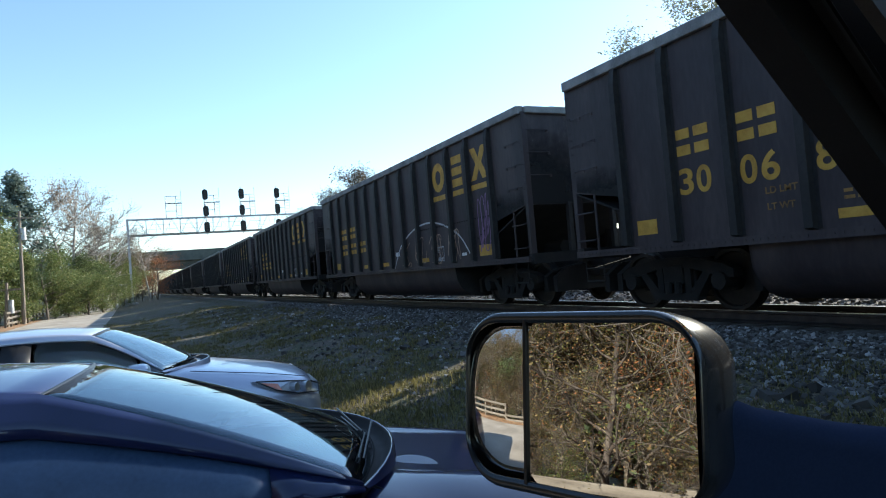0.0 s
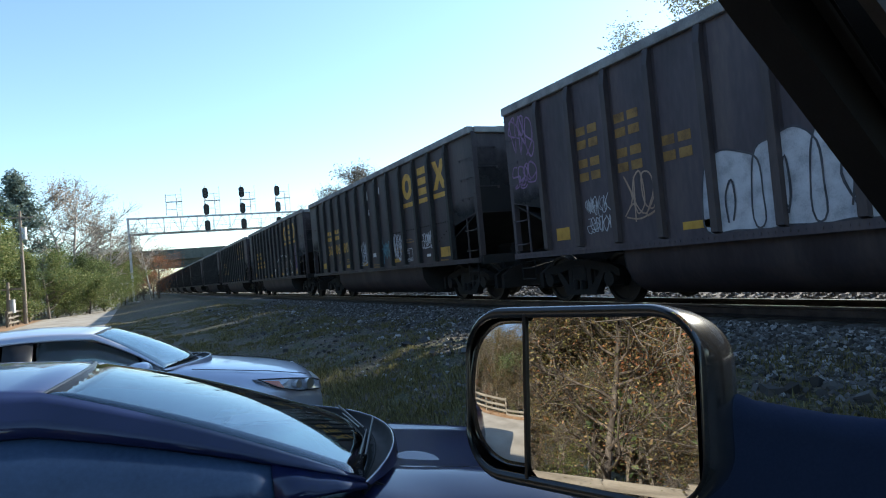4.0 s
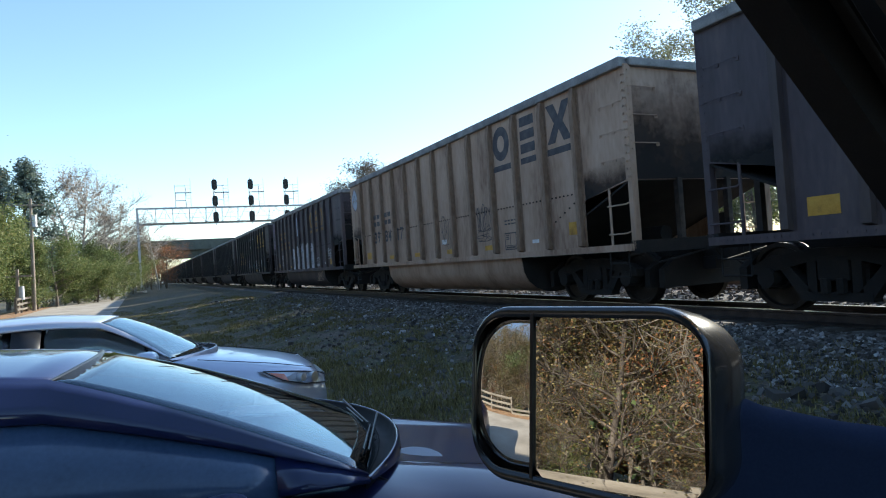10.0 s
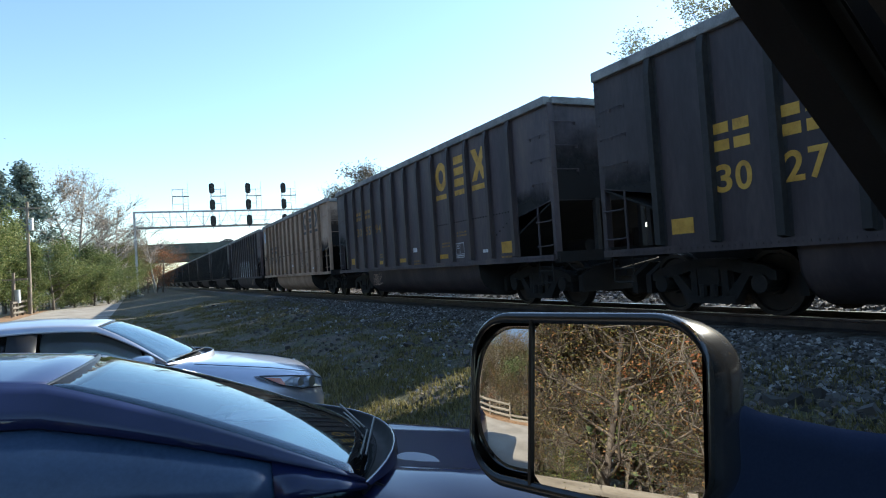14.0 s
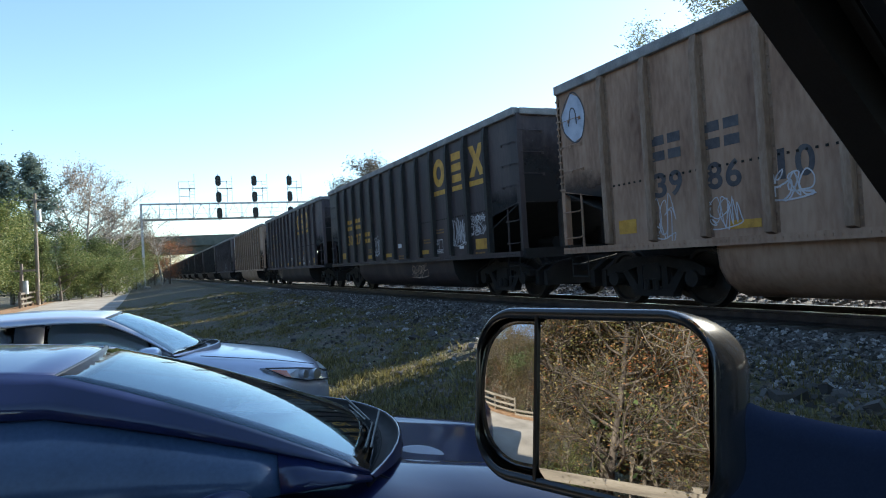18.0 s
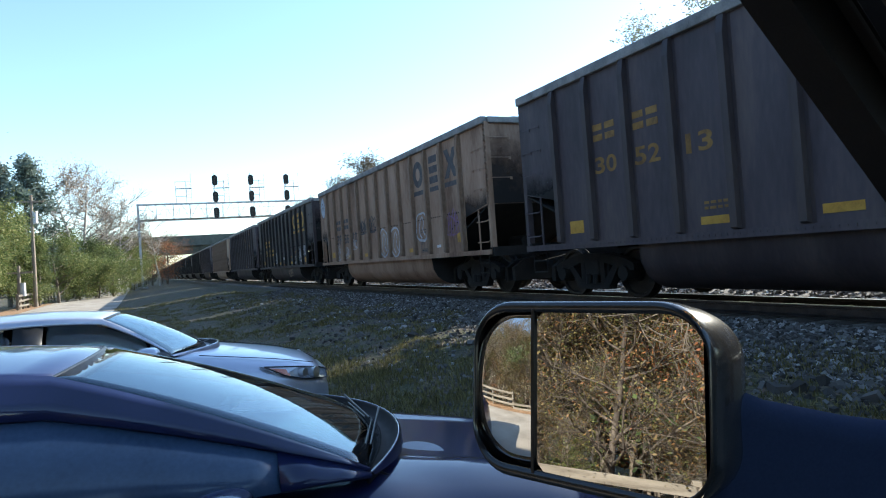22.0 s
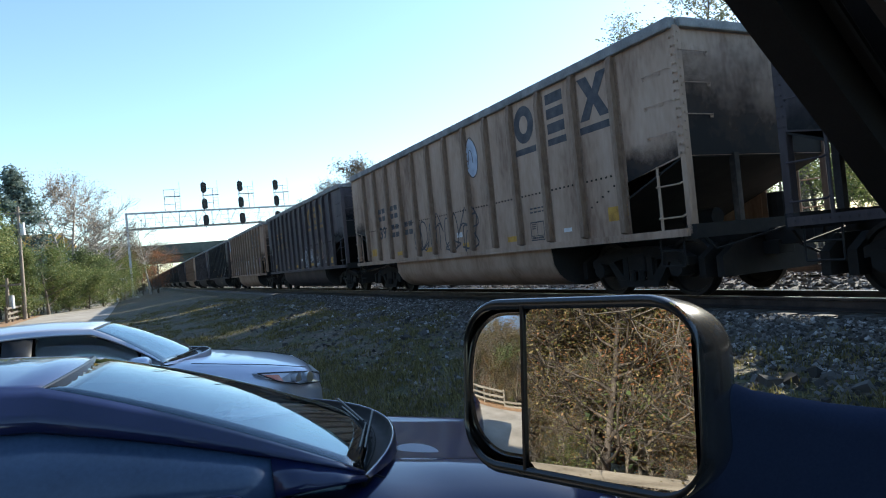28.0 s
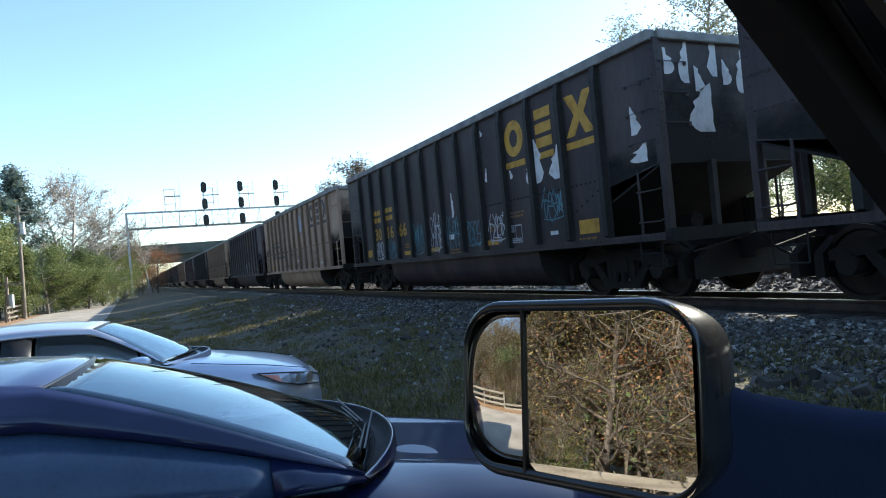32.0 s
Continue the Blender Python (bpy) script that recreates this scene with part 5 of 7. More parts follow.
def rail_fence(x, y0, y1, heights=(0.3, 0.68, 1.06), label="weathered three-rail timber fence along the road"):
    """Timber posts and rails along the far side of the road."""
    n = round((y1 - y0) / 2.4)
    f = tagged(empty("fence", pose(x, y0, ground_z(x, y0))), label, "fence")
    bm = bmesh.new()
    box(bm, -0.07, 0.07, -0.07, 0.07, -0.3, heights[-1] + 0.14, 0.01)
    post = part("post", bm, M["wood_grey"], f)
    bm = bmesh.new()
    box(bm, 0.07, 0.115, -0.02, 2.42, -0.075, 0.075, 0.006)
    slat = part("fence_rail", bm, M["wood_grey"], f)
    first = True
    for i in range(n + 1):
        if i:
            share("post", post, f, pose(0, 2.4 * i, random.uniform(-0.03, 0.03), random.uniform(-2, 2), random.uniform(-2, 2), 0))
        if i == n:
            break
        for z in heights:
            m = pose(0, 2.4 * i, z + random.uniform(-0.015, 0.015), random.uniform(-0.6, 0.6), 0, 0)
            if first:
                slat.matrix_basis, first = m, False
            else:
                share("fence_rail", slat, f, m)


rail_fence(-8.6, -13.6, 3.2, (0.06, 0.36), "low weathered two-rail timber barrier before the thicket")
rail_fence(-8.6, 3.2, 32)
rail_fence(-8.4, 56, 78)


# ---- trees ----
def tree_parts(name, seed, height, trunk_r, spread, clumps, leaves, leaf, bark, leafmat, first=0.3, droop=0.0, limbs=9, twig=3, spiky=False, tw=0.008):
    """A tapered trunk with limbs and twigs, and a crown of many small leaves round the twig ends."""
    rnd = random.Random(seed)
    verts, faces = [], []

    def seg(a, b, r0, r1, n=5):
        k = len(verts)
        q = (b - a).to_track_quat("Z", "Y")
        for p, r in ((a, r0), (b, r1)):
            for i in range(n):
                verts.append(tuple(p + q @ Vector((r * math.cos(2 * math.pi * i / n), r * math.sin(2 * math.pi * i / n), 0))))
        for i in range(n):
            faces.append((k + i, k + (i + 1) % n, k + n + (i + 1) % n, k + n + i))

    tips = []
    p, d = Vector((0, 0, -0.2)), Vector((rnd.uniform(-0.06, 0.06), rnd.uniform(-0.06, 0.06), 1)).normalized()
    steps = 9
    spine = [p.copy()]
    for i in range(steps):
        q = p + d * (height * 0.95 / steps)
        r0, r1 = trunk_r * (1 - i / steps) ** 0.8 + min(0.015, trunk_r * 0.3), trunk_r * (1 - (i + 1) / steps) ** 0.8 + min(0.012, trunk_r * 0.25)
        seg(p, q, r0, r1, 8)
        p = q
        spine.append(p.copy())
        d = (d + Vector((rnd.uniform(-0.1, 0.1), rnd.uniform(-0.1, 0.1), 0.05))).normalized()
    for i in range(limbs):
        f = first + (0.97 - first) * (i + rnd.random()) / limbs
        s = f * steps
        k = min(steps - 1, int(s))
        base = spine[k].lerp(spine[k + 1], s - k)
        a = rnd.uniform(0, 2 * math.pi)
        if spiky:
            reach = spread * (1.05 - f) / (1.05 - first) * rnd.uniform(0.7, 1.1)
            up = rnd.uniform(-0.05, 0.3)
        else:
            reach = spread * (0.55 + 0.45 * math.sin(math.pi * min(1, (f - first) / (1 - first) * 0.9 + 0.2))) * rnd.uniform(0.6, 1.15)
            up = rnd.uniform(0.25, 0.9)
        v = Vector((math.cos(a), math.sin(a), up)).normalized()
        b, r = base, trunk_r * (1 - f) ** 0.8 * 0.5 + min(0.02, trunk_r * 0.3)
        for j in range(4):
            e = b + v * (reach / 4)
            seg(b, e, r, r * 0.7, 5)
            r *= 0.7
            v = (v + Vector((rnd.uniform(-0.35, 0.35), rnd.uniform(-0.35, 0.35), rnd.uniform(-0.2, 0.3) - droop))).normalized()
            b = e
            if j:
                tips.append((b.copy(), reach))
                for _ in range(twig):
                    w = (v + Vector((rnd.uniform(-1, 1), rnd.uniform(-1, 1), rnd.uniform(-0.5, 0.8)))).normalized()
                    e2 = b + w * reach * rnd.uniform(0.15, 0.35)
                    seg(b, e2, max(tw, r * 0.5), tw, 4)
                    e3 = e2 + (w + Vector((rnd.uniform(-0.7, 0.7), rnd.uniform(-0.7, 0.7), rnd.uniform(-0.3, 0.5)))).normalized() * reach * rnd.uniform(0.1, 0.25)
                    seg(e2, e3, tw, tw * 0.5, 3)
                    tips.append((e2, reach))
                    tips.append((e3, reach))
    lv, lf = [], []
    gauss = rnd.gauss
    size = clumps
    for _ in range(leaves):
        c, reach = tips[rnd.randrange(len(tips))]
        c = c + Vector((gauss(0, size), gauss(0, size), gauss(0, size * 0.75)))
        u = Vector((gauss(0, 1), gauss(0, 1), gauss(0, 0.6))).normalized()
        w = u.cross(Vector((gauss(0, 1), gauss(0, 1), gauss(0, 1)))).normalized()
        L = leaf * rnd.uniform(0.6, 1.3)
        k = len(lv)
        lv += [tuple(c - u * L), tuple(c + w * L * 0.45), tuple(c + u * L), tuple(c - w * L * 0.45)]
        lf.append((k, k + 1, k + 2, k + 3))
    return (verts, faces, bark), (lv, lf, leafmat)


TREES = {}


def tree(kind, x, y, s=1.0, label="", z=None, **kw):
    args = dict(KIND_TREE[kind])
    args.update(kw)
    name = args.pop("name")
    cat = args.pop("cat")
    lab = label or args.pop("lab", "")
    args.pop("lab", None)
    rz = random.uniform(0, 360)
    m = pose(x, y, ground_z(x, y) if z is None else z, 0, 0, rz)
    if kind in TREES:
        t = copy_thing(TREES[kind], m)
        t.matrix_basis = m @ Matrix.Scale(s, 4)
        return t
    wood, crown = tree_parts(name, **args)
    t = tagged(empty(name, m @ Matrix.Scale(s, 4)), lab, cat)
    raw("trunk", *wood[:2], wood[2], t, smooth=True)
    raw("crown", *crown[:2], crown[2], t)
    TREES[kind] = t
    return t


KIND_TREE = {
    "pine": dict(name="pine_tree", cat="tree", lab="dense dark green pine tree beside the road", seed=1, height=14, trunk_r=0.22, spread=3.2, clumps=0.32, leaves=9000, leaf=0.16, bark=M["bark"], leafmat=M["leaf_pine"], first=0.25, limbs=26, spiky=True),
    "bare": dict(name="bare_tree", cat="tree", lab="tall pale-branched tree that has lost most leaves", seed=2, height=13.5, trunk_r=0.22, spread=5.4, clumps=0.5, leaves=2000, leaf=0.085, bark=M["bark_pale"], leafmat=M["leaf_dry"], first=0.22, limbs=24, twig=7, tw=0.02),
    "bare2": dict(name="bare_tree", cat="tree", lab="slender grey tree with thin leafless twigs", seed=7, height=12, trunk_r=0.15, spread=3.6, clumps=0.35, leaves=1500, leaf=0.09, bark=M["bark_pale"], leafmat=M["leaf_dry"], first=0.35, limbs=20, twig=7, tw=0.018),
    "green": dict(name="leafy_tree", cat="tree", lab="sunlit yellow-green leafy tree by the roadside", seed=3, height=7.5, trunk_r=0.16, spread=3.4, clumps=0.42, leaves=17000, leaf=0.085, bark=M["bark"], leafmat=M["leaf_green"], first=0.12, limbs=16),
    "dark": dict(name="leafy_tree", cat="tree", lab="dark green bushy tree in the roadside wood", seed=4, height=6.5, trunk_r=0.15, spread=3.2, clumps=0.45, leaves=15000, leaf=0.085, bark=M["bark"], leafmat=M["leaf_dark"], first=0.08, limbs=16),
    "autumn": dict(name="autumn_tree", cat="tree", lab="tangled brown-green tree in autumn leaf behind the fence", seed=5, height=8.5, trunk_r=0.12, spread=3.4, clumps=0.38, leaves=26000, leaf=0.036, bark=M["bark"], leafmat=M["leaf_autumn"], first=0.06, limbs=22, twig=5),
    "tangle": dict(name="bare_shrub", cat="shrub", lab="tangle of pale bare branches behind the fence", seed=6, height=6.0, trunk_r=0.06, spread=2.8, clumps=0.3, leaves=2600, leaf=0.03, bark=M["bark"], leafmat=M["leaf_autumn"], first=0.08, limbs=22, twig=6),
    "crooked": dict(name="bare_tree", cat="tree", lab="crooked young brown tree with bare branches behind the fence", seed=21, height=5.2, trunk_r=0.05, spread=1.7, clumps=0.3, leaves=3500, leaf=0.026, bark=M["bark_dark"], leafmat=M["leaf_olive"], first=0.1, limbs=28, twig=6, tw=0.0055),
    "cedar": dict(name="conifer_tree", cat="tree", lab="yellow-green feathery conifer beside the road", seed=22, height=9.0, trunk_r=0.14, spread=2.1, clumps=0.26, leaves=15000, leaf=0.085, bark=M["bark"], leafmat=M["leaf_green"], first=0.06, limbs=34, spiky=True),
    "far": dict(name="tall_tree", cat="tree", lab="dark sparse-crowned tree far beyond the railway", seed=23, height=15, trunk_r=0.22, spread=4.6, clumps=0.5, leaves=8000, leaf=0.15, bark=M["bark"], leafmat=M["leaf_brown"], first=0.3, limbs=26, twig=5, tw=0.03),
    "rust": dict(name="autumn_shrub", cat="shrub", lab="rust-red leafed shrub behind the fence", seed=8, height=3.6, trunk_r=0.06, spread=1.5, clumps=0.25, leaves=5000, leaf=0.035, bark=M["bark"], leafmat=M["leaf_rust"], first=0.1, limbs=12),
    "bush": dict(name="roadside_bush", cat="shrub", lab="low green roadside bush", seed=9, height=2.6, trunk_r=0.06, spread=1.9, clumps=0.3, leaves=7000, leaf=0.06, bark=M["bark"], leafmat=M["leaf_green"], first=0.05, limbs=14),
    "thicket": dict(name="thicket_shrub", cat="shrub", lab="olive-leafed shrub with a crooked dark stem behind the fence", seed=14, height=3.8, trunk_r=0.035, spread=1.35, clumps=0.22, leaves=7500, leaf=0.02, bark=M["bark_brush"], leafmat=M["leaf_olive"], first=0.28, limbs=24, twig=7, droop=0.05, tw=0.005),
    "brushwood": dict(name="brushwood_shrub", cat="shrub", lab="leafless shrub of thin pale twigs at the fence", seed=15, height=3.4, trunk_r=0.022, spread=1.5, clumps=0.25, leaves=1500, leaf=0.018, bark=M["bark_brush"], leafmat=M["leaf_olive"], first=0.1, limbs=28, twig=8, droop=0.06, tw=0.0032),
    "back": dict(name="tall_tree", cat="tree", lab="tall tree with thin foliage beyond the railway", seed=10, height=15, trunk_r=0.22, spread=3.6, clumps=0.4, leaves=9000, leaf=0.095, bark=M["bark"], leafmat=M["leaf_pale"], first=0.2, limbs=24, twig=4),
}
# along the road, ahead
for k, x, y, s in (("pine", -9.9, 73, 1.1), ("pine", -12, 76, 1.08), ("pine", -13.5, 68, 0.85), ("cedar", -9.2, 62, 0.9), ("cedar", -8.0, 64, 0.72), ("cedar", -10.6, 60, 0.98), ("cedar", -6.6, 70, 0.62), ("bare2", 2.0, 95, 0.82), ("rust", 3.0, 97, 1.7), ("bare", -5.6, 80, 1.04), ("bare2", -6.4, 78, 1.18), ("bare", -3.4, 88, 1.0), ("bare2", -2.0, 86, 0.95),
                   ("green", -9.2, 50, 0.95), ("green", -7.0, 68, 0.82), ("dark", -4.5, 76, 0.85), ("green", -3.0, 78, 0.72), ("green", -2.2, 92, 0.9),
                   ("dark", -6.5, 78, 0.75), ("dark", -9.5, 64, 0.9), ("green", -5.2, 84, 0.8), ("bush", -4.0, 72, 1.2), ("bush", -2.8, 73, 1.1), ("bush", -5.6, 71, 1.2),
                   ("autumn", -1.6, 94, 0.85), ("green", -10.5, 57, 0.9), ("dark", -12, 52, 1.0), ("bush", -1.0, 84, 0.7), ("green", -3.6, 96, 1.0), ("dark", -7.8, 90, 1.2), ("autumn", -5, 100, 1.1), ("green", -0.8, 112, 0.9), ("dark", 0.5, 125, 0.8), ("autumn", 1.2, 104, 0.8), ("autumn", 2.6, 110, 0.85), ("rust", 3.2, 106, 1.1), ("autumn", -0.5, 118, 1.0), ("green", -3, 122, 1.2), ("dark", 1.0, 140, 0.9), ("green", -5, 135, 1.2)):
    tree(k, x, y, s)
# behind the parked cars, across the road
for j in range(30):
    x = -11.5 - 3.0 * (j % 3) - random.uniform(0, 1.5)
    y = -16 + 1.75 * j + random.uniform(-0.8, 0.8)
    tree(("autumn", "autumn", "dark")[j % 3] if j % 5 else "green", x, y, random.uniform(0.9, 1.25))
for j in range(26):
    tree("tangle", -9.0 - random.uniform(0, 3), -9 + 1.1 * j + random.uniform(-0.7, 0.7), random.uniform(0.8, 1.2))
for k, x, y, s in (("thicket", -10.1, 1.5, 1.1), ("thicket", -10.0, 0.6, 1.1), ("thicket", -10.2, 2.4, 1.1), ("thicket", -9.9, 3.3, 1.0), ("thicket", -9.6, -0.4, 1.0), ("thicket", -9.3, 3.6, 0.45), ("thicket", -9.2, 0.2, 0.5), ("thicket", -9.4, 4.3, 0.6),
                   ("brushwood", -9.1, 1.3, 0.6), ("brushwood", -9.3, 2.9, 0.6), ("crooked", -9.0, 2.04, 0.95),
                   ("autumn", -11.3, 1.6, 0.9), ("autumn", -11.2, 3.6, 0.9), ("autumn", -11.0, -0.2, 0.9), ("rust", -10.3, 1.15, 0.85), ("rust", -10.5, 0.75, 0.75), ("thicket", -9.4, 1.15, 0.36), ("thicket", -9.3, 0.7, 0.33), ("thicket", -9.0, 2.65, 0.33), ("bush", -9.5, 2.75, 0.25), ("thicket", -9.1, 3.3, 0.4), ("bush", -9.2, -0.6, 0.4), ("autumn", -9.9, -1.5, 0.9), ("rust", -9.2, -0.4, 0.9), ("autumn", -10.4, 5.0, 1.0), ("dark", -11.0, 2.4, 0.9)):
    tree(k, x, y, s)
for j in range(7):
    tree("rust", -10.0 - random.uniform(0, 3), -7 + 3.3 * j, random.uniform(0.8, 1.3))
for k, x, y, s in (("autumn", -13, 33, 1.5), ("autumn", -12.4, 38, 1.45), ("dark", -15, 42, 1.9), ("autumn", -13, 46, 1.5), ("dark", -14, 29, 1.9), ("autumn", -12.5, 25, 1.3), ("back", -17, -6, 0.8), ("back", -18, 3, 0.85), ("back", -16, 11, 0.8), ("back", -18, 19, 0.85), ("back", -16, 28, 0.8), ("back", -13.5, 14, 0.75), ("back", -13.5, 21, 0.8)):
    tree(k, x, y, s)
# beyond the railway
for k, x, y, s in (("back", 27, 19, 0.95), ("back", 31, 27.9, 1.1), ("back", 33, 32.4, 1.05), ("far", 34.6, 107, 1.24), ("far", 32.2, 101, 0.95), ("bare2", 35.5, 104, 1.4), ("back", 27, 120, 0.9), ("bare2", 34, 128, 1.0), ("back", 29, 26, 0.6), ("green", 27, 22, 0.8), ("dark", 31, 15, 0.6), ("dark", 33, 6, 0.6), ("dark", 32, -3, 0.6), ("green", 29, 10, 0.5), ("dark", 30, 19, 0.65), ("green", 28, 16, 0.5), ("green", 31, 23, 0.6), ("dark", 29, 27, 0.6), ("green", 32, 33, 0.65), ("dark", 30, 38, 0.7), ("green", 29, 44, 0.6), ("dark", 31, 50, 0.7), ("green", 30, 57, 0.7), ("dark", 32, 65, 0.8), ("green", 29, 74, 0.7)):
    tree(k, x, y, s)
# a leafy screen behind the fence, across the road
kept_state = random.getstate()
for k, x, y, s in (("thicket", -9.7, 1.6, 0.8), ("thicket", -9.8, 2.9, 0.85), ("brushwood", -9.3, 1.0, 0.7), ("brushwood", -9.2, 0.5, 0.6), ("autumn", -13.6, 6.2, 1.05), ("dark", -15.0, 7.6, 1.1), ("autumn", -14.2, 9.4, 1.1), ("dark", -15.5, 12.0, 1.15), ("autumn", -14.0, 15.0, 1.1)):
    tree(k, x, y, s)
random.setstate(kept_state)
# hedge-like row of trees behind the tracks, backlit
for j in range(20):
    tree("back" if j % 3 else "green", 22.8 + random.uniform(-0.6, 0.6), 3 + 3.1 * j + random.uniform(-0.6, 0.6), random.uniform(0.38, 0.46) if j % 3 else random.uniform(0.6, 0.72))


# ---- parked cars ----
def curve(xs, ys, x):
    """Smooth interpolation through a few stations (xs falling)."""
    pts = sorted(zip(xs, ys))
    return float(np.interp(x, [p[0] for p in pts], [p[1] for p in pts]))


def grid(name, rows, material, parent, label="", thick=0.0):
    w = len(rows[0])
    verts = [p for r in rows for p in r]
    faces = [(j * w + i, j * w + i + 1, (j + 1) * w + i + 1, (j + 1) * w + i) for j in range(len(rows) - 1) for i in range(w - 1)]
    ob = raw(name, verts, faces, material, parent, smooth=True)
    if thick:
        s = ob.modifiers.new("thickness", "SOLIDIFY")
        s.thickness = thick
    if label:
        tagged(ob, label)
    return ob


def lerp3(a, b, t):
    return tuple(p + (q - p) * t for p, q in zip(a, b))


def parked_car(name, label, where, paint, D, glass_mat, wheels_at, details):
    car = tagged(empty(name, where), label, "car", "parked cars")
    X, W, ZTOP, ZB = D["x"], D["w"], D["zt"], D["zb"]
    # lower body, from nose to tail
    rows = []
    xs = np.linspace(X[0], X[-1], 60)
    for x in xs:
        w, zt, zb = curve(X, W, x), curve(X, ZTOP, x), curve(X, ZB, x)
        h = zt - zb
        half = [(0.0, zt + 0.035), (0.35 * w, zt + 0.03), (0.62 * w, zt + 0.018), (0.8 * w, zt - 0.002), (0.91 * w, zt - 0.04), (0.965 * w, zt - 0.1), (0.985 * w, zt - 0.2 * h), (w, zt - 0.36 * h), (w * 0.995, zb + 0.42 * h), (0.985 * w, zb + 0.2 * h), (0.95 * w, zb + 0.06 * h), (0.88 * w, zb)]
        if "bonnet" in D:
            # a flat bonnet panel between two raised fender crests
            k = smooth(-1.0, -0.62, x)
            ys, bs = [q[0] for q in half[:6]], [q[1] for q in half[:6]]
            crown = [(f * w, float(np.interp(f * w, ys, bs)), zt + d) for f, d in D["bonnet"]]
            half = [(a, b + (c - b) * k) for a, b, c in crown] + [(a, b - 0.12 * k) for a, b in half[5:]]
        rows.append([(x, -y, z) for y, z in half[::-1]] + [(x, y, z) for y, z in half[1:]])
    grid("body", rows, paint, car)
    for k, r in ((0, rows[0]), (1, rows[-1])):
        bm = bmesh.new()
        vs = [bm.verts.new(p) for p in r]
        bm.faces.new(vs)
        part("bumper", bm, paint, car, smooth=True)
    # glasshouse
    S = D["shell"]          # windscreen base, windscreen top, roof crest, roof rear, rear screen base: (x, z, half width, bow)

    def shell_row(s, n=14):
        x, z, hw, bow, crown = s
        return [(x + bow * (1 - v * v), v * hw, z - crown * v * v) for v in (2 * i / n - 1 for i in range(n + 1))]

    def between(a, b, n, bulge=0.0, r0=0.0, r1=1.0):
        out = []
        for i in range(n + 1):
            t = r0 + (r1 - r0) * i / n
            s = [p + (q - p) * t for p, q in zip(a, b)]
            s[1] += bulge * (4 * t * (1 - t) if bulge < 0.04 else 3.2 * t ** 0.6 * (1 - t))
            out.append(shell_row(s))
        return out
    grid("windscreen", between(S[0], S[1], 12, D["bulge"]), glass_mat, car, "raked windscreen reflecting the sky", 0.004)
    roof = between(S[1], S[2], 5, 0.015) + between(S[2], S[3], 5, 0.015)[1:]
    grid("roof", roof, paint, car, thick=0.01)
    grid("windscreen_seal", [[(p[0] + dx, p[1], p[2] + dz) for p in shell_row(S[1])] for dx, dz in ((0.007, -0.008), (0.004, 0.002), (-0.004, 0.004), (-0.007, -0.004))], M["trim"], car)
    grid("rear_window", between(S[3], S[4], 6, 0.03), M["glass_dark"], car, thick=0.004)
    belt_hw, belt_z = D["belt"]
    for s in (-1, 1):
        top = []
        for a, b, n in ((S[0], S[1], 10), (S[1], S[2], 6), (S[2], S[3], 6), (S[3], S[4], 8)):
            for i in range(n):
                t = i / n
                q = [p + (r - p) * t for p, r in zip(a, b)]
                bul = D["bulge"] if a is S[0] else (0.03 if a is S[3] else 0.015)
                lift = bul * (4 * t * (1 - t) if bul < 0.04 else 3.2 * t ** 0.6 * (1 - t))
                top.append((q[0], s * q[2], q[1] - q[4] + lift))
        top.append((S[4][0], s * S[4][2], S[4][1] - S[4][4]))
        # pillar and roof rail strip, then glass down to the belt
        base = [(p[0], s * belt_hw, min(belt_z, p[2])) for p in top]
        rail = D["rail"]
        strip = [[lerp3(p, q, t) for t in (0.0, rail * 0.25, rail * 0.6, rail)] for p, q in zip(top, base)]
        grid("roof_rail", strip, paint, car, thick=0.02)
        glz = [[lerp3(p, q, t) for t in (rail, 0.6, 1.0)] for p, q in zip(top, base)]
        cut = len(glz) // 2
        grid("side_window", glz[3:cut], D["side_glass"], car, thick=0.004)
        grid("side_window", glz[cut + 1:-5], D["side_glass"], car, thick=0.004)
        grid("window_frame", glz[:4], D.get("frame", M["trim"]), car, thick=0.012)
        grid("window_frame", glz[cut - 1:cut + 2], M["trim"], car, thick=0.012)
        grid("window_frame", glz[-6:], paint, car, thick=0.012)
        bm = bmesh.new()
        sm = D["side_mirror"]
        for v in bmesh.ops.create_uvsphere(bm, u_segments=20, v_segments=12, radius=1.0)["verts"]:
            a, b, d = (math.copysign(abs(q) ** 0.75, q) for q in v.co)
            v.co = (sm[0] + 0.1 * a + 0.03 * abs(b), s * (belt_hw + 0.17) + 0.12 * b, sm[1] + 0.01 + 0.075 * d)
        box(bm, sm[0] - 0.03, sm[0] + 0.05, s * (belt_hw - 0.02), s * (belt_hw + 0.1), sm[1] - 0.06, sm[1] - 0.02)
        part("wing_mirror", bm, paint, car, smooth=True)
    # cowl, wipers
    c = S[0]
    deep = [D["cowl"] * (1 - (p[1] / c[2]) ** 2) + 0.012 for p in shell_row(c)]
    cow = [[(p[0] - 0.01 + d * f, p[1] * (1 + 0.03 * f), p[2] + lift) for p, d in zip(shell_row(c), deep)] for f, lift in ((0.0, 0.002), (0.25, -0.035), (0.75, -0.04), (0.96, -0.004), (1.0, 0.006))]
    lip = [[(p[0] - 0.01 + d + dx, p[1] * 1.03, p[2] + dz * (1.0 if dz > 0 else 1.1 - (p[1] / c[2]) ** 2)) for p, d in zip(shell_row(c), deep)] for dx, dz in ((0.0, -0.03), (0.0, 0.008), (0.005, 0.01), (0.012, 0.004), (0.02, -0.06))]
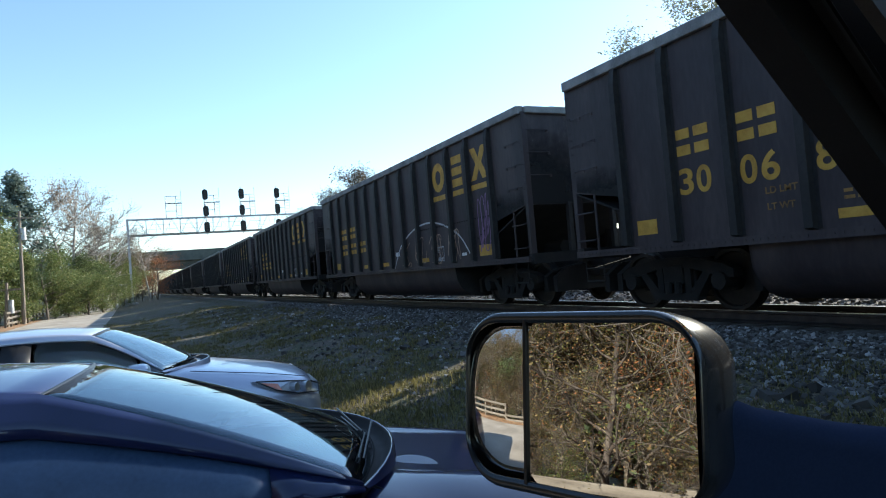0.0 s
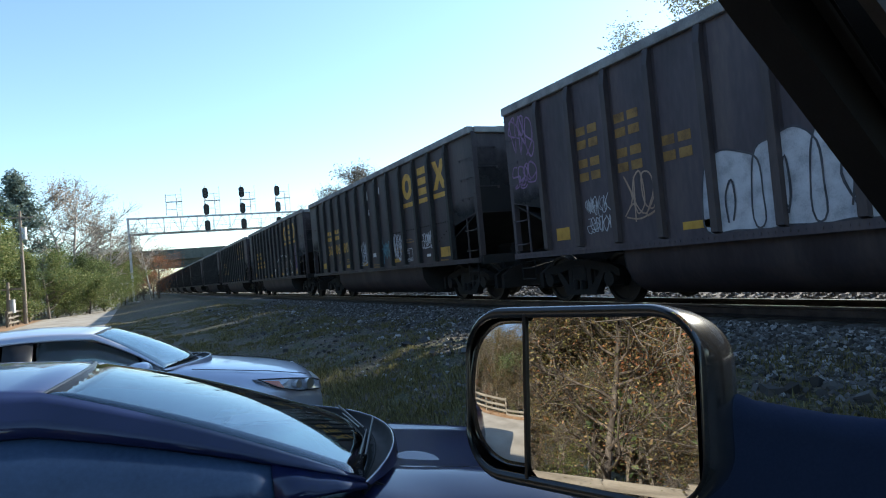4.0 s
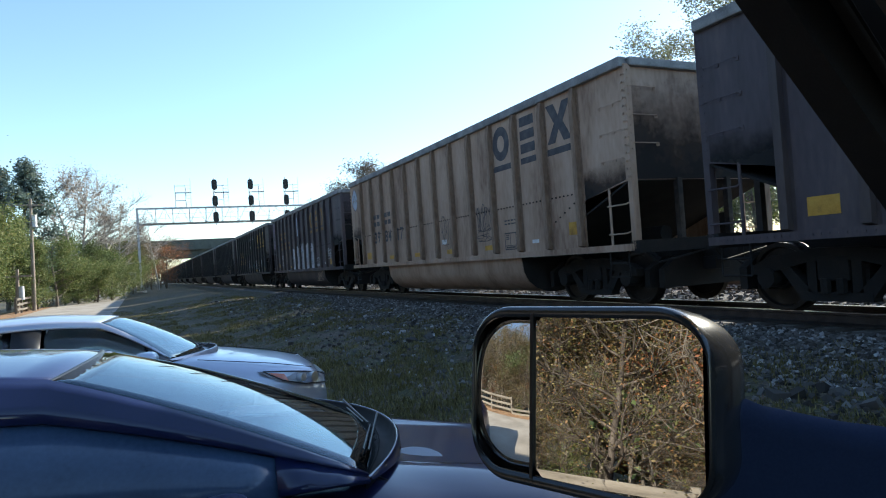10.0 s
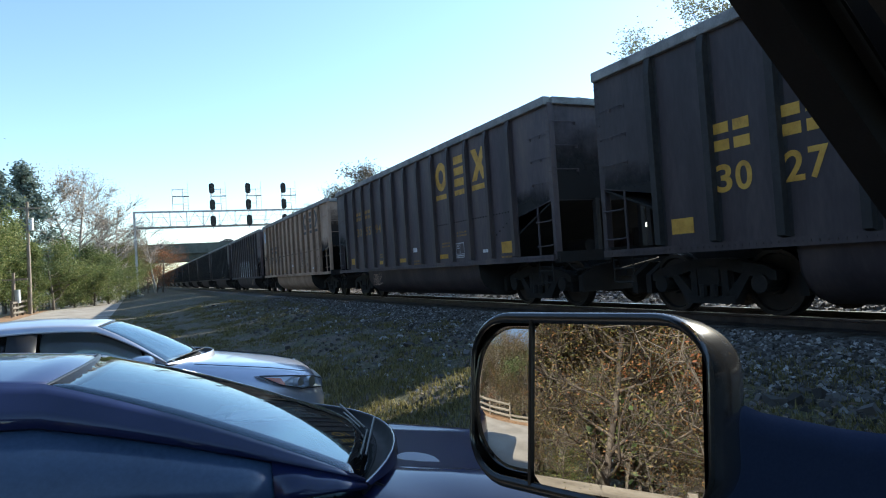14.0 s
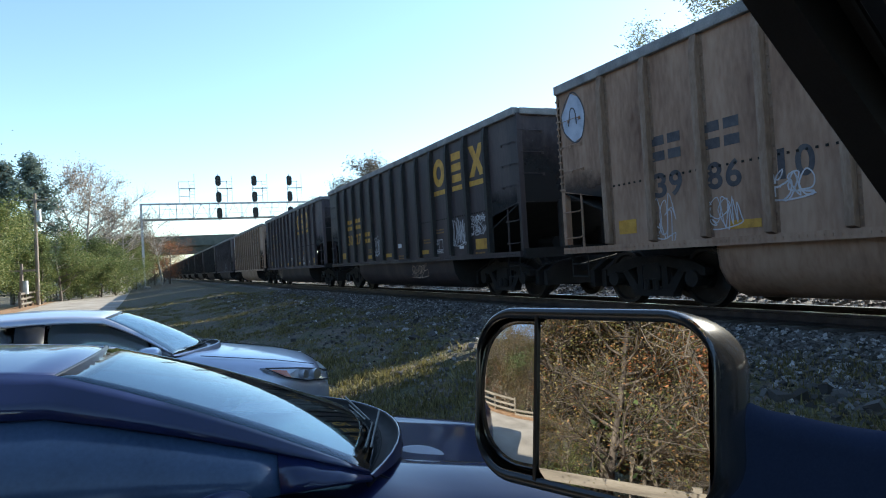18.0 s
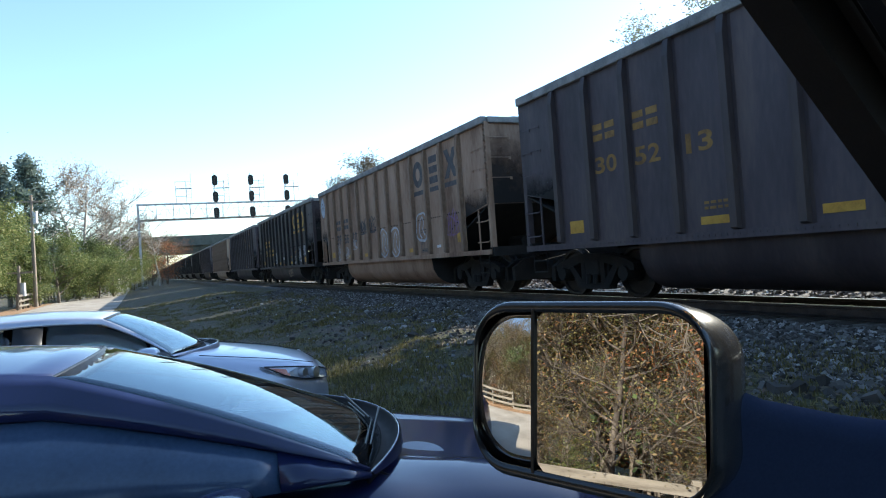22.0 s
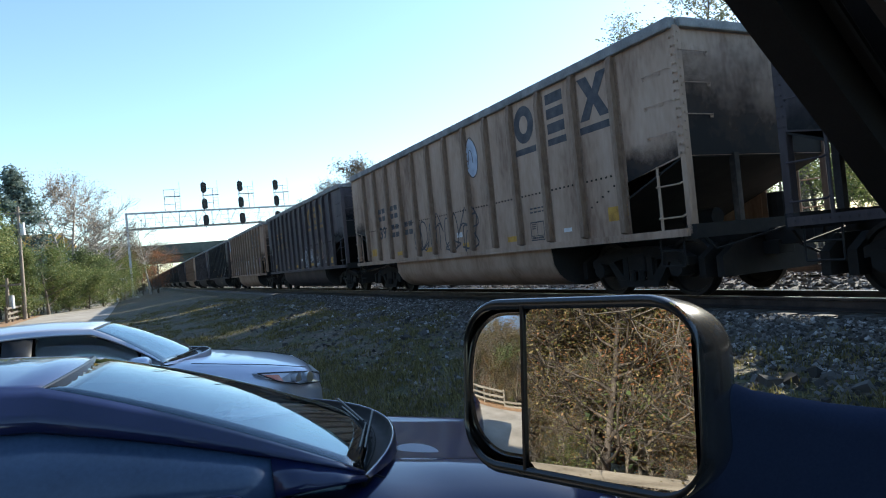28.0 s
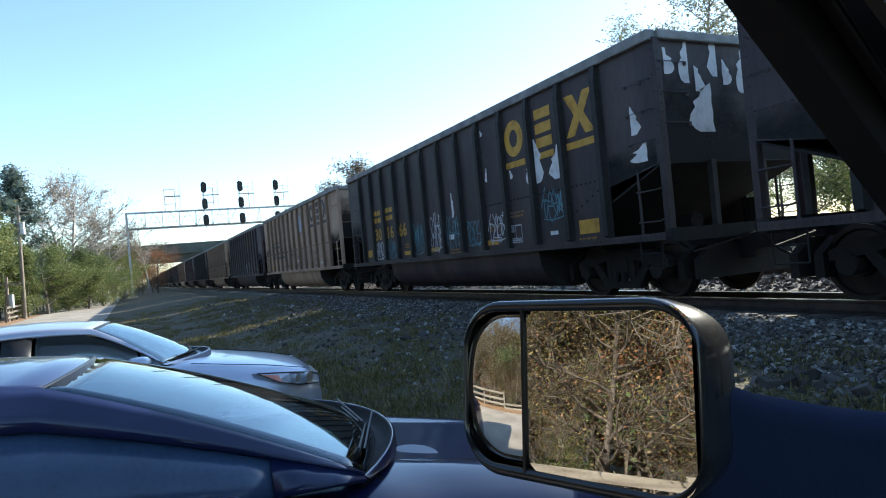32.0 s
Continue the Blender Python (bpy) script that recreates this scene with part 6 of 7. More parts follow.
    grid("bonnet_edge", lip, paint, car)
    grid("cowl", cow, M["interior"], car, thick=0.004)
    for k, (v0, v1) in enumerate(((0.75, -0.1), (0.1, -0.7))):
        bm = bmesh.new()
        p0 = shell_row(c)[int(round((v0 + 1) * 7))]
        a = Vector((p0[0] + 0.06, p0[1], p0[2] + 0.02))
        p1 = shell_row([q + (r - q) * 0.04 for q, r in zip(S[0], S[1])])[int(round((v1 + 1) * 7))]
        b = Vector((p1[0] + 0.012, p1[1], p1[2] + 0.012))
        rod(bm, a, b, 0.006, 0.004, 6)
        rod(bm, a.lerp(b, 0.35) + Vector((-0.02, 0, 0.0)), b + Vector((-0.02, 0, 0.006)), 0.0035, seg=5)
        part("wiper", bm, M["trim"], car)
    # cabin
    bm = bmesh.new()
    box(bm, S[1][0] + 0.05, S[0][0] + 0.02, -belt_hw + 0.1, belt_hw - 0.1, belt_z - 0.32, belt_z - 0.12, 0.04)
    part("dashboard", bm, M["interior"], car)
    for y in (-0.37, 0.37):
        bm = bmesh.new()
        box(bm, S[2][0] - 0.05, S[2][0] + 0.1, y - 0.24, y + 0.24, 0.5, belt_z + 0.05, 0.05)
        box(bm, S[2][0] - 0.02, S[2][0] + 0.06, y - 0.12, y + 0.12, belt_z + 0.07, belt_z + 0.25, 0.03)
        part("seat", bm, M["interior"], car)
    bm = bmesh.new()
    for i in range(16):
        a, b = 2 * math.pi * i / 16, 2 * math.pi * (i + 1) / 16
        cx = S[1][0] + 0.1
        rod(bm, (cx + 0.1 * math.sin(a), 0.37 + 0.19 * math.cos(a), belt_z - 0.1 + 0.17 * math.sin(a)), (cx + 0.1 * math.sin(b), 0.37 + 0.19 * math.cos(b), belt_z - 0.1 + 0.17 * math.sin(b)), 0.016, seg=6)
    part("steering_wheel", bm, M["interior"], car)
    # wheels
    R, y = D["wheel_r"], D["w"][3] - 0.1
    for x in wheels_at:
        for s in (-1, 1):
            bm = bmesh.new()
            rod(bm, (x, s * (y - 0.1), R), (x, s * (y + 0.1), R), R, seg=28)
            rod(bm, (x, s * (y + 0.08), R), (x, s * (y + 0.115), R), R * 0.96, R * 0.8, seg=28)
            wheel = part("wheel", bm, M["rubber"], car)
            bm = bmesh.new()
            rod(bm, (x, s * (y + 0.09), R), (x, s * (y + 0.118), R), R * 0.2, seg=12)
            for k in range(5):
                a = 2 * math.pi * k / 5
                rod(bm, (x, s * (y + 0.105), R), (x + R * 0.62 * math.cos(a), s * (y + 0.108), R + R * 0.62 * math.sin(a)), 0.035, seg=6)
            for i in range(20):
                a, b = 2 * math.pi * i / 20, 2 * math.pi * (i + 1) / 20
                rod(bm, (x + R * 0.66 * math.cos(a), s * (y + 0.11), R + R * 0.66 * math.sin(a)), (x + R * 0.66 * math.cos(b), s * (y + 0.11), R + R * 0.66 * math.sin(b)), 0.02, seg=5)
            part("rim", bm, M["alloy"], wheel)
    details(car, rows, xs)
    return car


def silver_details(car, rows, xs):
    for s in (-1, 1):
        bm = bmesh.new()
        pts = [(-0.06, 0.5, 0.66), (-0.14, 0.62, 0.705), (-0.36, 0.76, 0.755), (-0.7, 0.85, 0.80), (-0.52, 0.87, 0.70), (-0.3, 0.81, 0.63), (-0.07, 0.6, 0.59)]
        lo = [bm.verts.new((x - 0.05, s * (y - 0.06), z)) for x, y, z in pts]
        hi = [bm.verts.new((x + 0.035, s * (y + 0.03), z)) for x, y, z in pts]
        bm.faces.new(hi)
        for i in range(len(pts)):
            bm.faces.new((lo[i], lo[(i + 1) % 7], hi[(i + 1) % 7], hi[i]))
        lamp = part("headlight", bm, M["lamp_clear"], car, "clear headlight with an amber corner")
        for x, y, z, r in ((-0.2, 0.715, 0.675, 0.045), (-0.32, 0.79, 0.695, 0.035)):
            bm = bmesh.new()
            rod(bm, (x, s * y, z), (x + 0.05, s * (y + 0.05), z), r, r * 1.25, 16)
            part("lamp_bowl", bm, M["alloy"], lamp)
        bm = bmesh.new()
        rim = [Vector((x + 0.037, s * (y + 0.032), z)) for x, y, z in pts]
        for a, b in zip(rim, rim[1:] + rim[:1]):
            rod(bm, a, b, 0.007, 0.007, 5)
        part("lamp_seal", bm, M["trim"], lamp)
        bm = bmesh.new()
        q = [(-0.5, 0.815, 0.752), (-0.66, 0.855, 0.785), (-0.52, 0.872, 0.71), (-0.46, 0.855, 0.685)]
        bm.faces.new([bm.verts.new((x + 0.04, s * (y + 0.035), z)) for x, y, z in q])
        part("indicator", bm, M["lamp_amber"], lamp)
    bm = bmesh.new()
    box(bm, -0.08, 0.008, -0.32, 0.32, 0.56, 0.65, 0.02)
    for k in range(3):
        box(bm, -0.02, 0.014, -0.3, 0.3, 0.57 + 0.03 * k, 0.578 + 0.03 * k)
    part("grille", bm, M["trim"], car)
    bm = bmesh.new()
    box(bm, -0.1, 0.006, -0.34, 0.34, 0.36, 0.44, 0.02)
    part("lower_grille", bm, M["trim"], car)
    for s in (-1, 1):
        bm = bmesh.new()
        tube(bm, [(-0.16, s * 0.6, 0.755), (-0.55, s * 0.7, 0.848), (-1.25, s * 0.74, 0.965)], 0.004, 4)
        part("hood_seam", bm, M["trim"], car)


def dark_details(car, rows, xs):
    for s in (-1, 1):
        bm = bmesh.new()
        tube(bm, [(-0.95, s * 0.66, 0.966), (-0.85, s * 0.62, 0.9), (-0.74, s * 0.57, 0.815), (-0.5, s * 0.56, 0.775), (-0.1, s * 0.54, 0.7)], 0.006, 5)
        part("hood_seam", bm, M["trim"], car)
        bm = bmesh.new()
        tube(bm, [(-1.12, s * 0.885, 0.93), (-1.16, s * 0.9, 0.7), (-1.12, s * 0.89, 0.4)], 0.005, 4)
        part("door_seam", bm, M["trim"], car)
        bm = bmesh.new()
        box(bm, -0.3, 0.05, s * 0.55, s * 0.78, 0.58, 0.68, 0.03)
        part("headlight", bm, M["lamp_clear"], car)
    # low oval bulge on the bonnet
    ring = [[(-0.645 + 0.1 * r * math.cos(a), -0.27 + 0.07 * r * math.sin(a), (0.896 + 0.016 * r * math.sin(a) - 0.019 * r * math.cos(a)) if r < 1.05 else 0.868) for a in (2 * math.pi * k / 24 for k in range(25))] for r in (0.02, 0.4, 0.8, 0.95, 1.0, 1.06)]
    grid("bonnet_bulge", ring, M["blue_black"], car)


SEDAN = dict(x=(0.0, -0.05, -0.16, -0.4, -0.8, -1.3, -2.5, -3.9, -4.45, -4.74, -4.8), w=(0.48, 0.62, 0.74, 0.85, 0.9, 0.91, 0.915, 0.915, 0.87, 0.78, 0.66),
             zt=(0.55, 0.66, 0.735, 0.80, 0.88, 0.965, 0.985, 1.03, 1.07, 0.98, 0.8), zb=(0.30, 0.24, 0.2, 0.19, 0.19, 0.19, 0.19, 0.2, 0.26, 0.36, 0.45),
             shell=((-1.50, 1.01, 0.72, 0.28, 0.02), (-2.1, 1.41, 0.53, 0.08, 0.03), (-2.8, 1.48, 0.58, 0.0, 0.06), (-3.5, 1.42, 0.56, -0.05, 0.05), (-4.25, 1.07, 0.62, -0.15, 0.0)),
             belt=(0.84, 0.99), side_mirror=(-1.68, 1.03), wheel_r=0.33, cowl=0.14, bulge=0.03, side_glass=M["glass_side"], rail=0.13)
parked_car("silver_car", "silver four-door sedan parked nose towards the railway", pose(1.76, 7.31, 0.0, 0, 0, -5.5), M["silver"], SEDAN, M["glass_clean"], (-0.95, -3.7), silver_details)
HATCH = dict(x=(0.3, 0.24, 0.1, -0.2, -0.6, -1.0, -2.2, -3.4, -3.95, -4.2, -4.26), w=(0.5, 0.66, 0.8, 0.86, 0.88, 0.89, 0.89, 0.89, 0.86, 0.8, 0.7),
             zt=(0.58, 0.68, 0.735, 0.805, 0.882, 0.95, 1.06, 1.1, 1.12, 1.05, 0.9), zb=(0.34, 0.26, 0.2, 0.19, 0.19, 0.19, 0.19, 0.2, 0.28, 0.36, 0.45),
             bonnet=((0.0, 0.004), (0.2, 0.003), (0.4, 0.001), (0.455, 0.002), (0.49, 0.009), (0.52, 0.013), (0.56, 0.011), (0.64, 0.0), (0.76, -0.035), (0.89, -0.095)), frame=M["blue_black"],
             shell=((-0.995, 1.0, 0.765, 0.19, 0.005), (-2.03, 1.45, 0.515, 0.07, 0.025), (-2.75, 1.52, 0.58, 0.0, 0.05), (-3.5, 1.45, 0.57, -0.05, 0.05), (-4.1, 1.12, 0.64, -0.1, 0.0)),
             belt=(0.84, 1.0), side_mirror=(-1.5, 1.0), wheel_r=0.33, cowl=0.085, bulge=0.03, side_glass=M["glass_haze_tint"], rail=0.3)
parked_car("dark_car", "glossy midnight-blue hatchback parked beside the silver sedan", pose(1.762, 2.925, 0.0, 0, 0, -6), M["blue_black"], HATCH, M["glass_car"], (-0.6, -3.35), dark_details)


# ---- the pickup truck from which the scene is seen ----
def pickup():
    truck = tagged(empty("pickup_truck"), "dark blue pickup truck with wide towing mirrors", "truck")
    # door mirror: local x to the right across the glass, y into the housing, z up
    c = Vector((0.4964, 0.6142, 1.577))
    n = Vector((-0.9263, -0.356, 0.1236)).normalized()
    up = (Vector((0, 0, 1)) - n * n.z).normalized()
    rt = up.cross(n)
    m = Matrix((rt, -n, up)).transposed().to_4x4()
    m.translation = c
    outer = rounded(0.342, 0.232, 0.066, 9, -0.05425, -0.009)
    inner = rounded(0.331, 0.202, 0.05, 9, -0.05425, -0.009)
    bm = bmesh.new()
    rings = []
    for poly, y, k, du in ((inner, 0.006, 1.0, 0.0), (inner, -0.003, 1.0, 0.0), (outer, -0.003, 0.972, 0.0), (outer, -0.001, 0.986, 0.0), (outer, 0.005, 0.997, 0.0), (outer, 0.012, 1.0, 0.001), (outer, 0.03, 0.985, 0.006), (outer, 0.06, 0.955, 0.011), (outer, 0.09, 0.91, 0.014), (outer, 0.12, 0.83, 0.016), (outer, 0.14, 0.6, 0.016)):
        rings.append([bm.verts.new((-0.0495 + (u + 0.0495) * k + du, y, -0.009 + (v + 0.009) * k)) for u, v in poly])
    q = len(outer)
    for a, b in zip(rings[:-1], rings[1:]):
        for i in range(q):
            bm.faces.new((a[i], a[(i + 1) % q], b[(i + 1) % q], b[i]))
    bm.faces.new(rings[-1])
    housing = part("mirror_housing", bm, M["mirror_plastic"], truck, "black plastic towing mirror housing", smooth=True)
    housing.matrix_basis = m
    bm = bmesh.new()
    bm.faces.new([bm.verts.new((u, 0.0, v)) for u, v in rounded(0.222, 0.212, 0.03, 5, -0.0055, -0.008)])
    part("mirror_glass", bm, M["mirror"], housing, "flat main mirror")
    # curved outer strip
    rows = []
    for j in range(13):
        v = -0.114 + 0.212 * j / 12
        row = []
        # rounded outer corners
        over = max(0.0, abs(v + 0.008) - 0.051)
        left = -0.167 - math.sqrt(max(0.0, 0.055 ** 2 - over ** 2))
        for i in range(9):
            u = left + (-0.118 - left) * i / 8
            du, dv = u + 0.166, v + 0.008
            row.append((u, (du * du + dv * dv) / (2 * 0.36) - 0.02 * du, v))
        rows.append(row)
    grid("wide_mirror_glass", rows, M["mirror"], housing, "narrow convex blind-spot mirror")
    bm = bmesh.new()
    box(bm, -0.1205, -0.1155, -0.004, 0.004, -0.113, 0.097, 0.001)
    part("divider", bm, M["trim"], housing)
    # mirror arm
    bm = bmesh.new()
    a, b = Vector((0.59, 0.56, 1.504)), Vector((0.86, 0.46, 1.424))
    d = (b - a).normalized()
    side = d.cross(Vector((0, 0, 1))).normalized()
    upv = side.cross(d)
    ring = rounded(0.06, 0.135, 0.027, 6)
    secs = []
    for t, k in ((-0.06, 1.1), (0.02, 1.12), (0.09, 1.06), (0.16, 1.0), (0.5, 1.0), (1.0, 1.15), (1.25, 1.25)):
        p = a.lerp(b, t)
        secs.append([bm.verts.new(p + side * (u * k) + upv * (v * k)) for u, v in ring])
    for s0, s1 in zip(secs[:-1], secs[1:]):
        for i in range(len(ring)):
            bm.faces.new((s0[i], s0[(i + 1) % len(ring)], s1[(i + 1) % len(ring)], s1[i]))
    bm.faces.new(secs[0])
    bm.faces.new(secs[-1])
    part("mirror_arm", bm, M["arm_paint"], truck, "dark blue mirror arm", smooth=True)
    # windscreen pillar: from the roof down to the cowl
    bm = bmesh.new()
    prism(bm, [(0.347, 2.30), (0.634, 2.005), (0.866, 1.774), (1.257, 1.395), (1.65, 1.395), (0.98, 2.06), (0.75, 2.30)], "y", 0.46, 0.51)
    part("windscreen_pillar", bm, M["interior"], truck, "dark windscreen pillar")
    bm = bmesh.new()
    prism(bm, [(0.58, 2.12), (1.2, 1.475), (1.5, 1.475), (1.5, 2.12)], "y", 0.435, 0.45)
    part("pillar_trim", bm, M["interior"], truck)
    bm = bmesh.new()
    tube(bm, [(0.58, 0.434, 2.12), (1.2, 0.434, 1.475)], 0.004, 6)
    part("trim_edge", bm, M["trim"], truck)
    bm = bmesh.new()
    prism(bm, [(0.56, 2.1), (0.68, 1.99), (0.737, 1.94), (1.0, 1.7), (1.3, 1.7), (1.3, 2.1)], "y", 0.385, 0.4)
    part("headliner_edge", bm, M["visor"], truck)
    bm = bmesh.new()
    tube(bm, [(0.88, 0.5105, 1.768), (1.266, 0.5105, 1.40)], 0.0018, 5)
    part("window_seal", bm, M["galv"], truck, "thin bright window edge")
    bm = bmesh.new()
    prism(bm, [(0.85, 1.52), (1.0, 1.52), (1.05, 1.2), (0.85, 1.2)], "y", 0.43, 0.47)
    part("sail_panel", bm, M["trim"], truck)
    # body shell
    bm = bmesh.new()
    box(bm, -1.35, 1.1, 0.44, 0.54, 0.55, 1.36, 0.02)
    part("door", bm, M["truck_paint"], truck)
    bm = bmesh.new()
    box(bm, -1.35, 1.1, -1.34, -1.24, 0.55, 1.36, 0.02)
    part("door", bm, M["truck_paint"], truck)
    bm = bmesh.new()
    box(bm, -1.3, 0.62, -1.2, 0.5, 2.03, 2.09, 0.025)
    part("roof", bm, M["truck_paint"], truck)
    bm = bmesh.new()
    box(bm, -1.42, -1.32, -1.3, 0.5, 0.6, 2.06, 0.02)
    part("cab_back", bm, M["interior"], truck)
    bm = bmesh.new()
    box(bm, -0.55, -0.42, -1.3, 0.5, 1.36, 2.05, 0.01)
    part("door_post", bm, M["interior"], truck)
    bm = bmesh.new()
    box(bm, -1.3, 1.5, -1.3, 0.5, 0.5, 0.58)
    part("cab_floor", bm, M["interior"], truck)
    bm = bmesh.new()
    box(bm, 1.12, 2.6, -1.3, 0.5, 0.6, 1.22, 0.08)
    part("hood", bm, M["truck_paint"], truck)
    bm = bmesh.new()
    for y0, y1 in ((0.42, 0.52), (-1.32, -1.22)):
        box(bm, -3.6, -1.45, y0, y1, 0.6, 1.38, 0.03)
    box(bm, -3.6, -3.52, -1.3, 0.5, 0.6, 1.38, 0.03)
    box(bm, -3.6, -1.45, -1.3, 0.5, 0.6, 0.68)
    part("bed", bm, M["truck_paint"], truck)
    for x in (1.7, -2.4):
        for y in (0.36, -1.16):
            bm = bmesh.new()
            rod(bm, (x, y - 0.12, 0.4), (x, y + 0.12, 0.4), 0.4, seg=28)
            w = part("wheel", bm, M["rubber"], truck)
            bm = bmesh.new()
            rod(bm, (x, y - 0.125, 0.4), (x, y + 0.125, 0.4), 0.22, seg=20)
            part("rim", bm, M["alloy"], w)


M["visor"] = mat("grey_brown_headliner", (0.06, 0.055, 0.05), (0.09, 0.082, 0.076), (0.11, 0.1, 0.094), 0.9, scale=8, fine=300, bump=0.1, dist=0.002)
pickup()



# ---- loose stones, grass and leaves on the verge ----
def stuff_mesh(name, verts, faces, material, label, cat):
    return tagged(raw(name, verts, faces, material), label, cat, kind="stuff")


def scatter_stones():
    rnd = random.Random(11)
    base = [(-1, -1, -1), (1, -1, -1), (1, 1, -1), (-1, 1, -1), (-1, -1, 1), (1, -1, 1), (1, 1, 1), (-1, 1, 1)]
    quads = [(0, 3, 2, 1), (4, 5, 6, 7), (0, 1, 5, 4), (1, 2, 6, 5), (2, 3, 7, 6), (3, 0, 4, 7)]
    verts, faces = [], []

    def stone(x, y, z, r):
        k = len(verts)
        q = Euler((rnd.uniform(0, 6), rnd.uniform(0, 6), rnd.uniform(0, 6))).to_matrix()
        sx, sy, sz = (r * rnd.uniform(0.6, 1.2) for _ in range(3))
        for a, b, c in base:
            f = rnd.uniform(0.6, 1.0)
            p = q @ Vector((a * sx * f, b * sy * f, c * sz * f))
            verts.append((x + p.x, y + p.y, z + p.z))
        for f in quads:
            faces.append(tuple(k + i for i in f))

    def top(x, y):
        u = abs(x - TRACK_X)
        bed = RAIL_Z + (-0.17 if u < 1.4 else (-0.17 - 0.05 * (u - 1.4) / 0.35 if u < 1.75 else -0.22 - 0.4 * (u - 1.75) / 1.25))
        return max(bed if u < 3 else -9, ground_z(x, y))
    # dense on the near shoulder of the bed
    for _ in range(23000):
        y = 2.2 + 34 * rnd.random() ** 1.7
        x = TRACK_X - 1.3 - 1.75 * rnd.random()
        stone(x, y, top(x, y), rnd.uniform(0.015, 0.034))
    # spilled below it, thinning out, some pale and large
    for _ in range(3000):
        y = 2.2 + 36 * rnd.random() ** 1.6
        x = TRACK_X - 3.0 - 2.6 * rnd.random() ** 1.8
        stone(x, y, ground_z(x, y) + 0.004, rnd.uniform(0.015, 0.04) if rnd.random() < 0.95 else rnd.uniform(0.05, 0.085))
    # sunlit bed beyond the near rail
    for _ in range(9000):
        y = 3 + 40 * rnd.random() ** 1.5
        u = -0.6 + 3.6 * rnd.random()
        z = -0.17 - 0.05 * max(0, u) if u < 1.05 else (-0.24 + 0.2 * (u - 1.05) if u < 1.6 else -0.13 + 0.1 * (u - 1.6))
        stone(TRACK_X + u, y, RAIL_Z + z, rnd.uniform(0.025, 0.05))
    stuff_mesh("ballast_stones", verts, faces, M["stone"], "loose grey and white crushed ballast stones on the railway shoulder", "stones")


def scatter_grass():
    rnd = random.Random(12)
    verts, faces = [], []
    for _ in range(12000):
        y = 2.5 + 42 * rnd.random() ** 1.5
        left = 1.6 - 4.5 * smooth(10, 60, y)
        x = left + (6.3 - left) * rnd.random()
        d = noise.noise((x * 0.9, y * 0.7, 5)) + 0.35 * noise.noise((x * 3, y * 3, 1))
        pick = rnd.random()
        lush = pick < 0.08
        if pick < 0.06:
            x, y = rnd.gauss(3.1, 0.95), max(4.0, rnd.gauss(7.8, 1.3))
        elif lush:
            x, y = rnd.gauss(5.95, 0.4), max(2.8, rnd.gauss(4.0, 0.5))
        elif d < -0.06 + 0.16 * smooth(5.0, 6.2, x):
            continue
        tall = rnd.uniform(0.03, 0.085) * (1 + max(0, d) * 1.2) * (1.8 if rnd.random() < 0.015 else 1) * (0.6 + 0.4 * smooth(3, 8, y))
        for _ in range(9):
            bx, by = x + rnd.gauss(0, 0.06), y + rnd.gauss(0, 0.06)
            z = ground_z(bx, by) - 0.005
            a = rnd.uniform(0, 6.283)
            lean = rnd.uniform(0.1, 0.7)
            w = rnd.uniform(0.004, 0.009)
            h = tall * rnd.uniform(0.5, 1.2)
            dx, dy = math.cos(a), math.sin(a)
            k = len(verts)
            verts += [(bx - dy * w, by + dx * w, z), (bx + dy * w, by - dx * w, z), (bx + dx * lean * h * 0.4 + dy * w * 0.7, by + dy * lean * h * 0.4 - dx * w * 0.7, z + h * 0.6), (bx + dx * lean * h, by + dy * lean * h, z + h)]
            faces.append((k, k + 1, k + 2, k + 3))
    stuff_mesh("grass", verts, faces, M["grass"], "short yellow-green tufts of rough verge grass", "grass")


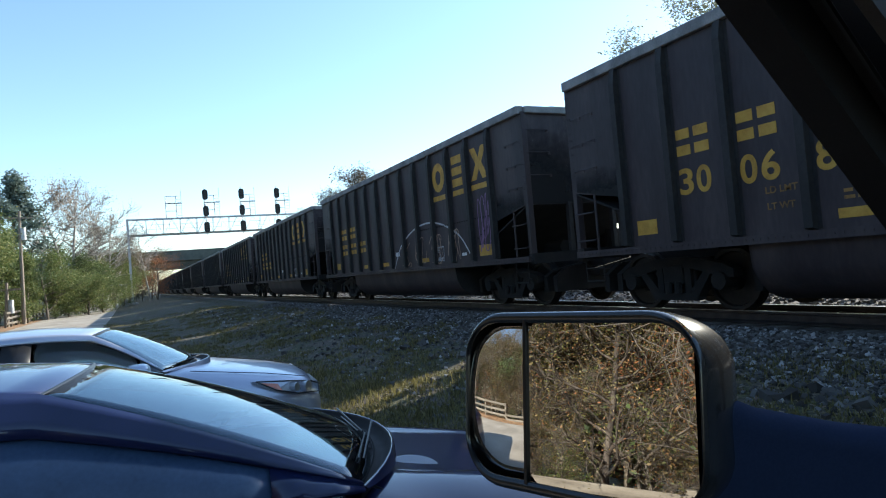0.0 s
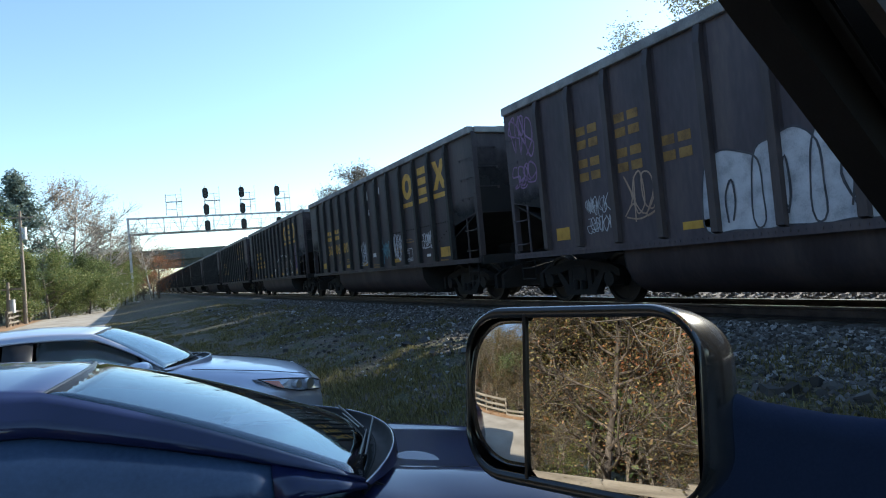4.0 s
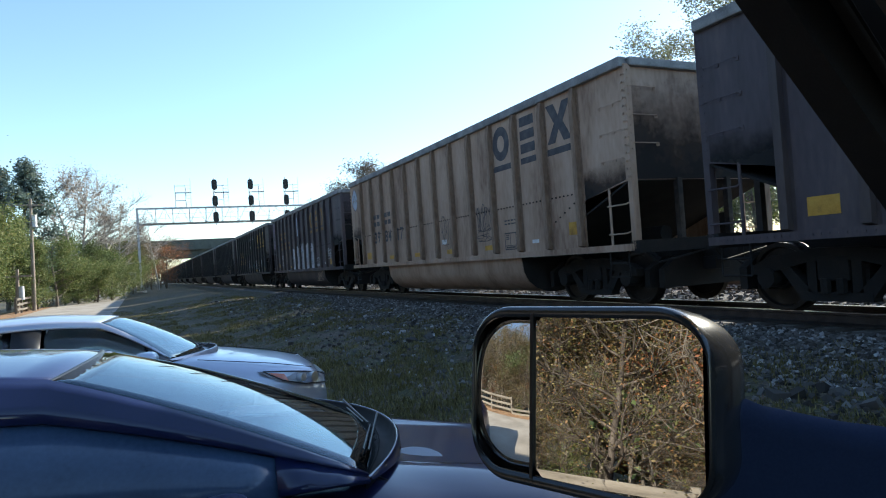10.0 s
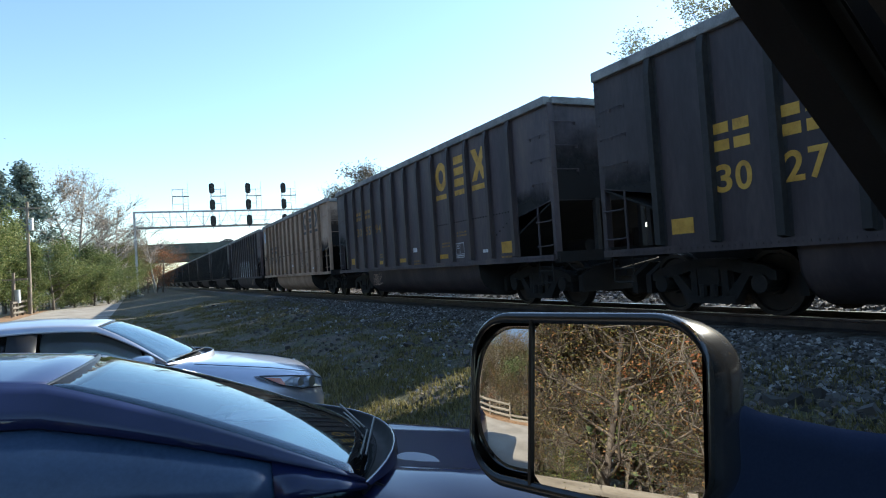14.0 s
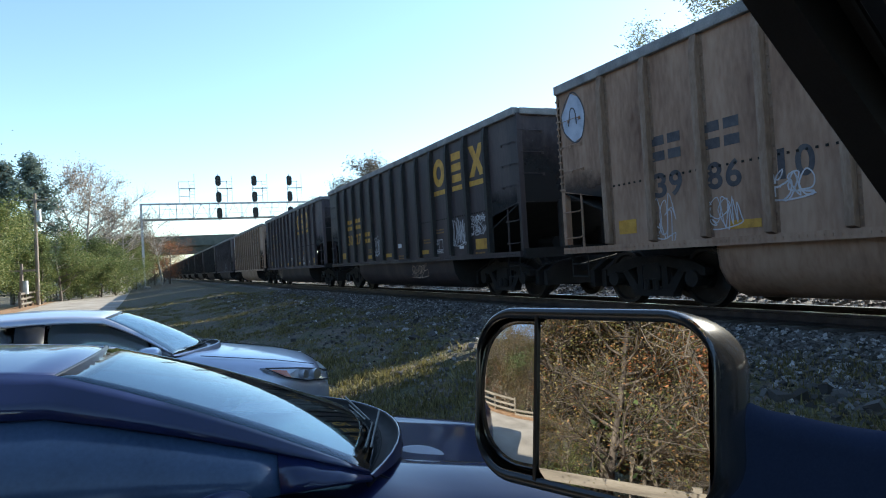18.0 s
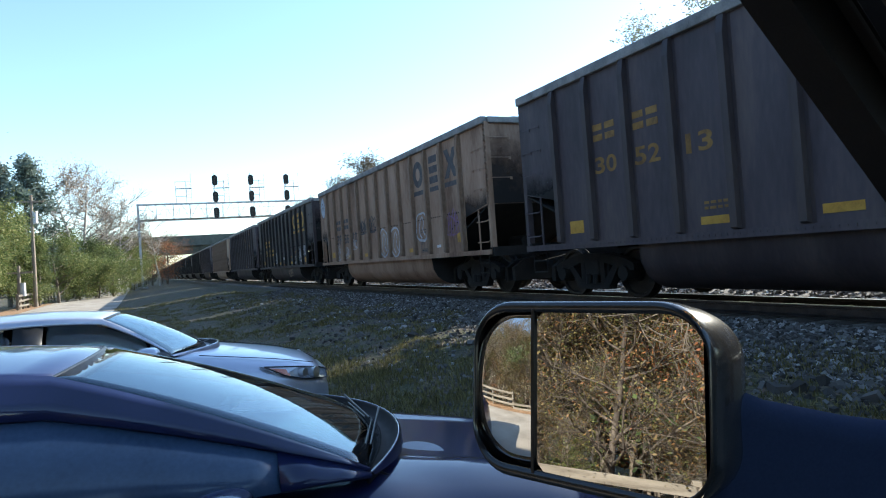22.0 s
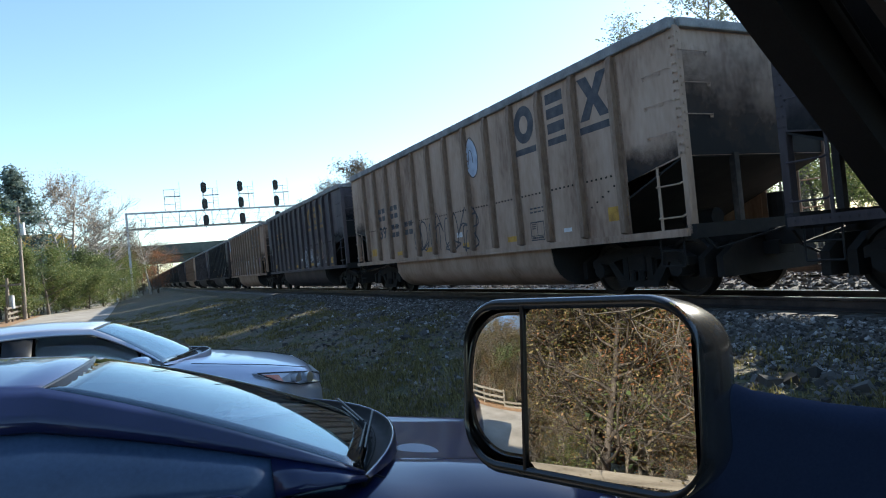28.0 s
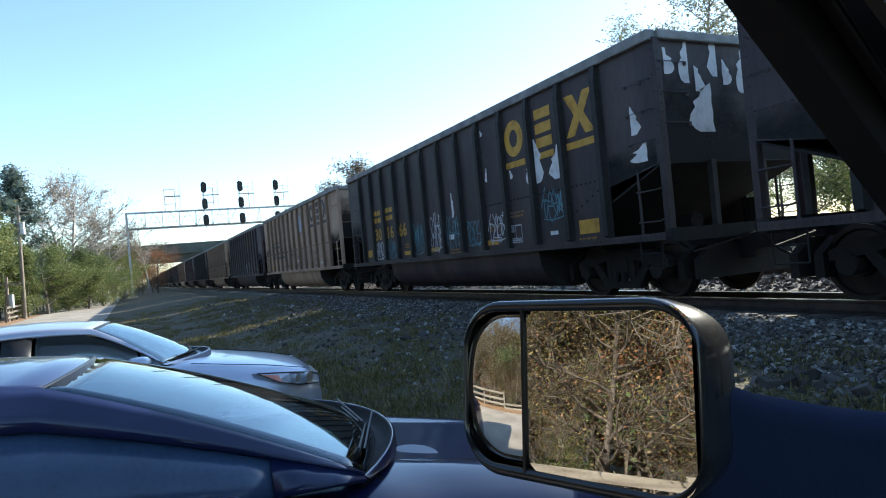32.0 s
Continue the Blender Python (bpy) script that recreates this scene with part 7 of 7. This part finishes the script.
def scatter_leaves():
    rnd = random.Random(13)
    verts, faces = [], []
    for i in range(7000):
        if i < 4200:
            y = 2.5 + 36 * rnd.random() ** 1.5
            x = 1.2 + 5.0 * rnd.random()
        else:
            y = -8 + 26 * rnd.random()
            x = -9.6 + 2.4 * rnd.random()
        z = ground_z(x, y) + 0.018
        s = rnd.uniform(0.015, 0.04)
        u = Vector((rnd.gauss(0, 1), rnd.gauss(0, 1), rnd.gauss(0, 0.25))).normalized() * s
        w = Vector((-u.y, u.x, rnd.gauss(0, 0.3) * s)) * 0.6
        c = Vector((x, y, z))
        k = len(verts)
        verts += [tuple(c - u), tuple(c + w), tuple(c + u), tuple(c - w)]
        faces.append((k, k + 1, k + 2, k + 3))
    stuff_mesh("fallen_leaves", verts, faces, M["leaf_dry"], "brown fallen leaves scattered over the verge", "leaves")


scatter_stones()
scatter_grass()
scatter_leaves()



# ---- motion of the train ----
def motions():
    times = [float(k) for k in range(33)]
    for i, car in TRAIN_CARS.items():
        walk(car, [(t, pose(TRACK_X, train_y(t) - front(i) - HALVES[car.name], RAIL_Z)) for t in times])
    # the lorry crosses the bridge at a steady speed
    walk(LORRY, [(t, pose(x, 173.4, 10.9)) for t, x in ((0, -45), (26.4, -45), (27.2, -36), (27.8, -28), (28.2, -16.4), (28.6, -4.7), (28.8, 1.15), (29.0, 6.9), (29.2, 12.7), (29.4, 18.6), (29.6, 24.6), (30.0, 36.2), (30.6, 53.0), (31.2, 68.0), (32, 80))])
    # cars cross the bridge one after another; each passes x = 12 at its own time
    for k, (car, t0) in enumerate(zip(CARS, (12.28, 13.2, 13.6, 14.75))):
        rows = [(0, -30 - 6 * k), (t0 - 2.6, -30 - 6 * k)] + [(t0 + d, 12 + 24.5 * d) for d in (-1.2, -0.8, -0.4, 0.0, 0.4, 0.8, 1.6)] + [(t0 + 3.4, 84 - 6 * k), (32, 84 - 6 * k)]
        walk(car, [(t, pose(x, 177.2, 10.9)) for t, x in rows])
    # wheels roll without slipping; all axles of one axle position turn alike
    y0 = train_y(0.0)
    steps = [k / 10 for k in range(321)]
    done = {}
    for car in TRAIN_CARS.values():
        for w in [o for o in car.children_recursive if o.name.split(".")[0] == "axle"]:
            dy = round(w.location.y, 3)
            if dy not in done:
                walk(w, [(t, pose(0, dy, 0.46, -math.degrees((train_y(t) - y0) / 0.455), 0, 0)) for t in steps])
                done[dy] = (w.animation_data.action, w.animation_data.action_slot)
            else:
                w.rotation_mode = "QUATERNION"
                w.animation_data_create()
                w.animation_data.action, w.animation_data.action_slot = done[dy]


motions()
